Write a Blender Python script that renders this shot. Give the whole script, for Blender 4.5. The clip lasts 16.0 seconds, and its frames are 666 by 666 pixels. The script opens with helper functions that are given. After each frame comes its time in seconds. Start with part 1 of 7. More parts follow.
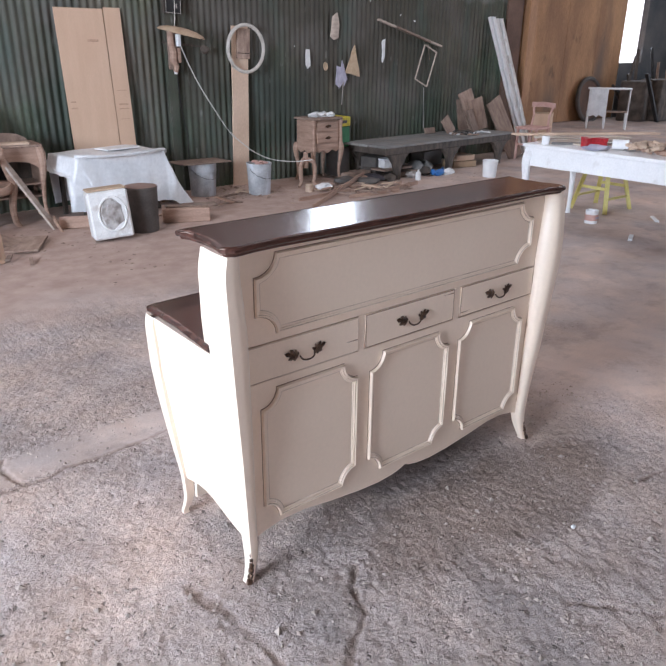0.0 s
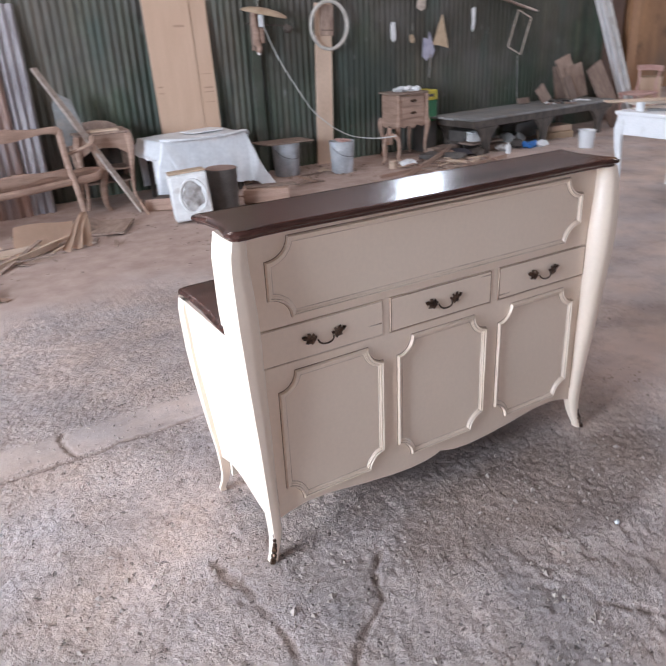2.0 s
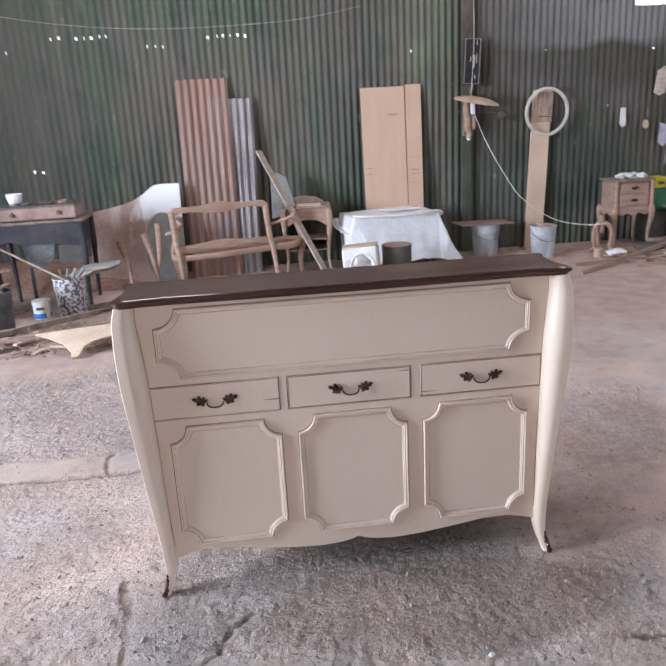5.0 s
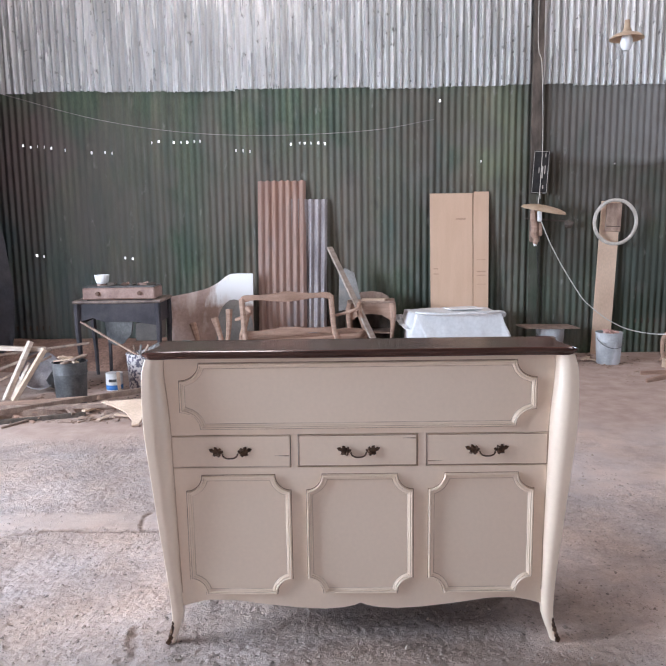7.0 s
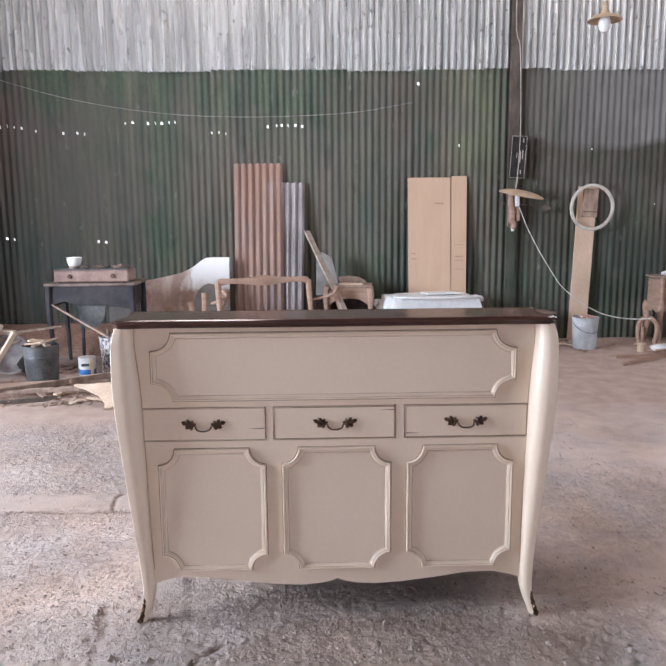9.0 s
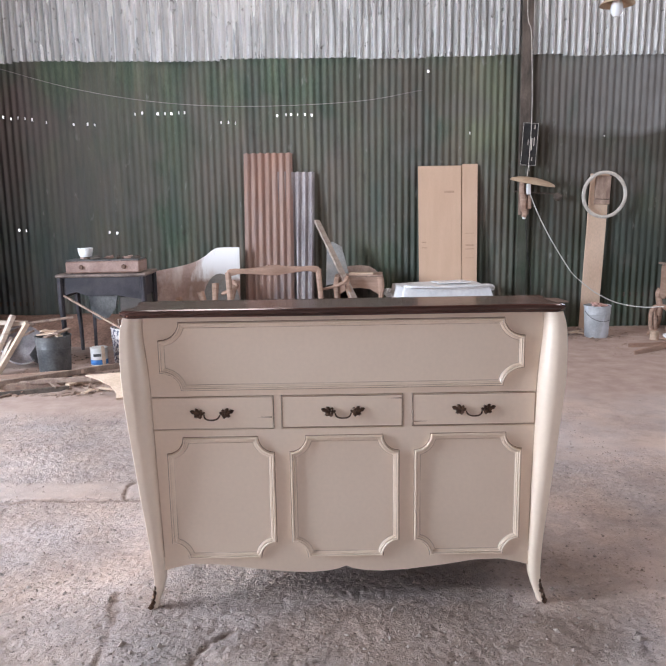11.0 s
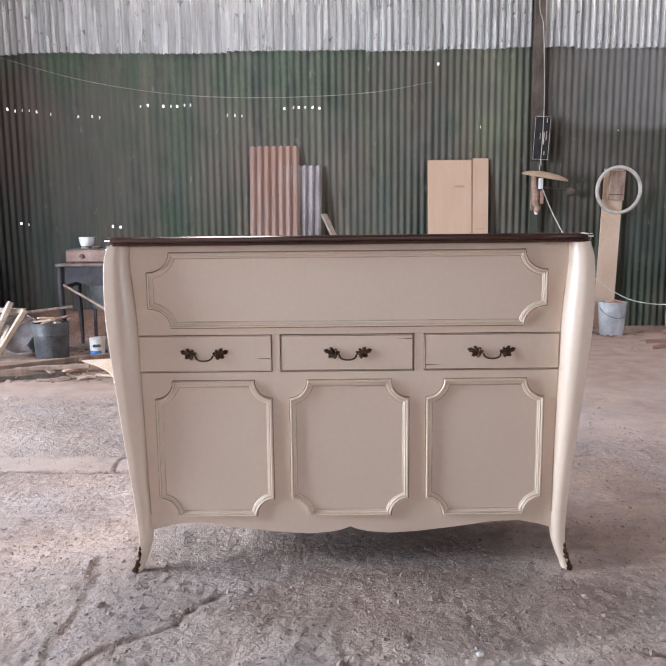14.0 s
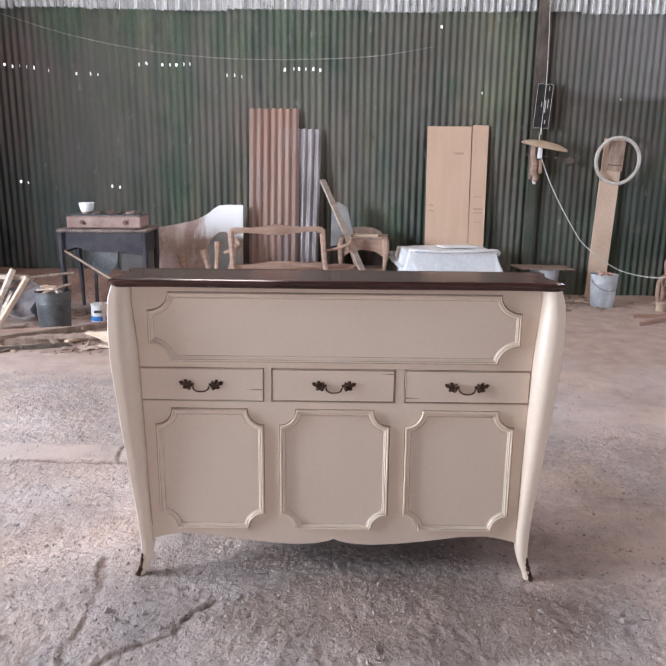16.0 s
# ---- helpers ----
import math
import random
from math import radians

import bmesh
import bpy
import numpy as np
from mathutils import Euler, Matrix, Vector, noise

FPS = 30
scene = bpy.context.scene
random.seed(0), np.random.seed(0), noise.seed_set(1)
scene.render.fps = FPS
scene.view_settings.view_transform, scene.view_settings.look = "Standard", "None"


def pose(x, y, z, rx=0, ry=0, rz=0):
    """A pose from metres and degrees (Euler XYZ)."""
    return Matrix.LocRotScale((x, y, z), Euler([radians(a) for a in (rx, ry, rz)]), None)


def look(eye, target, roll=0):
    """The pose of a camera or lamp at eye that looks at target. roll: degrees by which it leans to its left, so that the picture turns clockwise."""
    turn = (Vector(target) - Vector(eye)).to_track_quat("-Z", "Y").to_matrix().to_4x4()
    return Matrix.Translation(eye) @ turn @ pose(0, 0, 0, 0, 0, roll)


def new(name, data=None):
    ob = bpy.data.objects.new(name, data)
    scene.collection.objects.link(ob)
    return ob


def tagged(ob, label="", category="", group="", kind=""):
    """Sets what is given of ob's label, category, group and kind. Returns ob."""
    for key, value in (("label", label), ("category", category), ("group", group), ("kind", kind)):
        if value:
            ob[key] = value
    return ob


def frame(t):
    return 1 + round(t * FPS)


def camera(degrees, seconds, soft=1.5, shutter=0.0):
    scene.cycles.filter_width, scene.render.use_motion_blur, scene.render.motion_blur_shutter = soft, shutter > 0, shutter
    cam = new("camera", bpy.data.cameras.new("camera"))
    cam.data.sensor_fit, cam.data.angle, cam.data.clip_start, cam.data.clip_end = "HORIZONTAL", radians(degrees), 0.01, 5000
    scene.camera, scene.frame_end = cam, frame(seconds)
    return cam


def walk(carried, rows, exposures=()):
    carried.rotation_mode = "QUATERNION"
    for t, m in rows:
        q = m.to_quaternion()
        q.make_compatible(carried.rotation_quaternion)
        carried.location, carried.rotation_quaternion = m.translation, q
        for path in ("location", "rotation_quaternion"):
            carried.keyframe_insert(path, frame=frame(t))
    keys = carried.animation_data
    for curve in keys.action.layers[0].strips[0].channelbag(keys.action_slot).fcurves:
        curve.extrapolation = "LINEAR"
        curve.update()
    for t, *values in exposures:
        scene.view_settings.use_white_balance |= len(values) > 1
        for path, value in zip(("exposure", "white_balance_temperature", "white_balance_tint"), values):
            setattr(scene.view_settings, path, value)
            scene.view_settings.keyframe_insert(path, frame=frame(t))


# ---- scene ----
cam = camera(50.8, 16.0, soft=1.5, shutter=0.45)
PATH = [
    (0, (-1.605, -1.509, 1.534), (-0.418, -0.086, 0.783), 0.6),
    (0.5, (-1.603, -1.512, 1.537), (-0.456, -0.079, 0.743), 0.2),
    (1, (-1.601, -1.523, 1.539), (-0.457, -0.089, 0.744), -0.3),
    (1.5, (-1.557, -1.53, 1.532), (-0.462, -0.07, 0.715), -1.9),
    (2, (-1.385, -1.63, 1.538), (-0.454, -0.054, 0.732), -2.7),
    (2.5, (-1.166, -1.754, 1.528), (-0.413, -0.062, 0.773), 1.2),
    (3, (-0.988, -1.814, 1.526), (-0.265, -0.08, 0.839), 2.9),
    (3.2, (-0.936, -1.813, 1.515), (-0.239, -0.066, 0.837), 3.1),
    (5.3, (-0.198, -2.215, 1.574), (-0.069, -0.286, 1.062), -2.0),
    (5.5, (-0.152, -2.223, 1.558), (-0.059, -0.266, 1.155), -0.6),
    (6, (-0.056, -2.282, 1.544), (-0.063, -0.317, 1.171), -0.1),
    (6.5, (-0.074, -2.321, 1.504), (-0.054, -0.368, 1.071), -1.5),
    (7, (-0.066, -2.379, 1.473), (-0.084, -0.4, 1.184), -0.8),
    (7.5, (-0.059, -2.374, 1.426), (-0.073, -0.401, 1.101), -0.4),
    (8, (-0.045, -2.338, 1.396), (-0.057, -0.363, 1.077), -0.8),
    (8.5, (-0.054, -2.334, 1.394), (-0.049, -0.355, 1.108), -0.7),
    (9, (-0.062, -2.331, 1.389), (-0.017, -0.357, 1.076), -0.5),
    (9.2, (-0.062, -2.315, 1.379), (0.009, -0.346, 1.036), -1.0),
    (11.5, (-0.04, -2.34, 1.386), (-0.038, -0.369, 1.045), -0.9),
    (12, (-0.035, -2.344, 1.376), (-0.027, -0.379, 1.006), -1.1),
    (12.5, (-0.042, -2.262, 1.282), (-0.05, -0.303, 0.881), -0.4),
    (13, (-0.04, -2.201, 1.157), (-0.023, -0.23, 0.816), -0.4),
    (13.5, (-0.04, -2.19, 1.093), (-0.045, -0.213, 0.791), -0.1),
    (14, (-0.039, -2.172, 1.077), (-0.049, -0.192, 0.798), -0.6),
    (14.5, (-0.03, -2.165, 1.071), (-0.009, -0.183, 0.806), -0.6),
    (15, (-0.011, -2.203, 1.18), (0.007, -0.218, 0.937), -1.2),
    (15.5, (0.011, -2.24, 1.345), (0.005, -0.269, 1.001), -0.3),
    (16, (0.0, -2.273, 1.432), (-0.008, -0.327, 0.97), 0.6),
]
walk(cam, [(t, look(eye, target, roll)) for t, eye, target, roll in PATH], exposures=((0.0, -0.69, 6470, 22), (3.2, -0.68, 6490, 22), (5.3, -0.48, 6450, 22), (7.5, -0.48, 6470, 22), (9.0, -0.48, 6660, 22), (14.0, -0.49, 6680, 22), (16.0, -0.48, 6640, 22)))

# ---- light -------------------------------------------------------------
scene.view_settings.exposure = 0.0
world = bpy.data.worlds.new("world")
scene.world = world
world.use_nodes = True
wn = world.node_tree.nodes
sky = wn.new("ShaderNodeTexSky")
sky.sky_type, sky.sun_disc = "NISHITA", False
sky.sun_elevation, sky.sun_rotation = radians(52), radians(-38)
sky.air_density, sky.dust_density = 1.0, 4.0
wn["Background"].inputs["Strength"].default_value = 0.14
world.node_tree.links.new(sky.outputs[0], wn["Background"].inputs["Color"])

sun = new("sun", bpy.data.lights.new("sun", "SUN"))
sun.data.energy, sun.data.angle, sun.data.color = 0.5, radians(12), (1.0, 0.95, 0.88)
sun.matrix_world = look((-30, 38, 62), (0, 0, 0))


def daylight(name, eye, target, sx, sy, watts, colour):
    """Area lamp for sky light from one opening of the hall, known or added."""
    lamp = new(name, bpy.data.lights.new(name, "AREA"))
    lamp.data.shape, lamp.data.size, lamp.data.size_y = "RECTANGLE", sx, sy
    lamp.data.energy, lamp.data.color = watts, colour
    lamp.matrix_world = look(eye, target)
    return lamp


COOL = (0.71, 0.885, 1.0)
WARM = (1.0, 0.955, 0.90)
GATE_Y0, GATE_Y1, GATE_Z = -2.15, 1.4, 3.6          # open gate in the left wall
LEFT, RIGHT, FRONT, BACK, ROOF = -7.0, 21.0, -9.0, 5.82, 5.4
daylight("gate_daylight", (LEFT + 0.12, (GATE_Y0 + GATE_Y1) / 2, 2.3), (0, (GATE_Y0 + GATE_Y1) / 2, 2.1), GATE_Y1 - GATE_Y0 - 0.3, 2.5, 1830, COOL)     # sky light, started at z 1.05 to keep it from under the counter
DOOR_X0, DOOR_X1, DOOR_Z = -4.7, 2.3, 4.6          # open front behind the camera
daylight("front_daylight", ((DOOR_X0 + DOOR_X1) / 2, FRONT + 0.1, DOOR_Z / 2 + 0.1), ((DOOR_X0 + DOOR_X1) / 2, 0, DOOR_Z / 2), DOOR_X1 - DOOR_X0 - 0.3, DOOR_Z - 0.4, 135, WARM)
END_Y0, END_Y1, END_Z = -7.5, 1.5, 4.6             # unseen opening, added for cool light on the counter's right leg
daylight("added_end_light", (RIGHT - 0.1, (END_Y0 + END_Y1) / 2, END_Z / 2), (0, (END_Y0 + END_Y1) / 2, END_Z / 2), END_Y1 - END_Y0 - 0.3, END_Z - 0.4, 1300, COOL)
# unseen roof strips, added as fill light for floor and walls
ROOF_STRIPS = ((-1.2, 3.6, 1.5, 122), (3.4, 3.6, 1.5, 60), (8.0, 3.0, 2.0, 90), (13.0, 3.0, 2.0, 130))     # x, y, half length, watts
for sx, sy, half, watts in ROOF_STRIPS:
    daylight("added_roof_light", (sx, sy, ROOF - 0.02), (sx, sy, 0), 0.9, 2 * half, watts, WARM)
# lamp in an added wall opening, for the highlight on the counter top
daylight("top_highlight_light", (4.60, BACK + 0.05, 3.5), (4.60, 0, 3.35), 0.95, 1.8, 80, COOL)
daylight("far_gap_daylight", (16.05, 8.1, 2.8), (15.0, 0, 1.5), 0.9, 2.6, 90, COOL)


# ---- materials ---------------------------------------------------------
def surf(name, c1, c2, scale=6.0, rough=0.6, bump=0.15, bscale=60.0, metal=0.0, stretch=(1, 1, 1), fine=0.25, spread=0.0, contrast=0.35, rvar=0.15, dist=0.004, clear=0.0):
    """Two colours mixed by coarse noise, fine grain over them, relief and uneven gloss."""
    m = bpy.data.materials.new(name)
    m.use_nodes = True
    nt = m.node_tree
    n, l = nt.nodes, nt.links
    p = n["Principled BSDF"]
    tc, mp = n.new("ShaderNodeTexCoord"), n.new("ShaderNodeMapping")
    mp.inputs["Scale"].default_value = stretch
    l.new(tc.outputs["Object"], mp.inputs["Vector"])
    a, b = n.new("ShaderNodeTexNoise"), n.new("ShaderNodeTexNoise")
    a.inputs["Scale"].default_value, a.inputs["Detail"].default_value = scale, 6
    b.inputs["Scale"].default_value, b.inputs["Detail"].default_value = bscale, 4
    for t in (a, b):
        l.new(mp.outputs[0], t.inputs["Vector"])
    r = n.new("ShaderNodeValToRGB")
    r.color_ramp.elements[0].position, r.color_ramp.elements[1].position = 0.5 - contrast / 2, 0.5 + contrast / 2
    r.color_ramp.elements[0].color, r.color_ramp.elements[1].color = (*c1, 1), (*c2, 1)
    l.new(a.outputs["Fac"], r.inputs[0])
    # fine grain
    g = n.new("ShaderNodeMapRange")
    g.inputs["From Min"].default_value, g.inputs["From Max"].default_value = 0.3, 0.7
    g.inputs["To Min"].default_value, g.inputs["To Max"].default_value = 1 - fine, 1 + fine
    l.new(b.outputs["Fac"], g.inputs["Value"])
    v = n.new("ShaderNodeVectorMath")
    v.operation = "MULTIPLY"
    l.new(r.outputs[0], v.inputs[0])
    l.new(g.outputs[0], v.inputs[1])
    last = v.outputs[0]
    if spread:
        o, q, w = n.new("ShaderNodeObjectInfo"), n.new("ShaderNodeMapRange"), n.new("ShaderNodeVectorMath")
        q.inputs["To Min"].default_value, q.inputs["To Max"].default_value = 1 - spread, 1 + spread
        w.operation = "MULTIPLY"
        l.new(o.outputs["Random"], q.inputs["Value"])
        l.new(last, w.inputs[0])
        l.new(q.outputs[0], w.inputs[1])
        last = w.outputs[0]
    l.new(last, p.inputs["Base Color"])
    rr = n.new("ShaderNodeMapRange")
    rr.inputs["To Min"].default_value, rr.inputs["To Max"].default_value = max(0.03, rough - rvar), min(1, rough + rvar)
    l.new(a.outputs["Fac"], rr.inputs["Value"])
    l.new(rr.outputs[0], p.inputs["Roughness"])
    p.inputs["Metallic"].default_value = metal
    p.inputs["Coat Weight"].default_value = clear
    p.inputs["Coat Roughness"].default_value = 0.12
    if bump:
        bu = n.new("ShaderNodeBump")
        bu.inputs["Strength"].default_value, bu.inputs["Distance"].default_value = bump, dist
        l.new(b.outputs["Fac"], bu.inputs["Height"])
        l.new(bu.outputs[0], p.inputs["Normal"])
    return m


CREAM = surf("cream_paint", (0.855, 0.675, 0.535), (0.925, 0.76, 0.615), 2.6, 0.46, 0.05, 70, fine=0.02, rvar=0.06, dist=0.001, contrast=0.9, clear=0.9)
CREAM.node_tree.nodes["Principled BSDF"].inputs["Coat Roughness"].default_value = 0.34
GLAZE = surf("brown_glaze", (0.20, 0.105, 0.066), (0.50, 0.345, 0.25), 9, 0.5, 0.1, 120, fine=0.1, contrast=0.3)
GLAZE_SOFT = surf("soft_glaze", (0.50, 0.36, 0.27), (0.80, 0.645, 0.525), 6, 0.38, 0.05, 120, fine=0.06, contrast=0.2)
GAP = surf("drawer_gap", (0.035, 0.02, 0.014), (0.07, 0.045, 0.03), 20, 0.8, 0.1, 120)
WALNUT = surf("walnut_lacquer", (0.046, 0.0150, 0.0105), (0.150, 0.056, 0.037), 3.5, 0.21, 0.16, 40, stretch=(0.35, 6, 6), fine=0.3, rvar=0.08, dist=0.001, clear=0.45)
WALNUT_EDGE = surf("walnut_edge", (0.022, 0.0095, 0.0075), (0.085, 0.036, 0.027), 5, 0.16, 0.02, 40, stretch=(0.35, 6, 6), fine=0.3, rvar=0.06, dist=0.001)
BRONZE = surf("antique_bronze", (0.038, 0.022, 0.016), (0.17, 0.098, 0.064), 60, 0.42, 0.3, 200, metal=0.75, fine=0.3)
RAWWOOD = surf("raw_teak", (0.32, 0.195, 0.142), (0.47, 0.312, 0.236), 3, 0.7, 0.2, 35, stretch=(1.5, 1.5, 9), fine=0.18)
DUSTWOOD = surf("dusty_wood", (0.215, 0.140, 0.11), (0.38, 0.275, 0.215), 3, 0.8, 0.25, 40, stretch=(6, 2, 2), fine=0.2, spread=0.22)
PALEWOOD = surf("pale_wood", (0.52, 0.375, 0.275), (0.66, 0.50, 0.38), 3, 0.75, 0.2, 40, stretch=(2, 2, 7), fine=0.12, spread=0.12)
DARKWOOD = surf("weathered_dark_wood", (0.046, 0.035, 0.028), (0.135, 0.104, 0.084), 3, 0.7, 0.25, 40, stretch=(5, 2, 2), fine=0.25)
GREYTOP = surf("dusty_grey_top", (0.17, 0.165, 0.16), (0.30, 0.295, 0.285), 4, 0.55, 0.15, 50, fine=0.15)
CARDBOARD = surf("cardboard", (0.57, 0.385, 0.27), (0.63, 0.44, 0.32), 3, 0.85, 0.12, 140, stretch=(3, 3, 0.6), fine=0.06)
CARDBACK = surf("cardboard_edge", (0.36, 0.235, 0.145), (0.45, 0.31, 0.2), 8, 0.85, 0.15, 140, fine=0.1)
INK = surf("faded_print", (0.40, 0.255, 0.175), (0.50, 0.33, 0.235), 40, 0.85, 0.0, 140)
CLOTH = surf("pale_plastic_sheet", (0.72, 0.73, 0.745), (0.84, 0.85, 0.86), 5, 0.45, 0.3, 30, fine=0.06, dist=0.006)
WHITEP = surf("white_paint", (0.80, 0.80, 0.805), (0.87, 0.87, 0.87), 5, 0.5, 0.08, 60, fine=0.04)
FOAM = surf("white_foam", (0.66, 0.64, 0.62), (0.82, 0.81, 0.79), 9, 0.7, 0.3, 90, fine=0.08)
BUCKETP = surf("scuffed_grey_plastic", (0.34, 0.355, 0.375), (0.54, 0.55, 0.56), 7, 0.5, 0.1, 60, fine=0.1)
DARKTIN = surf("dark_tin", (0.055, 0.056, 0.06), (0.16, 0.158, 0.155), 6, 0.5, 0.15, 60, metal=0.3, fine=0.2)
DARKBIN = surf("dark_brown_bin", (0.075, 0.064, 0.058), (0.13, 0.112, 0.10), 5, 0.65, 0.1, 60, fine=0.12)
BLACKT = surf("dark_blue_paint", (0.014, 0.012, 0.018), (0.060, 0.050, 0.058), 6, 0.62, 0.2, 60, fine=0.2)
STICKW = surf("weathered_white_wood", (0.44, 0.345, 0.28), (0.66, 0.565, 0.485), 4, 0.8, 0.2, 40, stretch=(2, 2, 7), fine=0.12)
STOVE = surf("stove_enamel", (0.22, 0.130, 0.105), (0.37, 0.245, 0.205), 9, 0.5, 0.12, 80, fine=0.15)
RUST = surf("rusty_zinc", (0.27, 0.155, 0.120), (0.44, 0.315, 0.27), 3.2, 0.6, 0.1, 50, metal=0.1, stretch=(3.5, 2.5, 0.25), fine=0.08, contrast=0.5)
ZINC = surf("dull_zinc", (0.24, 0.21, 0.215), (0.46, 0.42, 0.42), 2.6, 0.5, 0.15, 50, metal=0.35, stretch=(2.5, 2.5, 0.5), fine=0.2)
PLY = surf("stained_plywood", (0.30, 0.150, 0.075), (0.52, 0.285, 0.145), 1.1, 0.75, 0.12, 30, stretch=(1.6, 1.6, 0.45), fine=0.12, contrast=0.3)


def stained(m, colour, scale, stretch, lo, hi):
    """Dark spots with soft edges over a material's own colour."""
    n, l = m.node_tree.nodes, m.node_tree.links
    p = n["Principled BSDF"]
    base = p.inputs["Base Color"].links[0].from_socket
    tc, mp, t, r, x = (n.new("ShaderNode" + k) for k in ("TexCoord", "Mapping", "TexNoise", "MapRange", "Mix"))
    mp.inputs["Scale"].default_value = stretch
    l.new(tc.outputs["Object"], mp.inputs["Vector"])
    t.inputs["Scale"].default_value, t.inputs["Detail"].default_value = scale, 4
    l.new(mp.outputs[0], t.inputs["Vector"])
    r.inputs["From Min"].default_value, r.inputs["From Max"].default_value = lo, hi
    r.inputs["To Max"].default_value = 0.85
    l.new(t.outputs["Fac"], r.inputs["Value"])
    x.data_type = "RGBA"
    x.inputs[7].default_value = (*colour, 1)
    l.new(r.outputs[0], x.inputs[0])
    l.new(base, x.inputs[6])
    l.new(x.outputs[2], p.inputs["Base Color"])


stained(PLY, (0.075, 0.042, 0.026), 1.7, (1.3, 1, 0.75), 0.62, 0.74)
stained(PLY, (0.15, 0.11, 0.085), 0.8, (1, 1, 0.5), 0.52, 0.70)
stained(RUST, (0.375, 0.222, 0.165), 1.6, (2.2, 1, 0.8), 0.52, 0.70)
stained(RUST, (0.30, 0.265, 0.27), 1.9, (2.4, 1, 0.5), 0.54, 0.70)
stained(FOAM, (0.34, 0.25, 0.19), 7.0, (1, 1, 1), 0.56, 0.74)
stained(CLOTH, (0.52, 0.53, 0.52), 3.0, (1, 1, 1), 0.56, 0.80)
stained(GREYTOP, (0.34, 0.27, 0.215), 3.0, (1, 1, 1), 0.50, 0.72)
stained(WHITEP, (0.55, 0.51, 0.47), 6.0, (1, 1, 1), 0.60, 0.80)
stained(BUCKETP, (0.60, 0.63, 0.68), 6.0, (1, 1, 0.6), 0.52, 0.60)
stained(BLACKT, (0.062, 0.052, 0.052), 9.0, (1, 1, 0.6), 0.54, 0.74)
WORNTOP = surf("worn_table_edge", (0.12, 0.088, 0.075), (0.27, 0.205, 0.175), 7, 0.6, 0.2, 60, fine=0.2)
stained(WORNTOP, (0.36, 0.29, 0.25), 5.0, (1, 1, 1), 0.52, 0.72)
BROWNPANEL = surf("brown_panel", (0.10, 0.055, 0.038), (0.17, 0.10, 0.072), 2.5, 0.85, 0.08, 40, fine=0.1)
YELLOW = surf("yellow_paint", (0.55, 0.47, 0.13), (0.68, 0.60, 0.25), 8, 0.55, 0.1, 60, fine=0.08)
PINK = surf("pink_primer", (0.52, 0.29, 0.245), (0.66, 0.42, 0.36), 8, 0.65, 0.1, 60, fine=0.08)
GREENPL = surf("green_plastic", (0.02, 0.16, 0.06), (0.03, 0.24, 0.09), 8, 0.4, 0.05, 60)
YELLOWPL = surf("yellow_plastic", (0.60, 0.50, 0.03), (0.70, 0.60, 0.06), 8, 0.4, 0.05, 60)
REDPL = surf("red_plastic", (0.42, 0.012, 0.022), (0.55, 0.03, 0.04), 8, 0.45, 0.05, 60)
BLUEPL = surf("blue_plastic", (0.02, 0.12, 0.38), (0.05, 0.22, 0.52), 12, 0.4, 0.1, 60)
CABLE = surf("white_cable", (0.58, 0.57, 0.54), (0.68, 0.67, 0.64), 20, 0.5, 0.0, 60)
HOOP = surf("worn_white_hoop", (0.46, 0.42, 0.37), (0.66, 0.62, 0.57), 12, 0.6, 0.1, 60, fine=0.12)
BLACKM = surf("black_metal", (0.018, 0.018, 0.02), (0.05, 0.048, 0.046), 10, 0.5, 0.1, 60, metal=0.3)
RAG = surf("lilac_rag", (0.34, 0.32, 0.42), (0.52, 0.50, 0.58), 12, 0.9, 0.3, 60, fine=0.06)
PAPER = surf("white_paper", (0.72, 0.72, 0.72), (0.85, 0.85, 0.85), 12, 0.8, 0.2, 60, fine=0.05)
TANPAPER = surf("tan_paper", (0.48, 0.34, 0.22), (0.60, 0.45, 0.31), 12, 0.85, 0.2, 60, fine=0.06)
STRAW = surf("tan_shade", (0.42, 0.29, 0.19), (0.55, 0.41, 0.29), 10, 0.7, 0.1, 60, fine=0.1)
EARTH = surf("red_earth", (0.20, 0.112, 0.082), (0.34, 0.205, 0.155), 4, 0.95, 0.6, 40, fine=0.3, dist=0.02)
DARK_END = surf("dark_wall_end", (0.022, 0.027, 0.040), (0.060, 0.055, 0.062), 1.6, 0.6, 0.3, 20, fine=0.2, contrast=0.25, dist=0.02)
LEFTWALL = surf("dark_wall_sheet", (0.06, 0.065, 0.07), (0.15, 0.135, 0.125), 1.5, 0.7, 0.2, 30, fine=0.2)
ROOFM = surf("roof_sheet", (0.045, 0.042, 0.040), (0.095, 0.088, 0.084), 1.2, 0.6, 0.1, 30, fine=0.15)
STONE = surf("concrete_crumbs", (0.26, 0.205, 0.175), (0.43, 0.35, 0.305), 30, 0.9, 0.3, 90, fine=0.2)
PALEPLANK = surf("planed_plank", (0.62, 0.445, 0.325), (0.72, 0.54, 0.41), 3, 0.7, 0.15, 40, stretch=(2, 2, 0.8), fine=0.08)
PLANKGREY = surf("greyed_plank", (0.33, 0.265, 0.225), (0.48, 0.40, 0.345), 4, 0.8, 0.2, 40, stretch=(2, 2, 7), fine=0.12)
SPECK = surf("paint_splashed_tin", (0.12, 0.11, 0.15), (0.66, 0.62, 0.60), 42, 0.5, 0.1, 80, contrast=0.06, fine=0.1)
BULB = surf("milky_bulb", (0.80, 0.80, 0.80), (0.86, 0.86, 0.86), 8, 0.2, 0.0, 60, fine=0.0)
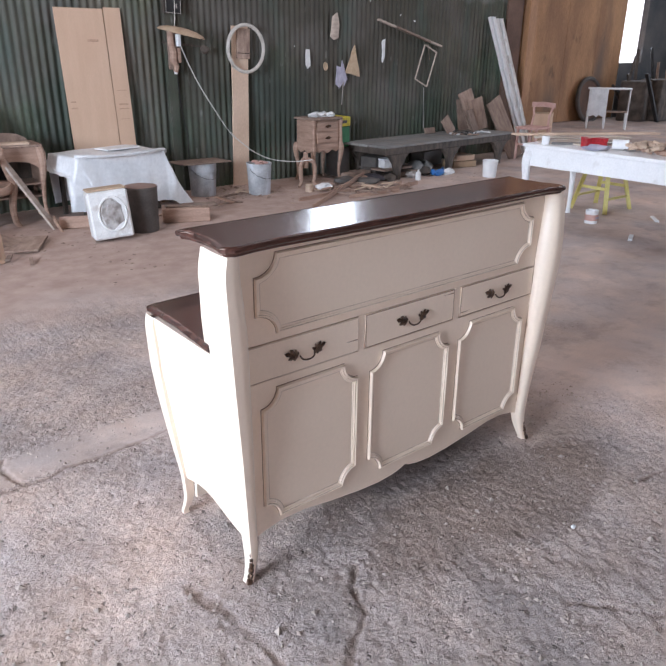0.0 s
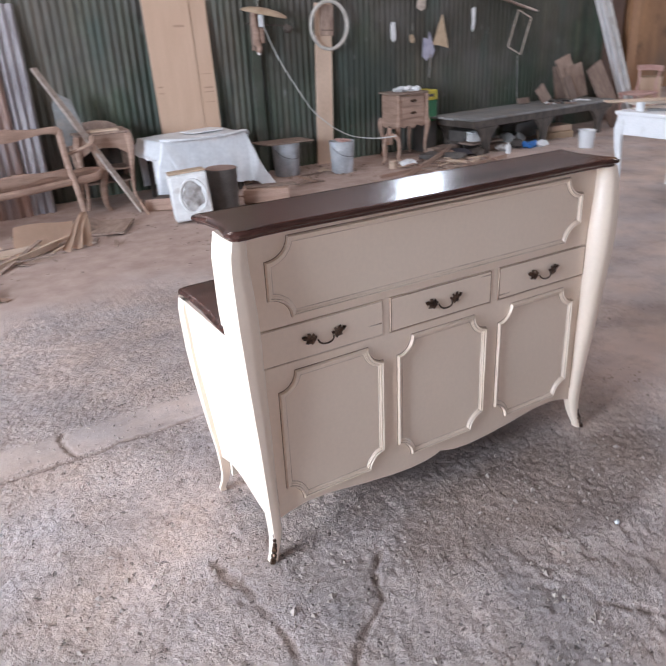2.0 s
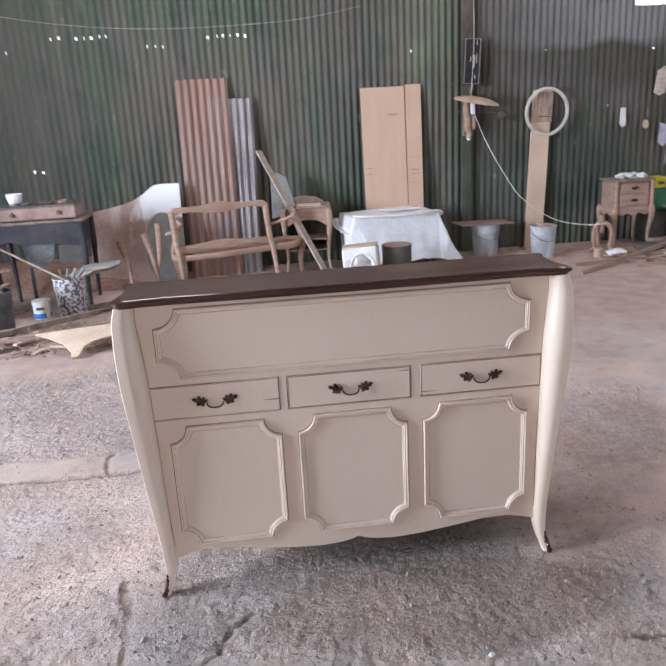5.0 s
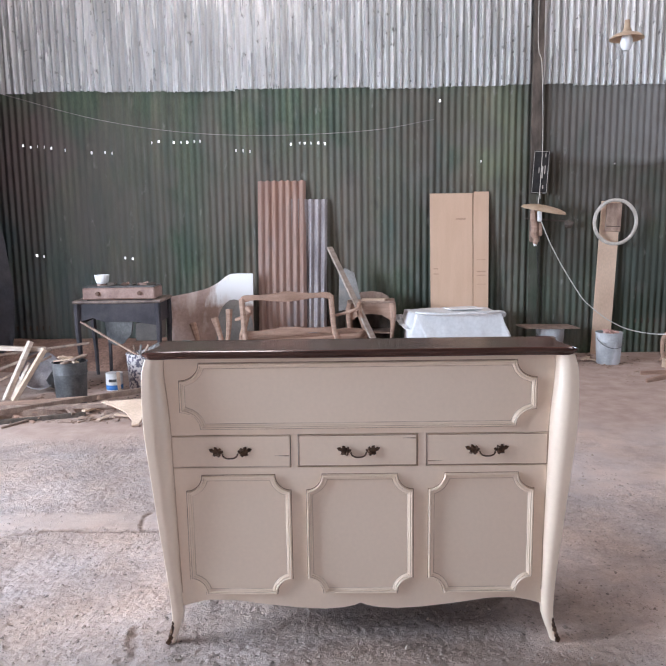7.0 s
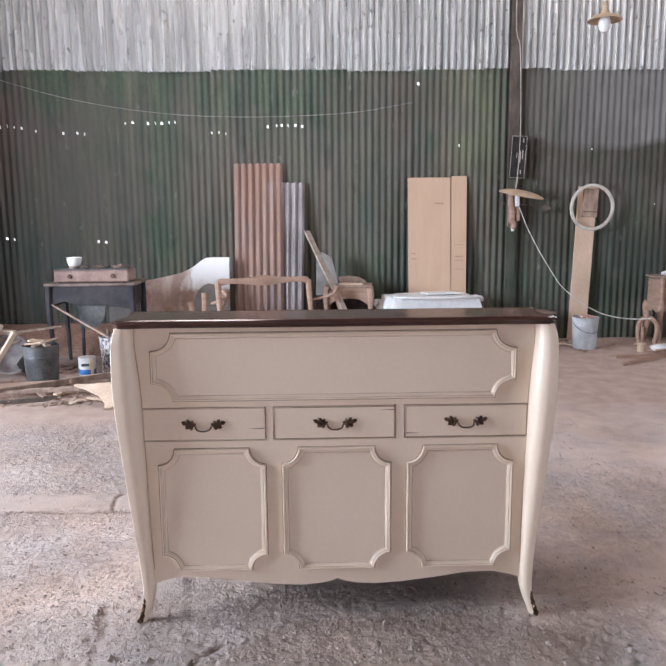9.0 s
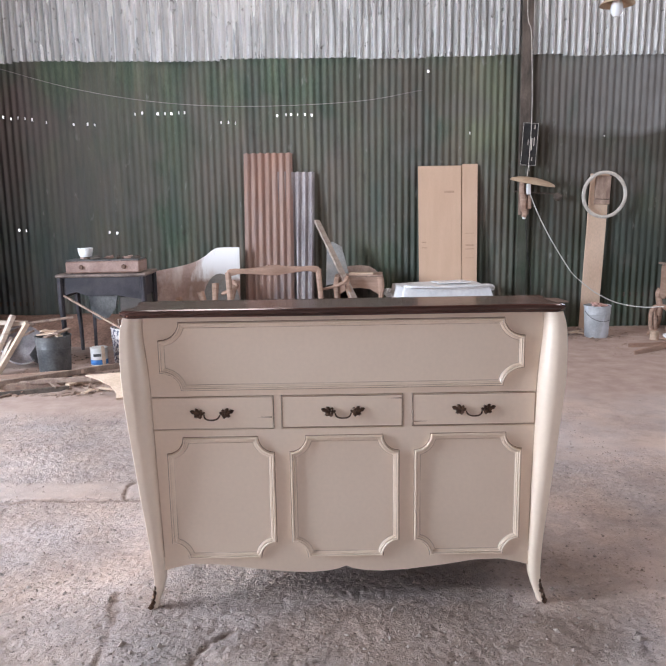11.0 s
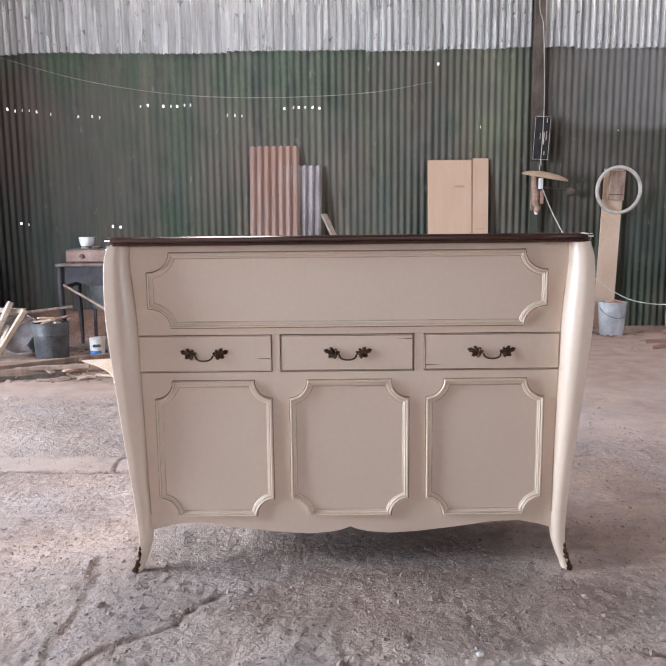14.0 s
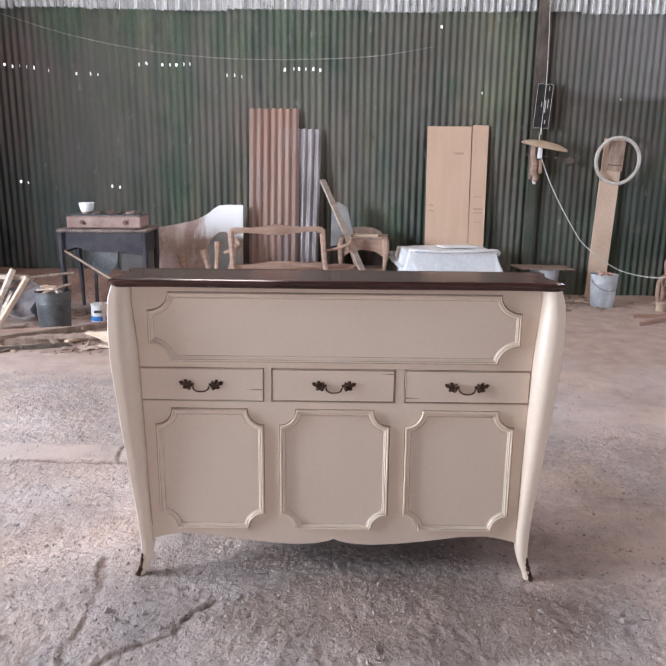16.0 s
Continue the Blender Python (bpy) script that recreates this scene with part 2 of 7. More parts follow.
PLASTIC = surf("cloudy_plastic_film", (0.24, 0.205, 0.185), (0.60, 0.57, 0.55), 14, 0.10, 0.6, 22, fine=0.1, dist=0.02)


def wall_paint():
    """Old green paint with brown run-down stains; the paint stops at a ragged line past the post."""
    m = surf("green_wall_paint", (0.022, 0.040, 0.027), (0.086, 0.124, 0.084), 1.5, 0.68, 0.12, 40, stretch=(2.2, 1, 0.55), fine=0.2, contrast=0.5)
    n, l = m.node_tree.nodes, m.node_tree.links
    p = n["Principled BSDF"]
    base = p.inputs["Base Color"].links[0].from_socket
    tc, sep = n.new("ShaderNodeTexCoord"), n.new("ShaderNodeSeparateXYZ")
    l.new(tc.outputs["Object"], sep.inputs[0])
    mp, st = n.new("ShaderNodeMapping"), n.new("ShaderNodeTexNoise")
    mp.inputs["Scale"].default_value = (1.2, 1, 0.55)
    st.inputs["Scale"].default_value, st.inputs["Detail"].default_value = 1.1, 7
    l.new(tc.outputs["Object"], mp.inputs["Vector"])
    l.new(mp.outputs[0], st.inputs["Vector"])
    rs = n.new("ShaderNodeValToRGB")
    rs.color_ramp.elements[0].position, rs.color_ramp.elements[1].position = 0.42, 0.74
    l.new(st.outputs["Fac"], rs.inputs[0])
    mix = n.new("ShaderNodeMix")
    mix.data_type = "RGBA"
    mix.inputs[7].default_value = (0.135, 0.114, 0.095, 1)
    l.new(rs.outputs[0], mix.inputs[0])
    l.new(base, mix.inputs[6])
    # pale scuffs running down the flutes
    ms, sn, sr = n.new("ShaderNodeMapping"), n.new("ShaderNodeTexNoise"), n.new("ShaderNodeValToRGB")
    ms.inputs["Scale"].default_value = (9, 1, 1.1)
    sn.inputs["Scale"].default_value, sn.inputs["Detail"].default_value = 1.6, 8
    l.new(tc.outputs["Object"], ms.inputs["Vector"])
    l.new(ms.outputs[0], sn.inputs["Vector"])
    sr.color_ramp.elements[0].position, sr.color_ramp.elements[1].position = 0.60, 0.95
    l.new(sn.outputs["Fac"], sr.inputs[0])
    mixs = n.new("ShaderNodeMix")
    mixs.data_type = "RGBA"
    mixs.inputs[7].default_value = (0.21, 0.215, 0.195, 1)
    l.new(sr.outputs[0], mixs.inputs[0])
    l.new(mix.outputs[2], mixs.inputs[6])
    mix = mixs
    # run-down streaks, flute by flute
    mv, vn, vr = n.new("ShaderNodeMapping"), n.new("ShaderNodeTexNoise"), n.new("ShaderNodeValToRGB")
    mv.inputs["Scale"].default_value = (7.5, 1, 0.30)
    vn.inputs["Scale"].default_value, vn.inputs["Detail"].default_value, vn.inputs["Roughness"].default_value = 1.0, 5, 0.6
    l.new(tc.outputs["Object"], mv.inputs["Vector"])
    l.new(mv.outputs[0], vn.inputs["Vector"])
    e = vr.color_ramp.elements
    e.new(0.5)
    for q, (at, c) in zip(e, ((0.34, (0.66, 0.74, 0.71, 1)), (0.50, (1.05, 1.03, 1.0, 1)), (0.66, (1.50, 1.30, 1.22, 1)))):
        q.position, q.color = at, c
    l.new(vn.outputs["Fac"], vr.inputs[0])
    mixv = n.new("ShaderNodeMix")
    mixv.data_type, mixv.blend_type = "RGBA", "MULTIPLY"
    mixv.inputs[0].default_value = 1.0
    l.new(mix.outputs[2], mixv.inputs[6])
    l.new(vr.outputs[0], mixv.inputs[7])
    mix = mixv
    # bare faded zinc above the ragged edge, right of the post
    ed = n.new("ShaderNodeTexNoise")
    ed.inputs["Scale"].default_value, ed.inputs["Detail"].default_value = 2.2, 5
    l.new(tc.outputs["Object"], ed.inputs["Vector"])
    z1, x1, up, mul = (n.new("ShaderNodeMath") for _ in range(4))
    z1.operation, z1.inputs[1].default_value = "MULTIPLY_ADD", 0.32
    l.new(ed.outputs["Fac"], z1.inputs[0])
    l.new(sep.outputs["Z"], z1.inputs[2])
    up = n.new("ShaderNodeMapRange")
    up.inputs["From Min"].default_value, up.inputs["From Max"].default_value = 2.34, 2.45
    l.new(z1.outputs[0], up.inputs["Value"])
    x1 = n.new("ShaderNodeMapRange")
    x1.inputs["From Min"].default_value, x1.inputs["From Max"].default_value = 2.0, 3.7
    l.new(sep.outputs["X"], x1.inputs["Value"])
    mul.operation = "MULTIPLY"
    l.new(up.outputs[0], mul.inputs[0])
    l.new(x1.outputs[0], mul.inputs[1])
    mix2 = n.new("ShaderNodeMix")
    mix2.data_type = "RGBA"
    mix2.inputs[7].default_value = (0.195, 0.190, 0.184, 1)
    l.new(mul.outputs[0], mix2.inputs[0])
    # moss by the post, a teal patch in the far corner, others; ragged edges
    last = mix.outputs[2]
    for (cx, cz, rx, rz), colour, grow in (((1.72, 2.45, 0.50, 0.85), (0.165, 0.195, 0.110, 1), 0.62), ((0.85, 2.75, 1.0, 0.5), (0.100, 0.082, 0.066, 1), 0.6), ((1.42, 2.1, 0.22, 0.6), (0.150, 0.108, 0.088, 1), 0.6), ((2.75, 2.7, 0.75, 0.55), (0.125, 0.098, 0.082, 1), 0.75), ((-4.1, 0.9, 1.7, 1.7), (0.068, 0.090, 0.100, 1), 0.75), ((-2.9, 1.95, 1.0, 0.9), (0.118, 0.105, 0.094, 1), 0.7),
                                           ((4.7, 1.8, 3.4, 1.9), (0.056, 0.047, 0.034, 1), 0.85), ((2.75, 1.85, 0.9, 0.9), (0.068, 0.054, 0.042, 1), 0.75), ((3.5, 0.8, 0.9, 0.8), (0.026, 0.044, 0.034, 1), 0.6), ((-0.9, 1.9, 1.3, 0.8), (0.125, 0.104, 0.088, 1), 0.5), ((0.6, 1.7, 0.8, 0.9), (0.110, 0.090, 0.076, 1), 0.5), ((-3.75, 2.4, 0.75, 0.85), (0.135, 0.095, 0.092, 1), 0.7)):
        at, ln, wob, add, rim = n.new("ShaderNodeMapping"), n.new("ShaderNodeVectorMath"), n.new("ShaderNodeTexNoise"), n.new("ShaderNodeMath"), n.new("ShaderNodeMapRange")
        at.inputs["Location"].default_value, at.inputs["Scale"].default_value = (-cx / rx, 0, -cz / rz), (1 / rx, 0, 1 / rz)
        l.new(tc.outputs["Object"], at.inputs["Vector"])
        ln.operation = "LENGTH"
        l.new(at.outputs[0], ln.inputs[0])
        wob.inputs["Scale"].default_value, wob.inputs["Detail"].default_value = 1.7, 7
        l.new(tc.outputs["Object"], wob.inputs["Vector"])
        add.operation, add.inputs[1].default_value = "MULTIPLY_ADD", 1.6
        l.new(wob.outputs["Fac"], add.inputs[0])
        l.new(ln.outputs["Value"], add.inputs[2])
        rim.inputs["From Min"].default_value, rim.inputs["From Max"].default_value = 1.9, 1.15
        rim.inputs["To Max"].default_value = grow
        l.new(add.outputs[0], rim.inputs["Value"])
        put = n.new("ShaderNodeMix")
        put.data_type = "RGBA"
        put.inputs[7].default_value = colour
        l.new(rim.outputs[0], put.inputs[0])
        l.new(last, put.inputs[6])
        last = put.outputs[2]
    l.new(last, mix2.inputs[6])
    l.new(mix2.outputs[2], p.inputs["Base Color"])
    return m


def headboard_surface():
    """Brown panel that turns white towards its upper right, with a streaky edge."""
    m = surf("half_white_panel", (0.33, 0.215, 0.172), (0.52, 0.38, 0.325), 2.5, 0.40, 0.08, 40, fine=0.1)
    n, l = m.node_tree.nodes, m.node_tree.links
    p = n["Principled BSDF"]
    base = p.inputs["Base Color"].links[0].from_socket
    tc, sep, mp, t, add, r, x = (n.new("ShaderNode" + k) for k in ("TexCoord", "SeparateXYZ", "Mapping", "TexNoise", "Math", "MapRange", "Mix"))
    l.new(tc.outputs["Object"], sep.inputs[0])
    mp.inputs["Scale"].default_value = (1.6, 1, 0.5)
    l.new(tc.outputs["Object"], mp.inputs["Vector"])
    t.inputs["Scale"].default_value, t.inputs["Detail"].default_value, t.inputs["Roughness"].default_value = 6, 7, 0.65
    l.new(mp.outputs[0], t.inputs["Vector"])
    add.operation, add.inputs[1].default_value = "MULTIPLY_ADD", 0.75
    l.new(t.outputs["Fac"], add.inputs[0])
    l.new(sep.outputs["X"], add.inputs[2])
    r.inputs["From Min"].default_value, r.inputs["From Max"].default_value = 0.32, 0.50
    l.new(add.outputs[0], r.inputs["Value"])
    up, high, both = n.new("ShaderNodeMath"), n.new("ShaderNodeMapRange"), n.new("ShaderNodeMath")
    up.operation, up.inputs[1].default_value = "MULTIPLY_ADD", 0.16
    l.new(t.outputs["Fac"], up.inputs[0])
    l.new(sep.outputs["Z"], up.inputs[2])
    high.inputs["From Min"].default_value, high.inputs["From Max"].default_value = 0.74, 0.79
    l.new(up.outputs[0], high.inputs["Value"])
    both.operation = "MULTIPLY"
    l.new(r.outputs[0], both.inputs[0])
    l.new(high.outputs[0], both.inputs[1])
    x.data_type = "RGBA"
    x.inputs[7].default_value = (0.87, 0.87, 0.87, 1)
    l.new(both.outputs[0], x.inputs[0])
    l.new(base, x.inputs[6])
    l.new(x.outputs[2], p.inputs["Base Color"])
    return m


HEADFACE = headboard_surface()
stained(HEADFACE, (0.74, 0.66, 0.62), 3.2, (1.3, 1, 0.55), 0.52, 0.66)
GREENWALL = wall_paint()
stained(GREENWALL, (0.235, 0.235, 0.215), 10.0, (1.6, 1, 0.55), 0.66, 0.80)
stained(GREENWALL, (0.040, 0.034, 0.030), 4.0, (1.4, 1, 0.6), 0.62, 0.80)
stained(GREENWALL, (0.118, 0.106, 0.094), 1.7, (0.9, 1, 0.9), 0.50, 0.72)
stained(GREENWALL, (0.060, 0.082, 0.066), 2.6, (1.2, 1, 0.5), 0.55, 0.75)
GALV = surf("galvanised_sheet", (0.46, 0.46, 0.45), (0.80, 0.80, 0.79), 1.6, 0.27, 0.05, 60, metal=0.55, stretch=(9.0, 1, 0.4), fine=0.08, rvar=0.08, contrast=0.6)
stained(GALV, (0.15, 0.14, 0.135), 11.0, (1.6, 1, 1.1), 0.64, 0.70)
stained(GALV, (0.24, 0.23, 0.235), 0.55, (1.0, 1, 0.5), 0.60, 0.80)


def floor_paint():
    """Worn concrete; the mesh carries how much dust lies on it and where it is broken."""
    m = surf("worn_concrete", (0.385, 0.305, 0.270), (0.565, 0.462, 0.414), 2.4, 0.92, 0.06, 140, fine=0.06, contrast=0.45, dist=0.003, rvar=0.05)
    n, l = m.node_tree.nodes, m.node_tree.links
    p = n["Principled BSDF"]
    base = p.inputs["Base Color"].links[0].from_socket
    tc = n.new("ShaderNodeTexCoord")

    def cloud(scale, detail, roughness=0.6):
        t = n.new("ShaderNodeTexNoise")
        t.inputs["Scale"].default_value, t.inputs["Detail"].default_value, t.inputs["Roughness"].default_value = scale, detail, roughness
        l.new(tc.outputs["Object"], t.inputs["Vector"])
        return t.outputs["Fac"]

    def steps(fac, *stops):
        r = n.new("ShaderNodeValToRGB")
        e = r.color_ramp.elements
        while len(e) < len(stops):
            e.new(0.5)
        for q, (at, c) in zip(e, stops):
            q.position, q.color = at, (*((c,) * 3 if isinstance(c, float) else c), 1)
        l.new(fac, r.inputs[0])
        return r.outputs[0]

    def blend(fac, a, b, kind="MIX"):
        x = n.new("ShaderNodeMix")
        x.data_type, x.blend_type = "RGBA", kind
        for at, v in ((0, fac), (6, a), (7, b)):
            if isinstance(v, (tuple, float)):
                x.inputs[at].default_value = v
            else:
                l.new(v, x.inputs[at])
        return x.outputs[2]

    def mesh_value(name):
        q = n.new("ShaderNodeAttribute")
        q.attribute_name = name
        return q.outputs["Fac"]

    broken, dust, dirt_shade = mesh_value("broken"), mesh_value("dust"), mesh_value("dirt_shade")
    # irregular pits with shade painted in as dark bottoms, soft grains, gentle lumps
    pits = blend(1.0, steps(cloud(33, 3, 0.55), (0.30, 0.0), (0.36, 1.0)), steps(cloud(60, 3, 0.55), (0.30, 0.0), (0.36, 1.0)), "MULTIPLY")
    grains, grain = cloud(85, 5, 0.68), cloud(24, 5, 0.62)
    patch = steps(cloud(2.6, 3), (0.36, 0.6), (0.62, 1.0))
    tone = blend(1.0, steps(grain, (0.3, 0.86), (0.7, 1.10)), steps(pits, (0.0, 0.44), (1.0, 1.02)), "MULTIPLY")
    tone = blend(1.0, tone, steps(grains, (0.33, 0.90), (0.67, 1.08)), "MULTIPLY")
    tone = blend(broken, (1.14, 1.14, 1.13, 1), tone)
    soft = steps(cloud(1.1, 5), (0.32, 0.82), (0.68, 1.14))
    col = blend(1.0, blend(1.0, base, tone, "MULTIPLY"), soft, "MULTIPLY")
    # cool and brownish patches of dust
    col = blend(1.0, col, steps(cloud(1.9, 5, 0.6), (0.36, (0.93, 0.955, 1.0)), (0.64, (1.07, 1.0, 0.945))), "MULTIPLY")
    # scratches and blotches on the smooth part
    mark = steps(cloud(5.5, 9, 0.7), (0.36, 0.82), (0.50, 1.0))
    col = blend(1.0, col, mark, "MULTIPLY")
    sand = steps(cloud(6, 7), (0.3, (0.375, 0.257, 0.209)), (0.7, (0.515, 0.388, 0.330)))
    col = blend(dust, col, sand)
    # crack dirt, plus the soil and shade painted before the counter
    col = blend(dirt_shade, col, (0.185, 0.122, 0.095, 1))
    l.new(col, p.inputs["Base Color"])
    low = blend(1.0, pits, steps(grains, (0.3, 0.0), (0.7, 0.6)), "ADD")
    high = blend(1.0, low, steps(grain, (0.2, 0.0), (0.8, 0.5)), "ADD")
    b2, k2 = n.new("ShaderNodeBump"), n.new("ShaderNodeMath")
    k2.operation, k2.inputs[1].default_value, k2.inputs[2].default_value = "MULTIPLY_ADD", 0.75, 0.05
    l.new(blend(1.0, broken, patch, "MULTIPLY"), k2.inputs[0])
    l.new(k2.outputs[0], b2.inputs["Strength"])
    b2.inputs["Distance"].default_value = 0.0085
    l.new(high, b2.inputs["Height"])
    l.new(p.inputs["Normal"].links[0].from_socket, b2.inputs["Normal"])
    l.new(b2.outputs[0], p.inputs["Normal"])
    return m


CONCRETE = floor_paint()


# ---- mesh tools --------------------------------------------------------
def finish(me, smooth=35):
    me.shade_smooth()
    me.set_sharp_from_angle(angle=radians(smooth))
    return me


def to_mesh(name, bm, mats, smooth=35):
    bmesh.ops.recalc_face_normals(bm, faces=bm.faces)
    me = bpy.data.meshes.new(name)
    bm.to_mesh(me)
    bm.free()
    for m in mats if isinstance(mats, (list, tuple)) else (mats,):
        me.materials.append(m)
    return finish(me, smooth)


def thing(name, m, label, category, group="", kind=""):
    ob = new(name)
    ob.empty_display_size = 0.1
    ob.matrix_basis = m
    return tagged(ob, label, category, group, kind)


def part(name, bm, mats, parent, label="", smooth=35):
    ob = new(name, to_mesh(name, bm, mats, smooth))
    ob.parent = parent
    return tagged(ob, label)


def solo(name, bm, mats, m, label, category, group="", kind="", smooth=35):
    ob = new(name, to_mesh(name, bm, mats, smooth))
    ob.matrix_basis = m
    return tagged(ob, label, category, group, kind)


def box(lo, hi, bev=0.003, m=None, bm=None):
    bm = bm or bmesh.new()
    lo, hi = Vector(lo), Vector(hi)
    t = Matrix.Translation((lo + hi) / 2) @ Matrix.Diagonal((*(hi - lo), 1))
    vs = bmesh.ops.create_cube(bm, size=1, matrix=t)["verts"]
    if bev:
        es = list({e for v in vs for e in v.link_edges})
        out = bmesh.ops.bevel(bm, geom=es, offset=bev, segments=1, affect="EDGES", profile=0.5)
        vs = list({v for f in out["faces"] for v in f.verts} | {v for v in vs if v.is_valid})
    if m is not None:
        bmesh.ops.transform(bm, matrix=m, verts=vs)
    return bm


def beam(a, b, w, h, bev=0.002, roll=0, bm=None):
    """A square bar from a to b."""
    a, b = Vector(a), Vector(b)
    q = (b - a).to_track_quat("Z", "Y").to_matrix().to_4x4()
    return box((-w / 2, -h / 2, 0), (w / 2, h / 2, (b - a).length), bev, Matrix.Translation(a) @ q @ pose(0, 0, 0, 0, 0, roll), bm)


def spline(pts, steps=6, closed=False):
    """A smooth line through the points (of any dimension)."""
    p = [np.array(q, float) for q in pts]
    p = [p[-1], *p, p[0], p[1]] if closed else [2 * p[0] - p[1], *p, 2 * p[-1] - p[-2]]
    out = []
    for k in range(1, len(p) - 2):
        for s in range(steps):
            t = s / steps
            out.append(0.5 * (2 * p[k] + (p[k + 1] - p[k - 1]) * t + (2 * p[k - 1] - 5 * p[k] + 4 * p[k + 1] - p[k + 2]) * t * t + (3 * p[k] - p[k - 1] - 3 * p[k + 1] + p[k + 2]) * t ** 3))
    if not closed:
        out.append(p[-2])
    return out


def loft(rings, closed=False, caps=True, bm=None, mat=0):
    bm = bm or bmesh.new()
    vs = [[bm.verts.new(p) for p in r] for r in rings]
    n = len(vs[0])
    for a, b in zip(vs, vs[1:] + vs[:1] if closed else vs[1:]):
        for k in range(n):
            bm.faces.new((a[k], a[(k + 1) % n], b[(k + 1) % n], b[k])).material_index = mat
    if caps and not closed:
        bm.faces.new(vs[0][::-1]).material_index = mat
        bm.faces.new(vs[-1]).material_index = mat
    return bm


def tube(pts, rad, n=8, closed=False, flat=1.0, power=2.0, bm=None, up=(0, 0, 1)):
    """A round bar along a line; rad is one radius or one for each point, flat squeezes it, power over 2 squares its section."""
    pts = [Vector(p) for p in pts]
    rad = [rad] * len(pts) if isinstance(rad, (int, float)) else list(rad)
    rings, ref = [], Vector(up)
    for k, p in enumerate(pts):
        a, b = (pts[k - 1], pts[(k + 1) % len(pts)]) if closed else (pts[max(k - 1, 0)], pts[min(k + 1, len(pts) - 1)])
        d = (b - a).normalized()
        side = ref.cross(d)
        if side.length < 1e-3:
            side = Vector((1, 0, 0)).cross(d)
        side.normalize()
        top = d.cross(side)
        ring = []
        for j in range(n):
            u = 2 * math.pi * (j + 0.5) / n
            c, s = math.cos(u), math.sin(u)
            k2 = (abs(c) ** power + abs(s) ** power) ** (-1 / power)
            ring.append(p + rad[k] * k2 * (side * c + top * s * flat))
        rings.append(ring)
        ref = top
    return loft(rings, closed, bm=bm)


def lathe(prof, n=24, bm=None, m=None, mats=None):
    bm = bm or bmesh.new()
    rows = []
    for r, z in prof:
        if r < 1e-5:
            rows.append([bm.verts.new((0, 0, z))])
        else:
            rows.append([bm.verts.new((r * math.cos(2 * math.pi * k / n), r * math.sin(2 * math.pi * k / n), z)) for k in range(n)])
    for i, (a, b) in enumerate(zip(rows, rows[1:])):
        for k in range(n):
            q = [a[k % len(a)], a[(k + 1) % len(a)], b[(k + 1) % len(b)], b[k % len(b)]]
            q = list(dict.fromkeys(q))
            if len(q) > 2:
                bm.faces.new(q).material_index = mats[i] if mats else 0
    if m is not None:
        bmesh.ops.transform(bm, matrix=m, verts=[v for r in rows for v in r])
    return bm


def prism(poly, a, b, axis="y", bev=0.0, bm=None):
    """A flat outline, in the two other axes, carried from a to b."""
    bm = bm or bmesh.new()
    def at(u, v, w):
        return {"x": (w, u, v), "y": (u, w, v), "z": (u, v, w)}[axis]
    lo = [bm.verts.new(at(u, v, a)) for u, v in poly]
    hi = [bm.verts.new(at(u, v, b)) for u, v in poly]
    n = len(poly)
    bm.faces.new(lo)
    bm.faces.new(hi[::-1])
    for k in range(n):
        bm.faces.new((lo[k], lo[(k + 1) % n], hi[(k + 1) % n], hi[k]))
    if bev:
        es = [e for e in bm.edges if (e.verts[0] in lo) == (e.verts[1] in lo)]
        bmesh.ops.recalc_face_normals(bm, faces=bm.faces)
        bmesh.ops.bevel(bm, geom=es, offset=bev, segments=2, affect="EDGES", profile=0.6)
    return bm


def lump(m, seed, n=10, rough=0.35, bm=None):
    """An uneven crumpled lump."""
    bm = bm or bmesh.new()
    vs = bmesh.ops.create_icosphere(bm, subdivisions=2, radius=1)["verts"]
    for v in vs:
        v.co *= 1 + rough * noise.noise(v.co * 2.1 + Vector((seed * 7.3, seed, 0))) + 0.5 * rough * noise.noise(v.co * 5 + Vector((0, seed * 3.1, seed)))
    bmesh.ops.transform(bm, matrix=m, verts=vs)
    return bm


def scaled(x, y, z, sx, sy, sz, rx=0, ry=0, rz=0):
    return pose(x, y, z, rx, ry, rz) @ Matrix.Diagonal((sx, sy, sz, 1))


def value_noise(x, y, scale, seed):
    """Smooth noise from -1 to 1 on arrays of places."""
    rng = np.random.RandomState(seed)
    g = rng.uniform(-1, 1, (256, 256))
    u, v = x / scale, y / scale
    i, j = np.floor(u).astype(int), np.floor(v).astype(int)
    fx, fy = u - i, v - j
    fx, fy = fx * fx * (3 - 2 * fx), fy * fy * (3 - 2 * fy)
    def at(a, b):
        return g[a % 256, b % 256]
    return (at(i, j) * (1 - fx) + at(i + 1, j) * fx) * (1 - fy) + (at(i, j + 1) * (1 - fx) + at(i + 1, j + 1) * fx) * fy


def ramp(v, a, b):
    t = np.clip((v - a) / (b - a), 0, 1)
    return t * t * (3 - 2 * t)


# ---- the hall ----------------------------------------------------------
CRACKS = (((-0.84, 0.10), (-0.83, -0.07), (-0.82, -0.28), (-0.80, -0.50), (-0.86, -0.9)), ((-0.40, -0.18), (-0.46, -0.25), (-0.49, -0.33), (-0.60, -0.40), (-0.66, -0.46), (-0.78, -0.60)),
          ((-1.7, 0.94), (-1.33, 0.955), (-1.06, 0.94), (-0.8, 0.96), (-0.55, 0.98), (-0.2, 0.95)), ((-1.06, 0.94), (-1.09, 1.17)), ((0.01, -0.70), (0.13, -0.86), (0.4, -1.1)), ((0.75, -0.50), (1.1, -0.56), (1.6, -0.52)))


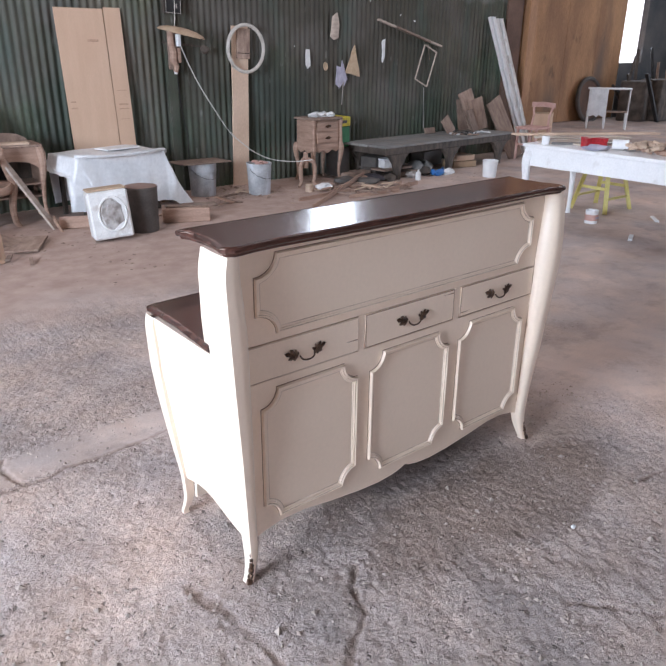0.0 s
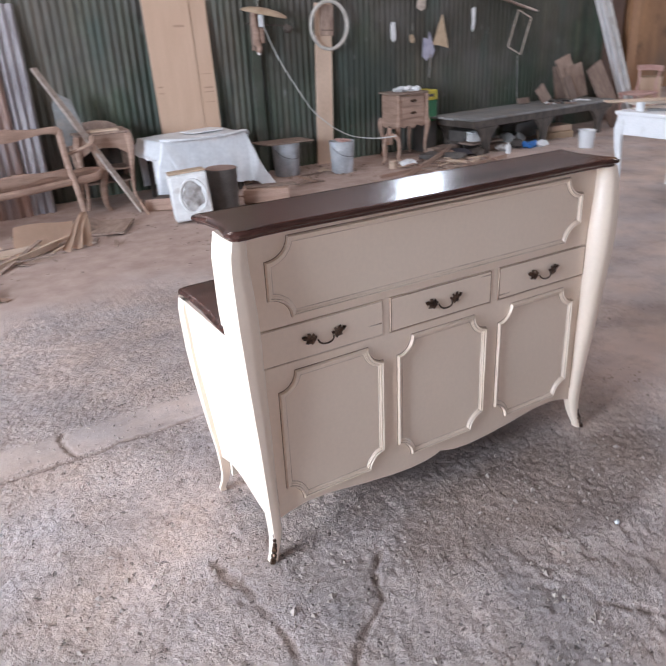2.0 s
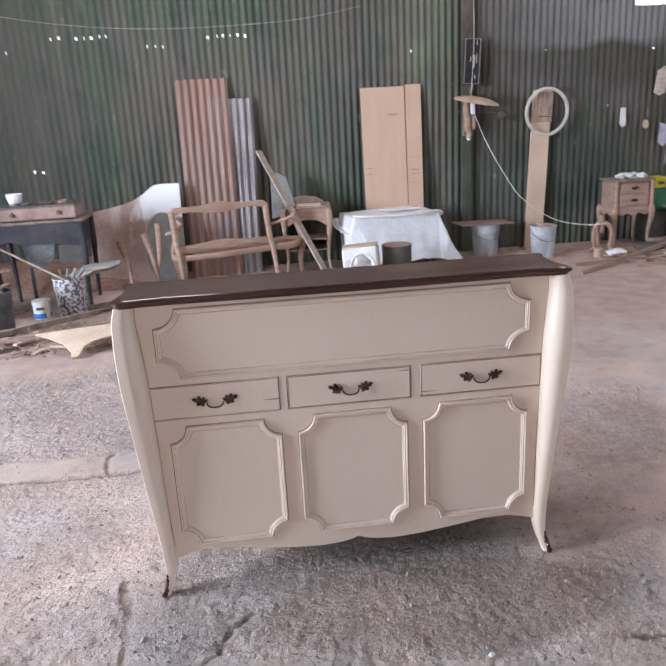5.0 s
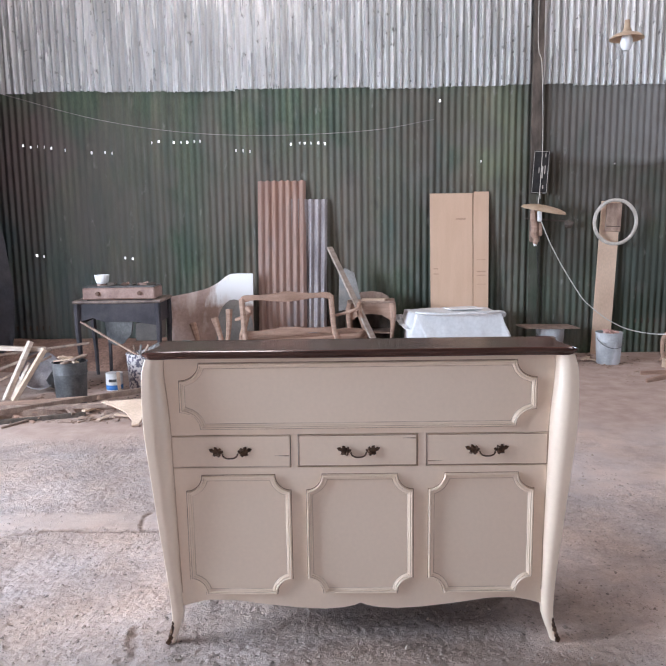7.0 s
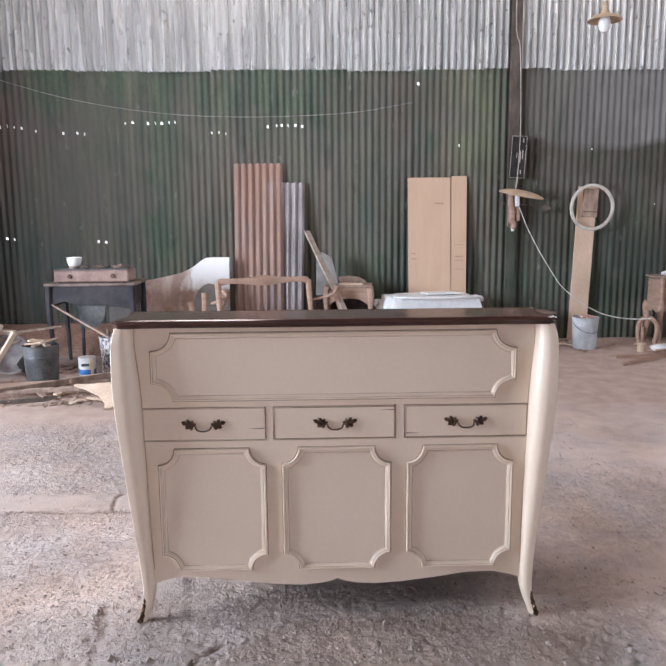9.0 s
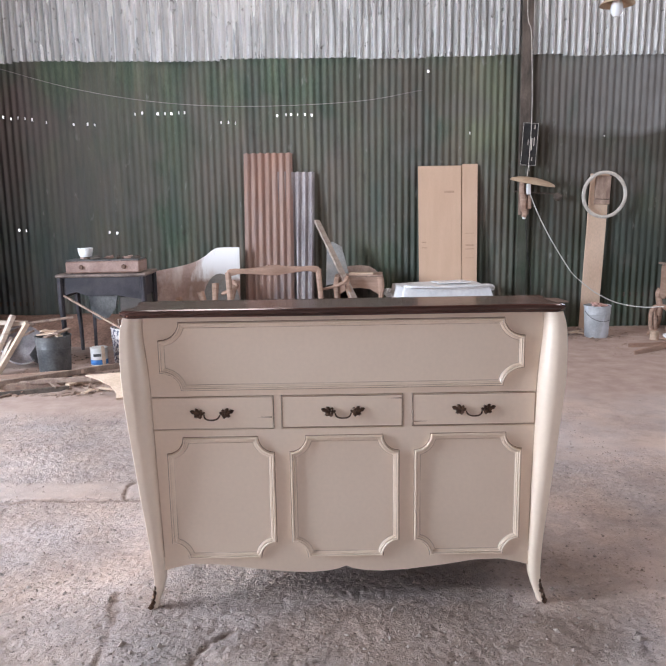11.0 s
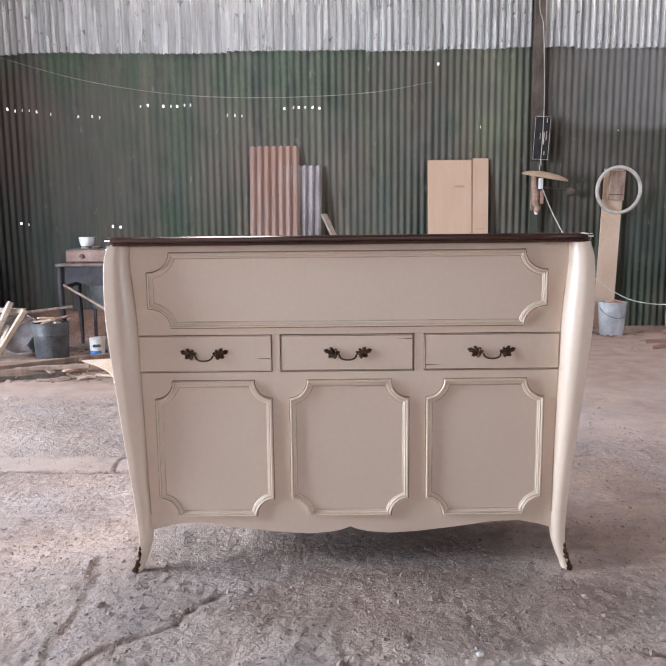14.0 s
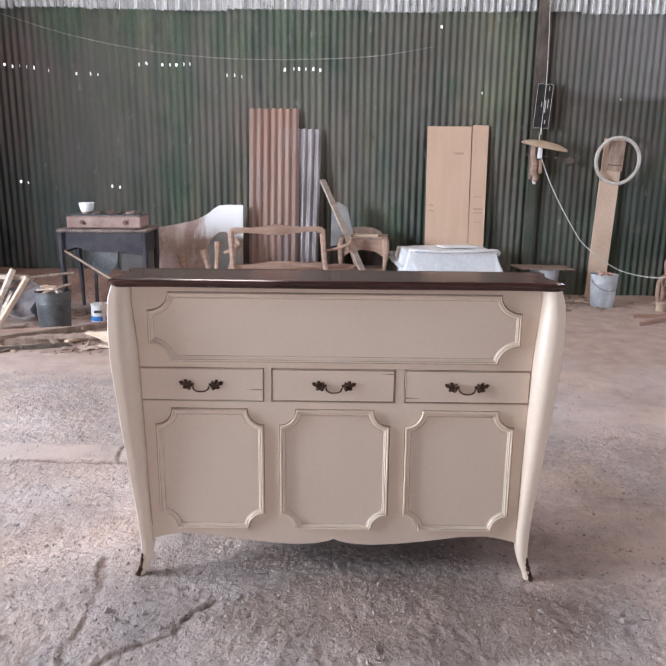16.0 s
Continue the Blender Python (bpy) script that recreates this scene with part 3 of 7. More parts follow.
def dense(lo, hi, fine_lo, fine_hi, step, mid):
    a = list(np.arange(fine_lo, fine_hi, step))
    x, s = fine_lo, mid
    while x > lo:
        x -= s
        s *= 1.12
        a.insert(0, max(x, lo))
    x, s = a[-1], mid
    while x < hi:
        x += s
        s *= 1.12
        a.append(min(x, hi))
    return np.array(a)


def build_floor():
    xs, ys = dense(-160, 160, -2.0, 1.9, 0.0074, 0.0085), dense(-160, 160, -0.95, 2.2, 0.0074, 0.0085)
    X, Y = np.meshgrid(xs, ys)
    rng = np.random.RandomState(14)
    inner = (X > -1.95) & (X < 1.85) & (Y > -0.90) & (Y < 2.15)
    X = X + inner * rng.uniform(-0.002, 0.002, X.shape)
    Y = Y + inner * rng.uniform(-0.002, 0.002, Y.shape)
    fade = ramp(X, -3.4, -2.3) * ramp(-X, -3.2, -2.0) * ramp(Y, -1.9, -1.05) * ramp(-Y, -3.9, -2.8)
    wob = 0.5 * value_noise(X, Y, 0.9, 1) + 0.3 * value_noise(X, Y, 0.33, 2) + 0.15 * value_noise(X, Y, 0.12, 12)
    broken = ramp(0.35 - 0.42 * (X - 0.55) + 0.9 * wob, -0.25, 0.35) * (1 - ramp(Y + 0.35 * wob, 2.4, 2.95))
    broken = np.maximum(broken, ramp(0.42 + 0.9 * wob - 0.45 * np.hypot((X - 1.45) / 0.75, (Y - 0.8) / 0.55), -0.25, 0.1))
    broken = np.maximum(broken, 0.95 * ramp(0.25 - Y + 0.8 * wob, 0.0, 0.4) * ramp(-X, -2.6, -1.7))
    slab = ramp(X + 0.2 * wob, -2.2, -1.9) * ramp(-X, 0.3, 0.45) * ramp(Y + 0.02 * wob, 0.955, 0.985) * ramp(-Y + 0.03 * wob, -1.21, -1.16)     # smooth strip
    broken = broken * (1 - 0.92 * slab)
    h = 0.004 * value_noise(X, Y, 0.7, 3) + 0.0015 * value_noise(X, Y, 0.09, 4) * fade
    # chipped plates with steep rims, and grit between them
    q = 0.8 * value_noise(X, Y, 0.034, 5) + 0.7 * value_noise(X, Y, 0.021, 6) + 0.4 * value_noise(X, Y, 0.0145, 7)
    pits = ramp(-(value_noise(X, Y, 0.025, 15) + 0.5 * value_noise(X, Y, 0.016, 16)), 0.38, 0.66)
    big = ramp(value_noise(X, Y, 0.24, 18) + 0.6 * value_noise(X, Y, 0.11, 19), -0.55, 0.35)
    grit = np.random.RandomState(4).uniform(-1, 1, X.shape)
    chips = 0.0023 * ramp(q, -0.40, 0.35) + 0.0008 * value_noise(X, Y, 0.085, 20) + 0.0016 * value_noise(X, Y, 0.0175, 17) + 0.0008 * value_noise(X, Y, 0.045, 21) + 0.0013 * grit - (0.0008 + 0.0022 * big) * pits
    h = h + broken * fade * 0.90 * (1 + 0.15 * ramp(1.25 - np.hypot((X - 0.35) / 1.0, (Y + 0.15) / 0.55) + 0.5 * wob, 0.0, 0.5)) * (chips - 0.003)
    dirt_shade = 0 * X
    for line in CRACKS:
        for (ax, ay), (bx, by) in zip(line, line[1:]):
            px, py = X + 0.025 * value_noise(X, Y, 0.11, 8), Y + 0.025 * value_noise(X, Y, 0.11, 9)
            t = np.clip(((px - ax) * (bx - ax) + (py - ay) * (by - ay)) / ((bx - ax) ** 2 + (by - ay) ** 2), 0, 1)
            d = np.hypot(px - ax - t * (bx - ax), py - ay - t * (by - ay))
            d = d + 0.007 * value_noise(X, Y, 0.03, 34) + 0.005 * value_noise(X, Y, 0.016, 35)     # ragged rims
            dirt_shade = np.maximum(dirt_shade, (1 - ramp(d, 0.002, 0.016)) * (0.6 + 0.4 * ramp(value_noise(X, Y, 0.16, 33), -0.5, 0.3)))
    h = h - 0.0060 * dirt_shade * fade
    near = np.exp(-((X / 30) ** 2 + (Y / 30) ** 2))
    h = np.where(near > 0.5, h, 0)
    dust = ramp(Y + 0.5 * wob - 0.25 * (X - 2.2) * ramp(X, 2.2, 3.0), 2.3, 3.1) * (1 - ramp(X - 0.25 * Y + 0.7 * wob, 2.6, 4.4))
    # brown patch before the counter: soil with the counter's shade painted in
    dirt_shade = np.maximum(dirt_shade * 0.75, 0.55 * ramp(0.85 - np.hypot((X - 0.22) / 0.90, (Y + 0.20) / 0.36) + 0.7 * wob, 0.0, 0.32))
    nx, ny = len(xs), len(ys)
    k = np.arange(nx * ny).reshape(ny, nx)
    faces = np.stack([k[:-1, :-1], k[:-1, 1:], k[1:, 1:], k[1:, :-1]], -1).reshape(-1, 4)
    me = bpy.data.meshes.new("floor")
    me.vertices.add(nx * ny)
    me.vertices.foreach_set("co", np.stack([X, Y, h], -1).ravel())
    me.loops.add(faces.size)
    me.loops.foreach_set("vertex_index", faces.ravel())
    me.polygons.add(len(faces))
    me.polygons.foreach_set("loop_start", np.arange(0, faces.size, 4))
    me.update()
    for name, values in (("broken", broken), ("dust", dust), ("dirt_shade", dirt_shade)):
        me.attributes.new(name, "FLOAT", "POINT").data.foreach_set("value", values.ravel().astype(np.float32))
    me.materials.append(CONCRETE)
    me.shade_smooth()
    tagged(new("floor", me), "worn grey concrete floor, broken and dusty in patches", "floor", kind="structure")


build_floor()

PITCH = 0.076
HOLES = ((-2.17, 2.49), (-2.09, 2.50), (-1.92, 2.49), (-1.84, 2.49), (-1.77, 2.49), (-1.69, 2.50), (-1.62, 2.50), (-1.22, 2.39), (-1.14, 2.39), (-1.06, 2.38), (-0.59, 2.45), (-0.49, 2.46), (-0.43, 2.46), (-0.36, 2.46), (-0.28, 2.46), (-0.20, 2.45), (-3.65, 2.48), (-3.56, 2.46), (-3.49, 2.47), (-3.41, 2.46), (-3.33, 2.45), (-3.17, 2.42), (-2.87, 2.39), (-2.71, 2.39), (-2.63, 2.38),
         (-3.58, 1.23), (-3.50, 1.22), (-2.46, 1.18), (-2.55, 1.19), (1.10, 2.90), (1.57, 2.23), (3.09, 2.18), (6.45, 0.67), (6.53, 0.68), (6.61, 0.68), (6.19, 1.84), (5.63, 1.96), (5.89, 1.89), (6.65, 1.79), (6.04, 2.01), (3.85, 1.56), (4.36, 2.15), (5.07, 2.11))


def corrugated(name, x0, x1, y, z0, z1, mats, holes=(), depth=0.0100, wave=0.0, seed=0):
    """A sheet of round corrugations; a hole is one small facet left out."""
    cols = np.linspace(x0, x1, max(9, int(round((x1 - x0) / PITCH * 8)) + 1))
    zs = sorted({z0, z1, *np.linspace(z0, z1, 5)[1:-1], *(z + d * (1 if x < 3 else 0.4) for x, z in holes for d in (-0.013, 0.014))})
    rng = random.Random(seed)
    drop = [rng.uniform(-0.012, 0.012) for _ in cols]
    verts = []
    for z in zs:
        for c, x in enumerate(cols):
            bow = wave * math.sin(x * 2.1 + z * 1.7 + seed)
            edge = drop[c] * 0.35 if z in (z0, z1) else 0
            verts.append((x, y + depth * math.cos(2 * math.pi * x / PITCH) + bow, z + edge))
    n = len(cols)
    faces = []
    for r in range(len(zs) - 1):
        for c in range(n - 1):
            zc, xc = (zs[r] + zs[r + 1]) / 2, (cols[c] + cols[c + 1]) / 2
            if zs[r + 1] - zs[r] < 0.035 and any(abs(zc - hz) < 0.015 and abs(xc - hx) < 0.0075 for hx, hz in holes):
                continue
            faces.append((r * n + c, r * n + c + 1, (r + 1) * n + c + 1, (r + 1) * n + c))
    me = bpy.data.meshes.new(name)
    me.from_pydata(verts, [], faces)
    me.materials.append(mats)
    me.shade_smooth()
    return me


def build_back_wall():
    rails = bmesh.new()
    for z in (0.35, 1.35, 2.4, 3.1, 4.2, 5.2):
        for a, b in ((LEFT, 3.95), (5.2, 8.3)) if z > 2.5 else ((LEFT, 8.3),):
            if z > 2.5 or z < 0.5:
                box((a, BACK + 0.012, z), (b, BACK + 0.05, z + 0.05), 0, bm=rails)
    wall = solo("wall_back", rails, DARKWOOD, Matrix(), "corrugated metal wall, green below and bare zinc above", "wall", kind="structure")
    x, k = 4.13 - 14 * 0.76 - 0.02, 0
    while x < 8.25:
        x1 = min(x + 10 * PITCH, 8.3)
        hs = [h for h in HOLES if x <= h[0] < x1]
        # opening above the view, added so the counter top reflects a highlight
        gap = 4.12 < (x + x1) / 2 < 5.2
        low = new("green_sheet", corrugated("green_sheet", x, x1 + 0.004, BACK + (0.0016 if k % 2 else 0), -0.02, 2.60 if gap else 3.09, GREENWALL, hs, wave=0.006, seed=k))
        low.parent = wall
        top = 3.05 + 0.012 * math.sin(k * 1.9)
        if not gap:
            up = new("zinc_sheet", corrugated("zinc_sheet", x, x1 + 0.004, BACK - 0.018 - (0.0016 if k % 2 else 0), top, ROOF, GALV, (), depth=0.021, wave=0.004, seed=k + 40))
            up.parent = wall
        x, k = x1, k + 1
    # steel post behind the lamp, and the timber post at the wall's end
    solo("wall_post", box((2.12, 5.74, 1.86), (2.232, 5.795, ROOF), 0.004), DARKWOOD, Matrix(), "dark steel post against the corrugated wall", "post", kind="structure")
    solo("wall_post", box((2.12, 5.745, 0), (2.228, 5.795, 1.858), 0.004), GREENWALL, Matrix(), "lower part of the wall post, painted green", "post", kind="structure")
    solo("wall_post", box((8.3, 5.70, 0), (8.5, 5.86, ROOF), 0.01), PLY, Matrix(), "brown timber post at the end of the wall", "post", kind="structure")


build_back_wall()


def build_shell():
    b = box((LEFT - 0.15, GATE_Y1, 0), (LEFT, 2.35, ROOF), 0)
    box((LEFT, 2.2, 0), (LEFT + 1.65, 2.35, ROOF), 0, bm=b)
    box((LEFT + 1.65, 2.2, 0), (LEFT + 1.8, BACK - 0.03, ROOF), 0, bm=b)
    box((LEFT - 0.15, FRONT, 0), (LEFT, GATE_Y0, ROOF), 0, bm=b)
    box((LEFT - 0.15, GATE_Y0, GATE_Z), (LEFT, GATE_Y1, ROOF), 0, bm=b)
    solo("wall_left", b, LEFTWALL, Matrix(), "dark sheet wall with a wide open gate", "wall", kind="structure")
    b = box((LEFT - 0.15, FRONT - 0.15, 0), (DOOR_X0, FRONT, ROOF), 0)
    box((DOOR_X1, FRONT - 0.15, 0), (RIGHT + 0.15, FRONT, ROOF), 0, bm=b)
    box((DOOR_X0, FRONT - 0.15, DOOR_Z), (DOOR_X1, FRONT, ROOF), 0, bm=b)
    solo("wall_front", b, LEFTWALL, Matrix(), "plain dark sheet wall with a wide open doorway", "wall", kind="structure")
    b = box((RIGHT, FRONT, 0), (RIGHT + 0.15, END_Y0, ROOF), 0)
    box((RIGHT, END_Y1, 0), (RIGHT + 0.15, 8.35, ROOF), 0, bm=b)
    box((RIGHT, END_Y0, END_Z), (RIGHT + 0.15, END_Y1, ROOF), 0, bm=b)
    solo("wall_right", b, LEFTWALL, Matrix(), "unseen plain dark wall with a wide opening added for light", "wall", kind="structure")
    solo("wall_return", box((8.42, 5.87, 0), (8.57, 8.2, ROOF), 0), LEFTWALL, Matrix(), "plain dark sheet wall", "wall", kind="structure")
    # far brown plywood wall with daylight gaps on both sides
    b = box((8.57, 8.2, 0), (11.45, 8.35, ROOF), 0)
    box((16.55, 8.2, 0), (RIGHT, 8.35, ROOF), 0, bm=b)
    box((15.55, 8.2, 4.2), (16.55, 8.35, ROOF), 0, bm=b)
    box((15.55, 8.2, 0), (16.55, 8.35, 1.28), 0, bm=b)
    solo("wall_far", b, LEFTWALL, Matrix(), "dark far wall with a tall daylight opening", "wall", kind="structure")
    ply = solo("wall_plywood", box((11.7, 8.24, 0), (15.45, 8.3, ROOF), 0), LEFTWALL, Matrix(), "stained brown plywood partition of tall boards", "wall", kind="structure")
    for a, b in ((11.7, 13.15), (13.15, 14.4), (14.4, 15.52)):
        part("plywood_board", box((a + 0.004, 8.2, 0.01), (b - 0.004, 8.238, ROOF - 0.05), 0.003), PLY, ply)
    # unseen roof, with open strips added for the fill lamps
    xs = [LEFT - 0.2]
    b = bmesh.new()
    for sx, sy, half, _ in ROOF_STRIPS:
        box((xs[-1], FRONT, ROOF), (sx - 0.45, 8.4, ROOF + 0.06), 0, bm=b)
        box((sx - 0.45, FRONT, ROOF), (sx + 0.45, sy - half, ROOF + 0.06), 0, bm=b)
        box((sx - 0.45, sy + half, ROOF), (sx + 0.45, 8.4, ROOF + 0.06), 0, bm=b)
        xs.append(sx + 0.45)
    box((xs[-1], FRONT, ROOF), (RIGHT + 0.2, 8.4, ROOF + 0.06), 0, bm=b)
    solo("ceiling", b, ROOFM, Matrix(), "unseen metal sheet roof with open strips added for fill light", "ceiling", kind="structure")


build_shell()


def build_backdrop():
    """Overcast daylight beyond the far openings."""
    m = bpy.data.materials.new("bright_sky")
    m.use_nodes = True
    n = m.node_tree.nodes
    e = n.new("ShaderNodeEmission")
    e.inputs["Color"].default_value, e.inputs["Strength"].default_value = (0.93, 0.97, 1.0, 1), 3.2
    m.node_tree.links.new(e.outputs[0], n["Material Output"].inputs["Surface"])
    solo("backdrop", box((-40.0, 24.0, 0), (60.0, 24.1, 16.0), 0), m, Matrix(), "plain bright overcast sky beyond the openings", "sky", kind="structure")


build_backdrop()


# ---- the counter desk --------------------------------------------------
LEG = ((1.048, 0.729, 0.054), (0.985, 0.741, 0.064), (0.825, 0.739, 0.076), (0.634, 0.723, 0.066), (0.422, 0.703, 0.052), (0.239, 0.687, 0.040),
       (0.113, 0.679, 0.036), (0.06, 0.682, 0.030), (0.02, 0.692, 0.025), (0.0, 0.700, 0.028))


def leg_out(z):
    """How far out the front leg stands at a height."""
    for (a, u, _), (b, v, _) in zip(LEG, LEG[1:]):
        if z >= b:
            return v + (u - v) * (min(z, a) - b) / (a - b)
    return LEG[-1][1]



def cabriole(profile, side, back=False, depth=0.5):
    """A swelling leg, flat outside and rounded towards the middle; side -1 left, 1 right; the back pair is mirrored in depth."""
    rings = []
    for z, out, wide in spline(profile, 5):
        thin = min(1, 0.62 + 0.9 * z)
        d, rear = 0.80 * wide * thin, 0.75 * wide * thin
        arc = [(out - 0.0016, -d), (out, -d + 0.0016), (out, rear), (out - wide, rear)]
        arc += [(out - wide * (0.36 + 0.64 * math.sin(u)), -d * math.cos(u) ** 0.95) for u in np.linspace(math.pi / 2 - 0.001, 0.0, 12)]
        arc += [(out - 0.18 * wide, -d)]
        if back:
            arc = [(out - 0.34 * wide, -d), (out - 0.14 * wide, -0.80 * d), (out - 0.03 * wide, -0.45 * d), (out, -0.05 * d), *arc[2:-2]]
        at = depth - 0.075 * min(1, max(0, (0.55 - z) / 0.40))     # the rear legs run forward to their feet
        kick = 0.020 * max(0, (0.13 - z) / 0.13) ** 1.3     # the front feet also point forward
        rings.append([(side * x, at - y if back else y - kick, z) for x, y in arc])
    return loft(rings)


def moulding(path, width, proud, y, parent, name="moulding"):
    """A stepped bead along a closed outline in the front plane, its outer foot stained by the glaze."""
    pts = [np.array(p, float) for p in path]
    n = len(pts)
    area = sum(pts[k][0] * pts[(k + 1) % n][1] - pts[(k + 1) % n][0] * pts[k][1] for k in range(n))
    w, q = width, proud
    prof = ((-0.0024, 0.0005), (0.0, 0.001), (0.001, q * 0.72), (w * 0.12, q * 0.95), (w * 0.26, q), (w * 0.38, q * 0.88), (w * 0.45, q * 0.62), (w * 0.52, q * 0.66), (w * 0.64, q * 0.68), (w * 0.72, q * 0.54), (w * 0.78, q * 0.26), (w * 0.84, q * 0.30), (w * 0.95, q * 0.22), (w, 0.001), (w + 0.0024, 0.0005))
    tint = (1, 0, 0, 0, 0, 2, 0, 0, 0, 0, 0, 0, 0, 2)
    bm = bmesh.new()
    rows = []
    for k in range(n):
        a, b, c = pts[k - 1], pts[k], pts[(k + 1) % n]
        d1, d2 = (b - a) / np.linalg.norm(b - a), (c - b) / np.linalg.norm(c - b)
        n1, n2 = np.array((-d1[1], d1[0])), np.array((-d2[1], d2[0]))
        m = (n1 + n2) / max(0.35, 1 + n1 @ n2) * (1 if area > 0 else -1)
        rows.append([bm.verts.new((b[0] + m[0] * o, y - q, b[1] + m[1] * o)) for o, q in prof])
    for k in range(n):
        for j in range(len(prof) - 1):
            bm.faces.new((rows[k][j], rows[k][j + 1], rows[(k + 1) % n][j + 1], rows[(k + 1) % n][j])).material_index = tint[j]
    return part(name, bm, [CREAM, GLAZE, GLAZE_SOFT], parent, "cream bead moulding with brown glaze in its grooves", smooth=50)


def scalloped(x0, x1, z0, z1, cx, cz):
    """A rectangle with hollowed corners, with a small step where each hollow begins."""
    out = []
    for sx, sz, ex, ez in ((1, 1, x0, z0), (-1, 1, x1, z0), (-1, -1, x1, z1), (1, -1, x0, z1)):
        arc = []
        for k in range(7):
            u = math.pi / 2 * k / 6
            arc.append((ex + sx * (cx * math.cos(u) * 0.94), ez + sz * (cz * math.sin(u) * 0.94)))
        arc = [(ex + sx * cx, ez), *arc, (ex, ez + sz * cz)]
        out += arc[::-1] if (sx, sz) in ((1, 1), (-1, -1)) else arc
    return out


def apron(x):
    x = abs(x)
    k = ((0, 0.136), (0.02, 0.127), (0.06, 0.118), (0.13, 0.113), (0.22, 0.118), (0.34, 0.132), (0.46, 0.150), (0.55, 0.152), (0.61, 0.140), (0.67, 0.122))
    for (a, u), (b, v) in zip(k, k[1:]):
        if x <= b:
            return u + (v - u) * (x - a) / (b - a)
    return k[-1][1]


def handle(parent, x, z):
    """A bail between two leaf rosettes, each leaf one casting with pointed lobes and a raised rib."""
    pull = part("handle", tube([(x + p, -0.004 - d, z + q) for p, q, d in spline(((-0.027, 0.001, 0.008), (-0.024, -0.007, 0.013), (-0.014, -0.013, 0.016), (0, -0.0145, 0.017), (0.014, -0.013, 0.016), (0.024, -0.007, 0.013), (0.027, 0.001, 0.008)), 3)], 0.0026, 6), BRONZE, parent, "antique bronze drop handle")
    leaves = ((20, 0.040, 0.0080), (50, 0.029, 0.0068), (-18, 0.026, 0.0066), (92, 0.019, 0.0052), (148, 0.015, 0.0050), (-70, 0.016, 0.0050))
    for s in (-1, 1):
        bm = bmesh.new()
        cx, cz = x + s * 0.038, z + 0.001
        for k, (u, ln, wd) in enumerate(leaves):
            ca, sa = math.cos(radians(u)), math.sin(radians(u))
            rows = []
            for i in range(9):
                f = i / 8
                w = wd * math.sin(math.pi * min(1, 0.12 + 0.88 * f)) ** 0.6 * (1 + 0.30 * math.cos(5 * math.pi * f)) + 0.0004
                y = -0.0060 - 0.0010 * (k % 2) - 0.004 * math.sin(math.pi * f)
                rows.append([bm.verts.new((cx + s * (ln * f * ca - e * w * sa), y + d, cz + ln * f * sa + e * w * ca)) for e, d in ((-1, 0.0025), (0, -0.0015), (1, 0.0025), (0, 0.0035))])
            for p, q in zip(rows, rows[1:]):
                for j in range(4):
                    bm.faces.new((p[j], p[(j + 1) % 4], q[(j + 1) % 4], q[j]))
            bm.faces.new(rows[0])
            bm.faces.new(rows[-1][::-1])
        bmesh.ops.recalc_face_normals(bm, faces=bm.faces)
        lump(scaled(cx, -0.010, cz, 0.006, 0.004, 0.006), 1 + s, bm=bm)
        part("rosette", bm, BRONZE, pull, smooth=50)
    return pull


def counter_top(outline, z0, z1, parent, name):
    """A board with an ogee edge: two steps and a rounded nose."""
    pts = [np.array(p, float) for p in outline]
    n = len(pts)
    def off(d):
        out = []
        for k in range(n):
            a, b, c = pts[k - 1], pts[k], pts[(k + 1) % n]
            d1, d2 = (b - a) / np.linalg.norm(b - a), (c - b) / np.linalg.norm(c - b)
            m = np.array((d1[1] + d2[1], -d1[0] - d2[0]))
            out.append(b + m / max(0.5, m @ m / 2) * d)
        return out
    t = z1 - z0
    prof = ((-0.024, z0), (-0.014, z0), (-0.012, z0 + 0.25 * t), (-0.004, z0 + 0.36 * t), (0.0, z0 + 0.52 * t), (0.0, z0 + 0.72 * t), (-0.004, z0 + 0.86 * t), (-0.009, z1 - 0.002), (-0.013, z1), (-0.02, z1))
    rings = [[(p[0], p[1], z) for p in off(d)] for d, z in prof]
    bm = loft(rings)
    for f in bm.faces:
        if f.calc_center_median().z > z1 - 0.0015:
            f.material_index = 1
    return part(name, bm, [WALNUT_EDGE, WALNUT], parent, "dark walnut-stained glossy top", smooth=24)


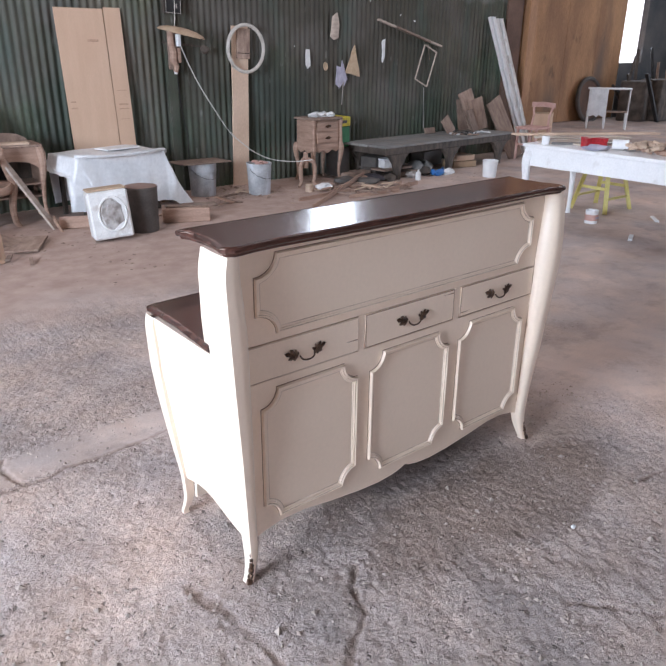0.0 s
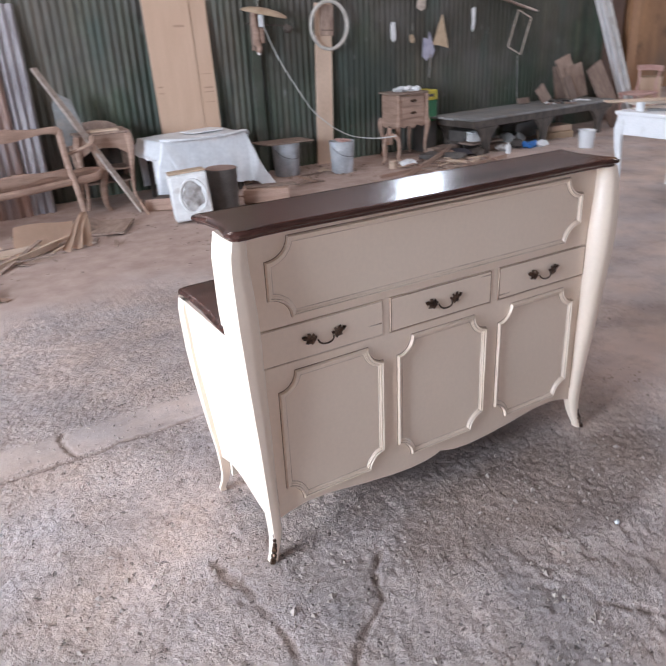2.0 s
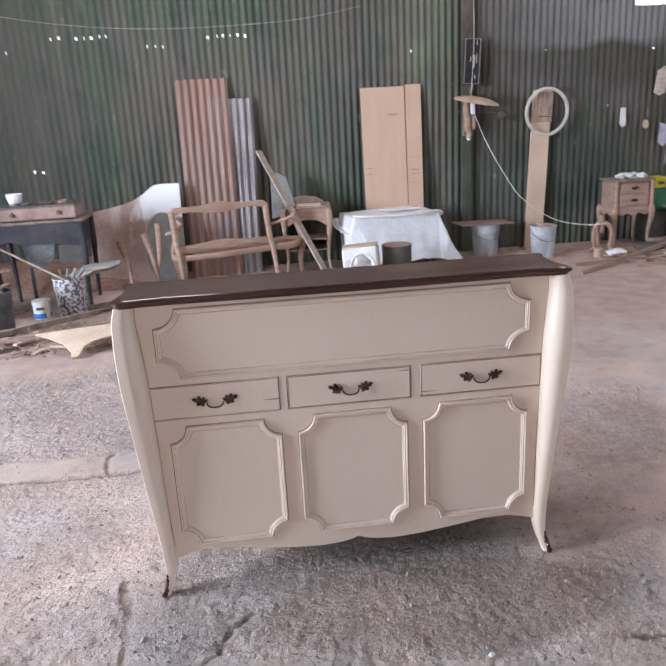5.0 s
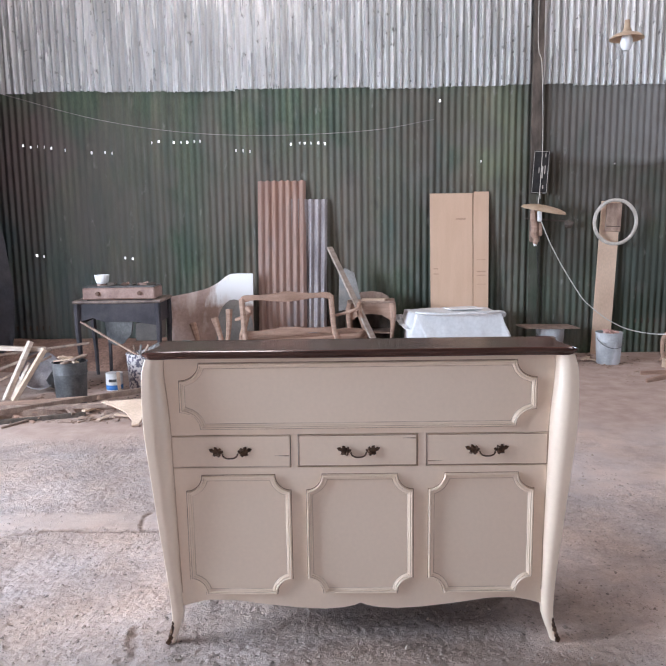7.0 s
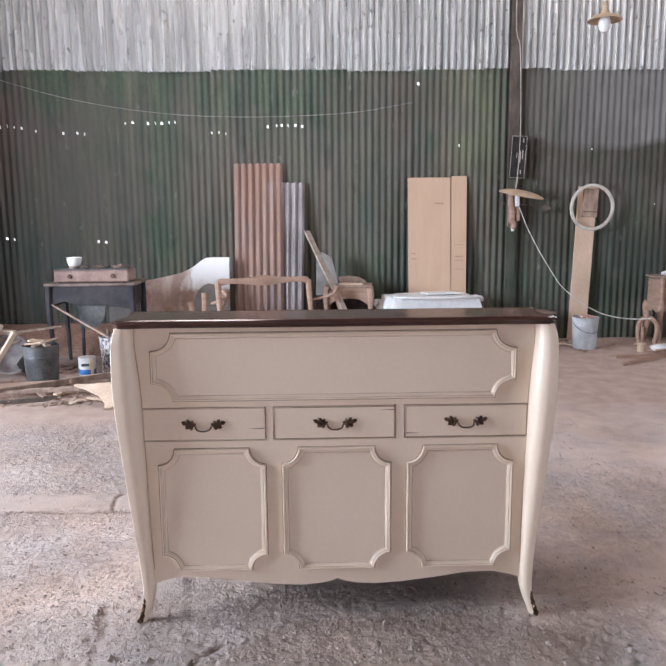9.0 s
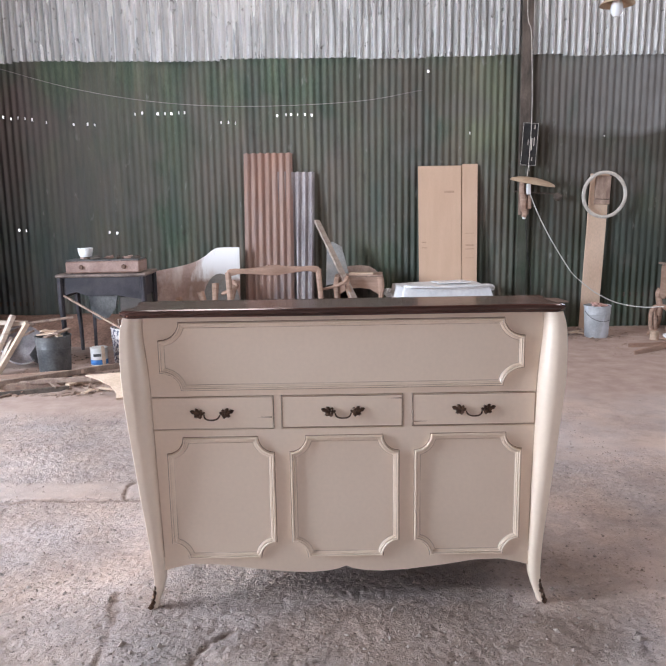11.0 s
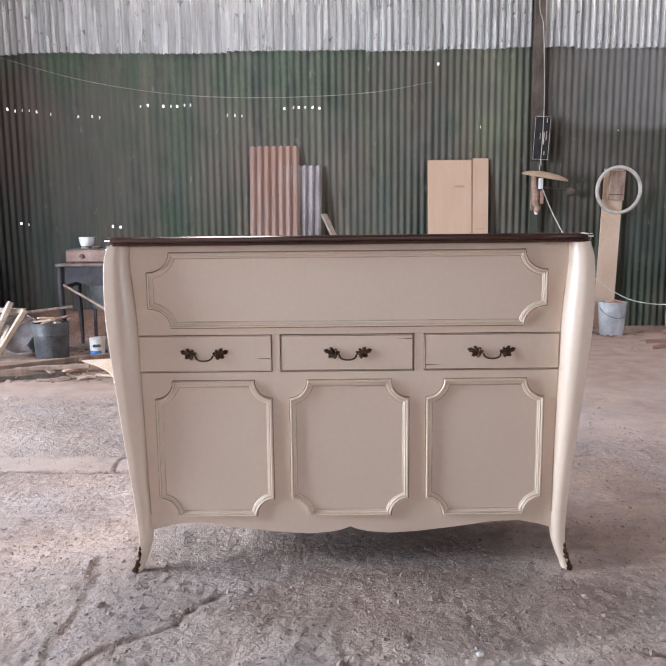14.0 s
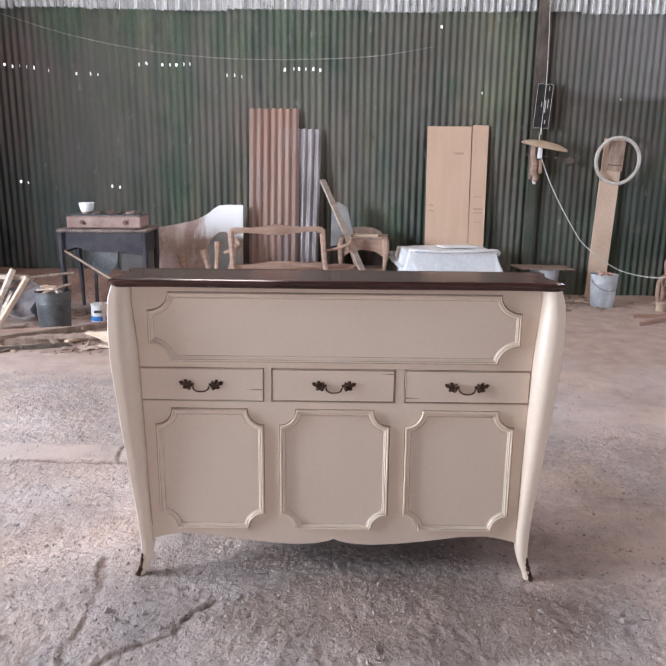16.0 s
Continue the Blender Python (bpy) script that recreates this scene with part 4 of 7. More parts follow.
def build_counter():
    desk = thing("counter_desk", Matrix(), "cream painted counter desk with dark walnut-stained tops and bronze drawer handles", "counter")
    # front: upper panel, drawer stiles, lower panel with a shaped apron
    F, T = 0.0, 0.022
    part("upper_panel", box((-0.676, F, 0.768), (0.676, T, 1.046), 0.001), CREAM, desk)
    for a, b in ((-0.668, -0.6632), (-0.2418, -0.2172), (0.2042, 0.2338), (0.6622, 0.668)):
        part("stile", box((a, F, 0.649), (b, T, 0.768), 0), CREAM, desk)
    xs = np.linspace(-0.655, 0.655, 61)
    part("lower_panel", prism([(x, apron(x)) for x in xs] + [(0.668, 0.45), (0.668, 0.649), (-0.668, 0.649), (-0.668, 0.45)], F, T, "y"), CREAM, desk, "cream panel with a serpentine apron", smooth=30)
    part("drawer_recess", box((-0.67, T + 0.004, 0.640), (0.67, T + 0.012, 0.778), 0), GAP, desk)
    for a, b, h in ((-0.6605, -0.2445, -0.454), (-0.2145, 0.2015, -0.004), (0.2365, 0.6595, 0.446)):
        d = part("drawer", box((a, F - 0.0025, 0.6515), (b, T, 0.7655), 0.0022), [CREAM], desk, "cream drawer front with a rubbed brown edge")
        # glaze rubbed along the rim
        rim = bmesh.new()
        for lo, hi in (((a + 0.001, 0.6525), (b - 0.001, 0.6555)), ((a + 0.001, 0.7620), (b - 0.001, 0.7645)), ((a + 0.001, 0.6555), (a + 0.0040, 0.7620)), ((b - 0.0040, 0.6555), (b - 0.001, 0.7620))):
            box((lo[0], F - 0.0031, lo[1]), (hi[0], F - 0.001, hi[1]), 0, bm=rim)
        part("rim_glaze", rim, GLAZE if h > -0.1 else GLAZE_SOFT, d)
        s = 1 if h < 0.2 else -1
        e = b - 0.004 if s > 0 else a + 0.004
        zz = {-0.454: 0.692, -0.004: 0.752, 0.446: 0.668}[h]
        part("glaze_streak", prism([(e, zz - 0.002), (e - s * 0.05, zz + 0.0002), (e - s * 0.02, zz + 0.0012), (e, zz + 0.002)], F - 0.0034, F - 0.002, "y"), GLAZE, d)
        handle(d, h, 0.7035)
    # bead mouldings
    moulding(scalloped(-0.625, 0.615, 0.791, 1.025, 0.075, 0.066), 0.0175, 0.0110, F, desk)
    for a, b in ((-0.614, -0.245), (-0.189, 0.188), (0.243, 0.614)):
        moulding(scalloped(a, b, 0.174, 0.622, 0.060, 0.062), 0.0190, 0.0120, F, desk)
    # legs
    back = tuple((z * 0.735 / 1.048, min(o, 0.690 + 0.045 * z) - 0.006 - 0.012 * z, w * 0.82) for z, o, w in LEG)
    for s in (-1, 1):
        # the hand-made legs splay a little, the right one more
        splay = [(z, o + 0.005 * min(1, (1.048 - z) / 0.6) + (0.008 if s > 0 else 0.0) * min(1, max(0, (0.32 - z) / 0.25)), w + 0.002 * min(1, (1.048 - z) / 0.6)) for z, o, w in LEG]
        for pr, bk, d in ((splay, False, 0), (back, True, 0.492)):
            leg = part("leg", cabriole(pr, s, bk, d), CREAM, desk, smooth=38)
            if bk:
                continue
            # glaze left in the joint between leg and panels
            rings = []
            for z, out, wide in spline(pr, 5):
                if 0.16 < z < 1.04:
                    x = out - wide
                    rings.append([(s * (x + 0.001), -0.0012, z), (s * (x - 0.0035), -0.0012, z), (s * (x - 0.0035), 0.001, z), (s * (x + 0.001), 0.001, z)])
            part("joint_glaze", loft(rings), GLAZE_SOFT, leg, "thin brown glaze line")
            # cast foot mount on the outer edge
            bm = bmesh.new()
            for j in range(7):
                z = 0.006 + 0.017 * j
                i = next(i for i in range(len(pr) - 1) if pr[i + 1][0] <= z)
                f = (z - pr[i + 1][0]) / (pr[i][0] - pr[i + 1][0])
                o, w = (pr[i + 1][q] + (pr[i][q] - pr[i + 1][q]) * f for q in (1, 2))
                lump(scaled(s * (o - 0.005), -0.46 * w + 0.001 - 0.020 * max(0, (0.13 - z) / 0.13) ** 1.3, z, 0.010 - 0.0010 * j, 0.010 - 0.0010 * j, 0.013, 0, 0, 45), j, rough=0.5, bm=bm)
            part("foot_mount", bm, BRONZE, leg, "dark bronze foot mount")
    # sides, backs, bottom
    for s in (-1, 1):
        rings = []
        for z in np.linspace(1.046, 0.772, 9):
            o = leg_out(z) - 0.004
            rings.append([(s * o, 0.005, z), (s * (o - 0.006), 0.106, z), (s * (o - 0.02), 0.106, z), (s * (o - 0.018), 0.005, z)])
        part("upper_side", loft(rings), CREAM, desk)
        rings = []
        for y in np.linspace(0.02, 0.480, 19):
            f = (y - 0.02) / 0.46
            low = 0.128 + 0.045 * math.sin(math.pi * min(1, f * 0.75 + 0.02)) ** 2.2
            zs = np.linspace(0.735, low, 10)
            outer = [(s * (min(leg_out(z), 0.69 + 0.045 * z) - 0.006 - 0.009 * f), y - 0.078 * f * min(1, max(0, (0.55 - z) / 0.40)), z) for z in zs]
            rings.append(outer + [(x - s * 0.016, yy, z) for x, yy, z in outer[::-1]])
        part("side_panel", loft(rings), CREAM, desk)
    part("back_panel", box((-0.70, 0.089, 0.772), (0.70, 0.1055, 1.046), 0.002), CREAM, desk)
    part("inner_panel", box((-0.645, 0.375, 0.07), (0.645, 0.390, 0.735), 0.002), CREAM, desk)
    part("bottom_board", box((-0.64, 0.03, 0.165), (0.64, 0.40, 0.18), 0.001), GAP, desk)
    # tops
    f = [(-0.742, -0.026), (-0.735, -0.046), (-0.715, -0.058), (-0.685, -0.058), (-0.64, -0.050), (-0.56, -0.046), (-0.3, -0.052), (0, -0.056)]
    front = f + [(-x, y) for x, y in f[-2::-1]]
    rear = [(0.735, 0.0), (0.724, 0.05), (0.720, 0.11), (0.726, 0.17), (0.740, 0.203), (0.733, 0.216)]
    counter_top(front + rear + [(-x, y) for x, y in rear[::-1]], 1.047, 1.074, desk, "upper_top")
    side = [(0.730, 0.062), (0.728, 0.12), (0.712, 0.30), (0.708, 0.45), (0.716, 0.487), (0.706, 0.510), (0.68, 0.518), (0.4, 0.530), (0, 0.534)]
    counter_top([(-0.730, 0.062), *side, *[(-x, y) for x, y in side[-2:0:-1]]], 0.737, 0.765, desk, "lower_top")


build_counter()


# ---- by the wall: boards, sheets, lamp ---------------------------------
def build_cardboard():
    t = thing("cardboard_sheet", pose(1.325, 5.61, 0.0, -5.0, 0, 1.5), "tall flat cardboard box leaning against the green wall", "cardboard")
    part("front_sheet", box((-0.335, -0.004, 0), (0.15, 0.004, 1.88), 0.001), CARDBOARD, t)
    part("side_flap", box((0.150, 0.002, 0), (0.325, 0.010, 1.90), 0.001, pose(0, 0, 0, 0, 0.5, 0)), CARDBOARD, t)
    part("back_sheet", box((-0.325, 0.012, 0), (0.320, 0.018, 1.885), 0.001), CARDBACK, t)
    for x0, x1, z, h in ((-0.04, 0.07, 1.58, 0.022), (0.20, 0.30, 0.94, 0.010), (0.20, 0.30, 0.98, 0.016), (-0.30, -0.25, 1.02, 0.014), (-0.30, -0.24, 0.96, 0.014), (0.20, 0.30, 1.12, 0.006), (0.20, 0.30, 0.84, 0.006)):
        part("printed_mark", box((x0, -0.0055 if x0 < 0.15 else 0.0005, z), (x1, -0.0030 if x0 < 0.15 else 0.003, z + h), 0), INK, t)


build_cardboard()


def build_leaning_sheets():
    me = corrugated("zinc", 0, 0.53, 0, 0, 2.06, RUST, depth=0.019, wave=0.008, seed=3)
    a = new("zinc_sheet", me)
    a.matrix_basis = pose(-0.975, 5.42, 0.0, -9.5, 0, 0) @ Matrix.Diagonal((1.03, 1, 1.005, 1))
    tagged(a, "rusty brown corrugated zinc sheet leaning on the wall", "metal sheet")
    me = corrugated("zinc", 0, 0.45, 0, 0, 1.86, ZINC, depth=0.019, wave=0.008, seed=8)
    b = new("zinc_sheet", me)
    b.matrix_basis = pose(-0.665, 5.455, 0.0, -9.5, 1.0, 0)
    tagged(b, "shorter bluish-grey corrugated zinc sheet leaning on the wall", "metal sheet")


build_leaning_sheets()


def build_headboard():
    t = thing("headboard", pose(-1.46, 5.22, 0, -10, 0, 2), "brown curved headboard panel, white towards its upper right, leaning on the wall", "headboard")
    top = spline(((-0.50, 0.78), (-0.38, 0.80), (-0.22, 0.83), (-0.06, 0.87), (0.06, 0.93), (0.16, 1.005), (0.24, 1.03), (0.45, 1.03)), 5)
    part("panel", prism([(-0.50, 0.0), (0.45, 0.0)] + [tuple(p) for p in top[::-1]], -0.012, 0.012, "y", 0.003), HEADFACE, t)
    # oval board and loose legs standing before it
    o = thing("oval_board", pose(-1.17, 5.02, 0, -14, 0, 12), "greyish oval table board leaning on the headboard", "board")
    pts = [(0.20 * math.cos(u), 0.40 + 0.37 * math.sin(u)) for u in np.linspace(0, 2 * math.pi, 28, endpoint=False)]
    part("board", prism(pts, -0.012, 0.012, "y", 0.003), GREYTOP, o)
    for k, (x, y, top, lean) in enumerate(((-1.30, 4.72, 0.70, 7), (-1.24, 4.70, 0.62, -12), (-1.52, 4.80, 0.55, -10))):
        pts = [(0.03 * math.sin(3 * z / top), 0, z) for z in np.linspace(0, top, 9)]
        solo("furniture_leg", tube(pts, [0.016 + 0.020 * (z / 8) ** 2 for z in range(9)], 8, power=3), RAWWOOD, pose(x, y, 0.0, -14, lean, 0), "loose raw wooden furniture leg leaning against boards", "furniture leg", "loose furniture legs")


build_headboard()


def build_leaning_plank():
    b = beam((0.45, 4.88, 0), (-0.165, 5.50, 1.29), 0.078, 0.022)
    solo("leaning_plank", b, PLANKGREY, Matrix(), "long narrow wooden plank leaning steeply against the wall", "plank")
    o = prism([(-0.13, 0.55), (0.14, 0.60), (0.05, 0.98), (-0.06, 1.04), (-0.12, 0.95)], -0.008, 0.008, "y", 0.002)
    solo("wood_offcut", o, GREYTOP, pose(0.06, 5.32, 0.04, -12, 0, 0), "grey curved wooden offcut propped behind a small table", "offcut")


build_leaning_plank()


def cabriole_leg(x, y, top, out=(1, 0), r=0.026, n=8):
    """A small S-curved furniture leg whose foot points out."""
    ox, oy = out
    pts, rad = [], []
    for z, o, q in ((1.0, 0.0, 1.25), (0.88, 0.018, 1.35), (0.7, 0.016, 1.05), (0.45, -0.004, 0.78), (0.22, -0.010, 0.62), (0.08, 0.004, 0.60), (0.0, 0.020, 0.72)):
        pts.append((x + ox * o, y + oy * o, z * top))
        rad.append(r * q)
    p4 = spline([(*p, q) for p, q in zip(pts, rad)], 3)
    return tube([p[:3] for p in p4], [float(p[3]) for p in p4], n, power=3.0, up=(0, 1, 0))


def build_side_table():
    t = thing("side_table", pose(0.295, 5.42, 0, 0, 0, -4) @ Matrix.Diagonal((1, 1, 0.96, 1)), "dusty raw-wood bedside table with an open shelf and curved legs", "side table")
    part("tabletop", box((-0.26, -0.19, 0.715), (0.26, 0.19, 0.735), 0.006), DUSTWOOD, t)
    arch = [(-0.225, 0.71), (-0.225, 0.50), (-0.19, 0.53), (-0.12, 0.575), (0, 0.59), (0.12, 0.575), (0.19, 0.53), (0.225, 0.50), (0.225, 0.71)]
    part("front_apron", prism(arch, -0.17, -0.152, "y"), RAWWOOD, t)
    for s in (-1, 1):
        a, b = sorted((s * 0.212, s * 0.226))
        part("side_board", box((a, -0.15, 0.30), (b, 0.165, 0.712), 0.002), RAWWOOD, t)
        for yy in (-0.165, 0.165):
            part("leg", cabriole_leg(s * 0.228, yy, 0.71, (s * 0.8, -0.6 if yy < 0 else 0.6)), RAWWOOD, t)
    part("back_board", box((-0.21, 0.15, 0.25), (0.21, 0.162, 0.71), 0.001), DARKWOOD, t)
    for z in (0.24, 0.36):
        part("shelf", box((-0.215, -0.16, z), (0.215, 0.15, z + 0.016), 0.003), DUSTWOOD, t)
    crest = [(-0.20, 0.0), (-0.19, 0.03), (-0.10, 0.075), (0.02, 0.085), (0.13, 0.07), (0.20, 0.03), (0.215, 0.0)]
    solo("carved_crest", prism(crest, -0.02, 0.02, "y", 0.006), DUSTWOOD, pose(0.285, 5.50, 0.708, 0, 0, -3), "carved curved wooden crest lying on the side table", "crest")
    solo("paper_pad", box((-0.13, -0.06, 0), (0.13, 0.06, 0.016), 0.002), PALEWOOD, pose(0.315, 5.32, 0.708, 0, 0, -6), "pale flat board lying on the side table", "board")


build_side_table()


def build_sofa():
    t = thing("settee_frame", Matrix(), "bare carved wooden settee frame without upholstery, seen from behind", "settee")
    BL, BR, FL, FR = Vector((-0.98, 4.60, 0)), Vector((-0.06, 4.92, 0)), Vector((-1.08, 4.90, 0)), Vector((0.21, 5.16, 0))
    def lerp(a, b, f, z):
        p = a.lerp(b, f)
        return (p.x, p.y, z)
    tl, tr = Vector((-1.05, 4.70, 0.82)), Vector((-0.15, 4.98, 0.82))
    back = Matrix.Translation((tl.x, tl.y, 0)) @ Matrix.Rotation(math.atan2(tr.y - tl.y, tr.x - tl.x), 4, "Z")
    def shaped(low, high, thick):
        b = prism([tuple(p) for p in spline(low, 3)] + [tuple(p) for p in spline(high, 3)], -thick / 2, thick / 2, "y", 0.006)
        bmesh.ops.transform(b, matrix=back, verts=b.verts)
        return b
    part("crest_rail", shaped(((0.02, 0.762), (0.13, 0.782), (0.30, 0.768), (0.47, 0.752), (0.64, 0.768), (0.81, 0.782), (0.92, 0.762)), ((0.965, 0.785), (0.92, 0.832), (0.76, 0.832), (0.60, 0.842), (0.47, 0.862), (0.34, 0.842), (0.18, 0.832), (0.02, 0.832), (-0.025, 0.785)), 0.042), RAWWOOD, t)
    for s, top, foot in (("l", tl, BL), ("r", tr, BR)):
        pts = spline([(top.x, top.y, 0.80), tuple(top.lerp(foot, 0.08) * 1)[:2] + (0.68,), tuple(top.lerp(foot, 0.3))[:2] + (0.46,), tuple(top.lerp(foot, 0.55))[:2] + (0.34,), (foot.x, foot.y, 0.0)], 4)
        part("back_post", tube(pts, [0.030 - 0.008 * k / len(pts) for k in range(len(pts))], 8, power=3), RAWWOOD, t)
    part("lower_back_rail", shaped(((0.03, 0.400), (0.20, 0.424), (0.47, 0.392), (0.74, 0.424), (0.93, 0.400)), ((0.95, 0.468), (0.74, 0.466), (0.47, 0.490), (0.20, 0.466), (0.0, 0.468)), 0.040), RAWWOOD, t)
    bs = [(BL.x + 0.02, BL.y + 0.06, 0.35), ((BL.x + BR.x) / 2, (BL.y + BR.y) / 2 + 0.04, 0.345), (BR.x, BR.y + 0.06, 0.35)]
    part("back_seat_rail", tube(spline(bs, 6), 0.022, 8, power=4, flat=1.3), RAWWOOD, t)
    fs = [lerp(FL, FR, f, 0.37 + q) for f, q in ((0.0, 0.0), (0.15, 0.02), (0.35, -0.012), (0.5, -0.02), (0.65, -0.012), (0.85, 0.02), (1.0, 0.0))]
    part("front_seat_rail", tube(spline(fs, 5), 0.030, 8, power=3.5, flat=1.4), RAWWOOD, t)
    for s, f, b, p in ((-1, FL, BL, tl), (1, FR, BR, tr)):
        part("side_seat_rail", tube(spline([(b.x, b.y + 0.06, 0.35), ((f.x + b.x) / 2 + s * 0.04, (f.y + b.y) / 2, 0.35), (f.x, f.y, 0.37)], 5), 0.025, 8, power=4, flat=1.4), RAWWOOD, t)
        arm = spline([(p.x + s * 0.01, p.y + 0.01, 0.60), (p.x + s * 0.07, p.y + 0.05, 0.585), (f.x - s * 0.10, f.y - 0.12, 0.64), (f.x - s * 0.06, f.y - 0.05, 0.695)], 5)
        part("arm", tube(arm, [0.014 + 0.006 * k / len(arm) for k in range(len(arm))], 8), RAWWOOD, t)
        post = spline([(f.x - s * 0.06, f.y - 0.05, 0.70), (f.x - s * 0.055, f.y - 0.03, 0.60), (f.x - s * 0.005, f.y, 0.44), (f.x + s * 0.012, f.y + 0.01, 0.34), (f.x - s * 0.02, f.y, 0.20), (f.x - s * 0.015, f.y, 0.06), (f.x + s * 0.02, f.y + 0.01, 0.0)], 4)
        part("front_leg", tube(post, [0.024 + 0.010 * math.sin(math.pi * k / len(post)) - 0.004 * k / len(post) for k in range(len(post))], 8, power=2.6), RAWWOOD, t)


build_sofa()


def build_covered_table():
    t = thing("covered_table", pose(1.17, 5.29, 0, 0, 0, 8) @ Matrix.Diagonal((0.95, 1, 1, 1)), "low dark table under a pale dusty plastic sheet", "table")
    part("tabletop", box((-0.46, -0.24, 0.545), (0.46, 0.24, 0.57), 0.003), DARKWOOD, t)
    for x in (-0.42, 0.42):
        for y in (-0.2, 0.2):
            part("leg", box((x - 0.02, y - 0.02, 0), (x + 0.02, y + 0.02, 0.546), 0.002), DARKWOOD, t)
    # sheet: a flat middle and skirts that fall and fold
    bm = bmesh.new()
    nu, nv = 90, 46
    grid = []
    for j in range(nv + 1):
        row = []
        for i in range(nu + 1):
            u, v = -1.06 + 2.12 * i / nu, -0.78 + 1.56 * j / nv
            ox, oy = max(0, abs(u) - 0.49), max(0, abs(v) - 0.27)
            fall = math.hypot(ox, oy) if ox and oy else ox + oy
            x = max(-0.49, min(0.49, u)) + math.copysign(0.05 * min(1, ox * 5) + (0.34 if u > 0 else 0.10) * ox * ox * 2.2, u) * (ox > 0)
            y = max(-0.27, min(0.27, v)) + math.copysign(0.03 * min(1, oy * 5) + 0.03 * oy, v) * (oy > 0)
            fold = (0.008 if v < -0.27 else 0.022) * math.sin(u * 17 + 3 * noise.noise((u * 3, v * 3, 0))) * min(1, fall * 3)
            x += 0.6 * fold * (ox > 0)
            y += fold * (oy > 0)
            z = 0.588 - fall * (0.96 if oy > 0 else 0.93) + 0.010 * noise.noise((u * 5, v * 5, 2)) + (0.02 * noise.noise((u * 9, 1, 0)) if fall > 0.3 else 0)
            if u > 0 and v < 0 and ox > 0:
                y -= 0.10 * ox
            if v < -0.27:
                z = max(z, 0.10 - 0.08 * min(1, max(0, (u + 0.1) / 0.45)) + 0.02 * noise.noise((u * 7, 0, 4)))
                x += 0.40 * oy * max(0, -u) / 0.49
            if u < -0.49:
                z = max(z, (0.44 if v > -0.27 else 0.14) + 0.10 * v + 0.03 * noise.noise((v * 7, 2, 4)))
            row.append(bm.verts.new((x, y, max(z, 0.012 + 0.01 * noise.noise((u * 6, v * 6, 5)) + 0.012))))
        grid.append(row)
    for j in range(nv):
        for i in range(nu):
            bm.faces.new((grid[j][i], grid[j][i + 1], grid[j + 1][i + 1], grid[j + 1][i]))
    solo("plastic_sheet", bm, CLOTH, t.matrix_basis.copy(), "pale grey-blue plastic sheet draped over a low table", "sheet", smooth=80)
    roll = tube(spline(((-0.47, -0.20, 0.600), (-0.36, -0.285, 0.596), (-0.1, -0.335, 0.590), (0.25, -0.33, 0.592), (0.47, -0.26, 0.590), (0.55, -0.20, 0.565), (0.56, -0.16, 0.535)), 6), 0.026, 8, flat=0.62)
    solo("sheet_fold", roll, CLOTH, t.matrix_basis.copy(), "rolled hem of the pale plastic sheet on the table edge", "sheet")
    solo("thin_board", box((-0.22, -0.1, 0.60), (0.16, 0.12, 0.612), 0.002), WHITEP, pose(1.33, 5.34, 0, 0, 0, 14), "flat white board lying on the covered table", "board")


build_covered_table()


def build_box_and_bin():
    t = thing("foam_box", pose(0.71, 4.22, 0.022, -5, -4, -14), "white foam-lined box with a plastic-wrapped oval hollow", "box")
    part("body", box((-0.165, -0.11, 0), (0.165, 0.13, 0.40), 0.016), FOAM, t)
    part("lid", box((-0.16, -0.105, 0.401), (0.16, 0.125, 0.418), 0.006), STRAW, t, "stained brown top")
    pts = [(0.02 + 0.112 * math.cos(u), -0.113, 0.205 + 0.142 * math.sin(u)) for u in np.linspace(0, 2 * math.pi, 32, endpoint=False)]
    part("rim", tube(pts, 0.009, 6, closed=True), FOAM, t)
    bm = bmesh.new()
    lump(scaled(0.02, -0.104, 0.205, 0.106, 0.020, 0.136), 4, rough=0.35, bm=bm)
    part("wrapped_bowl", bm, PLASTIC, t, "crumpled clear film over a grey hollow")
    b = thing("waste_bin", pose(1.06, 4.36, 0), "dark brown cylindrical bin standing beside the white box", "bin")
    part("body", lathe(((0, 0), (0.128, 0), (0.134, 0.01), (0.142, 0.38), (0.146, 0.39), (0.140, 0.395), (0.134, 0.385), (0.125, 0.34), (0, 0.335)), 28), DARKBIN, b)
    part("lid", lathe(((0, 0.404), (0.10, 0.402), (0.141, 0.399), (0.141, 0.396), (0, 0.396)), 28), STOVE, b, "brown board lid")
    k = thing("timber_block", pose(1.56, 4.50, 0, 0, 0, -24), "dusty rough timber block lying on the floor", "block")
    part("block", box((-0.22, -0.11, 0), (0.22, 0.11, 0.13), 0.008), RAWWOOD, k)
    part("top_slat", box((-0.19, -0.05, 0.131), (0.30, 0.08, 0.145), 0.003, pose(0, 0, 0, 0, 0, 6)), DUSTWOOD, k)


build_box_and_bin()


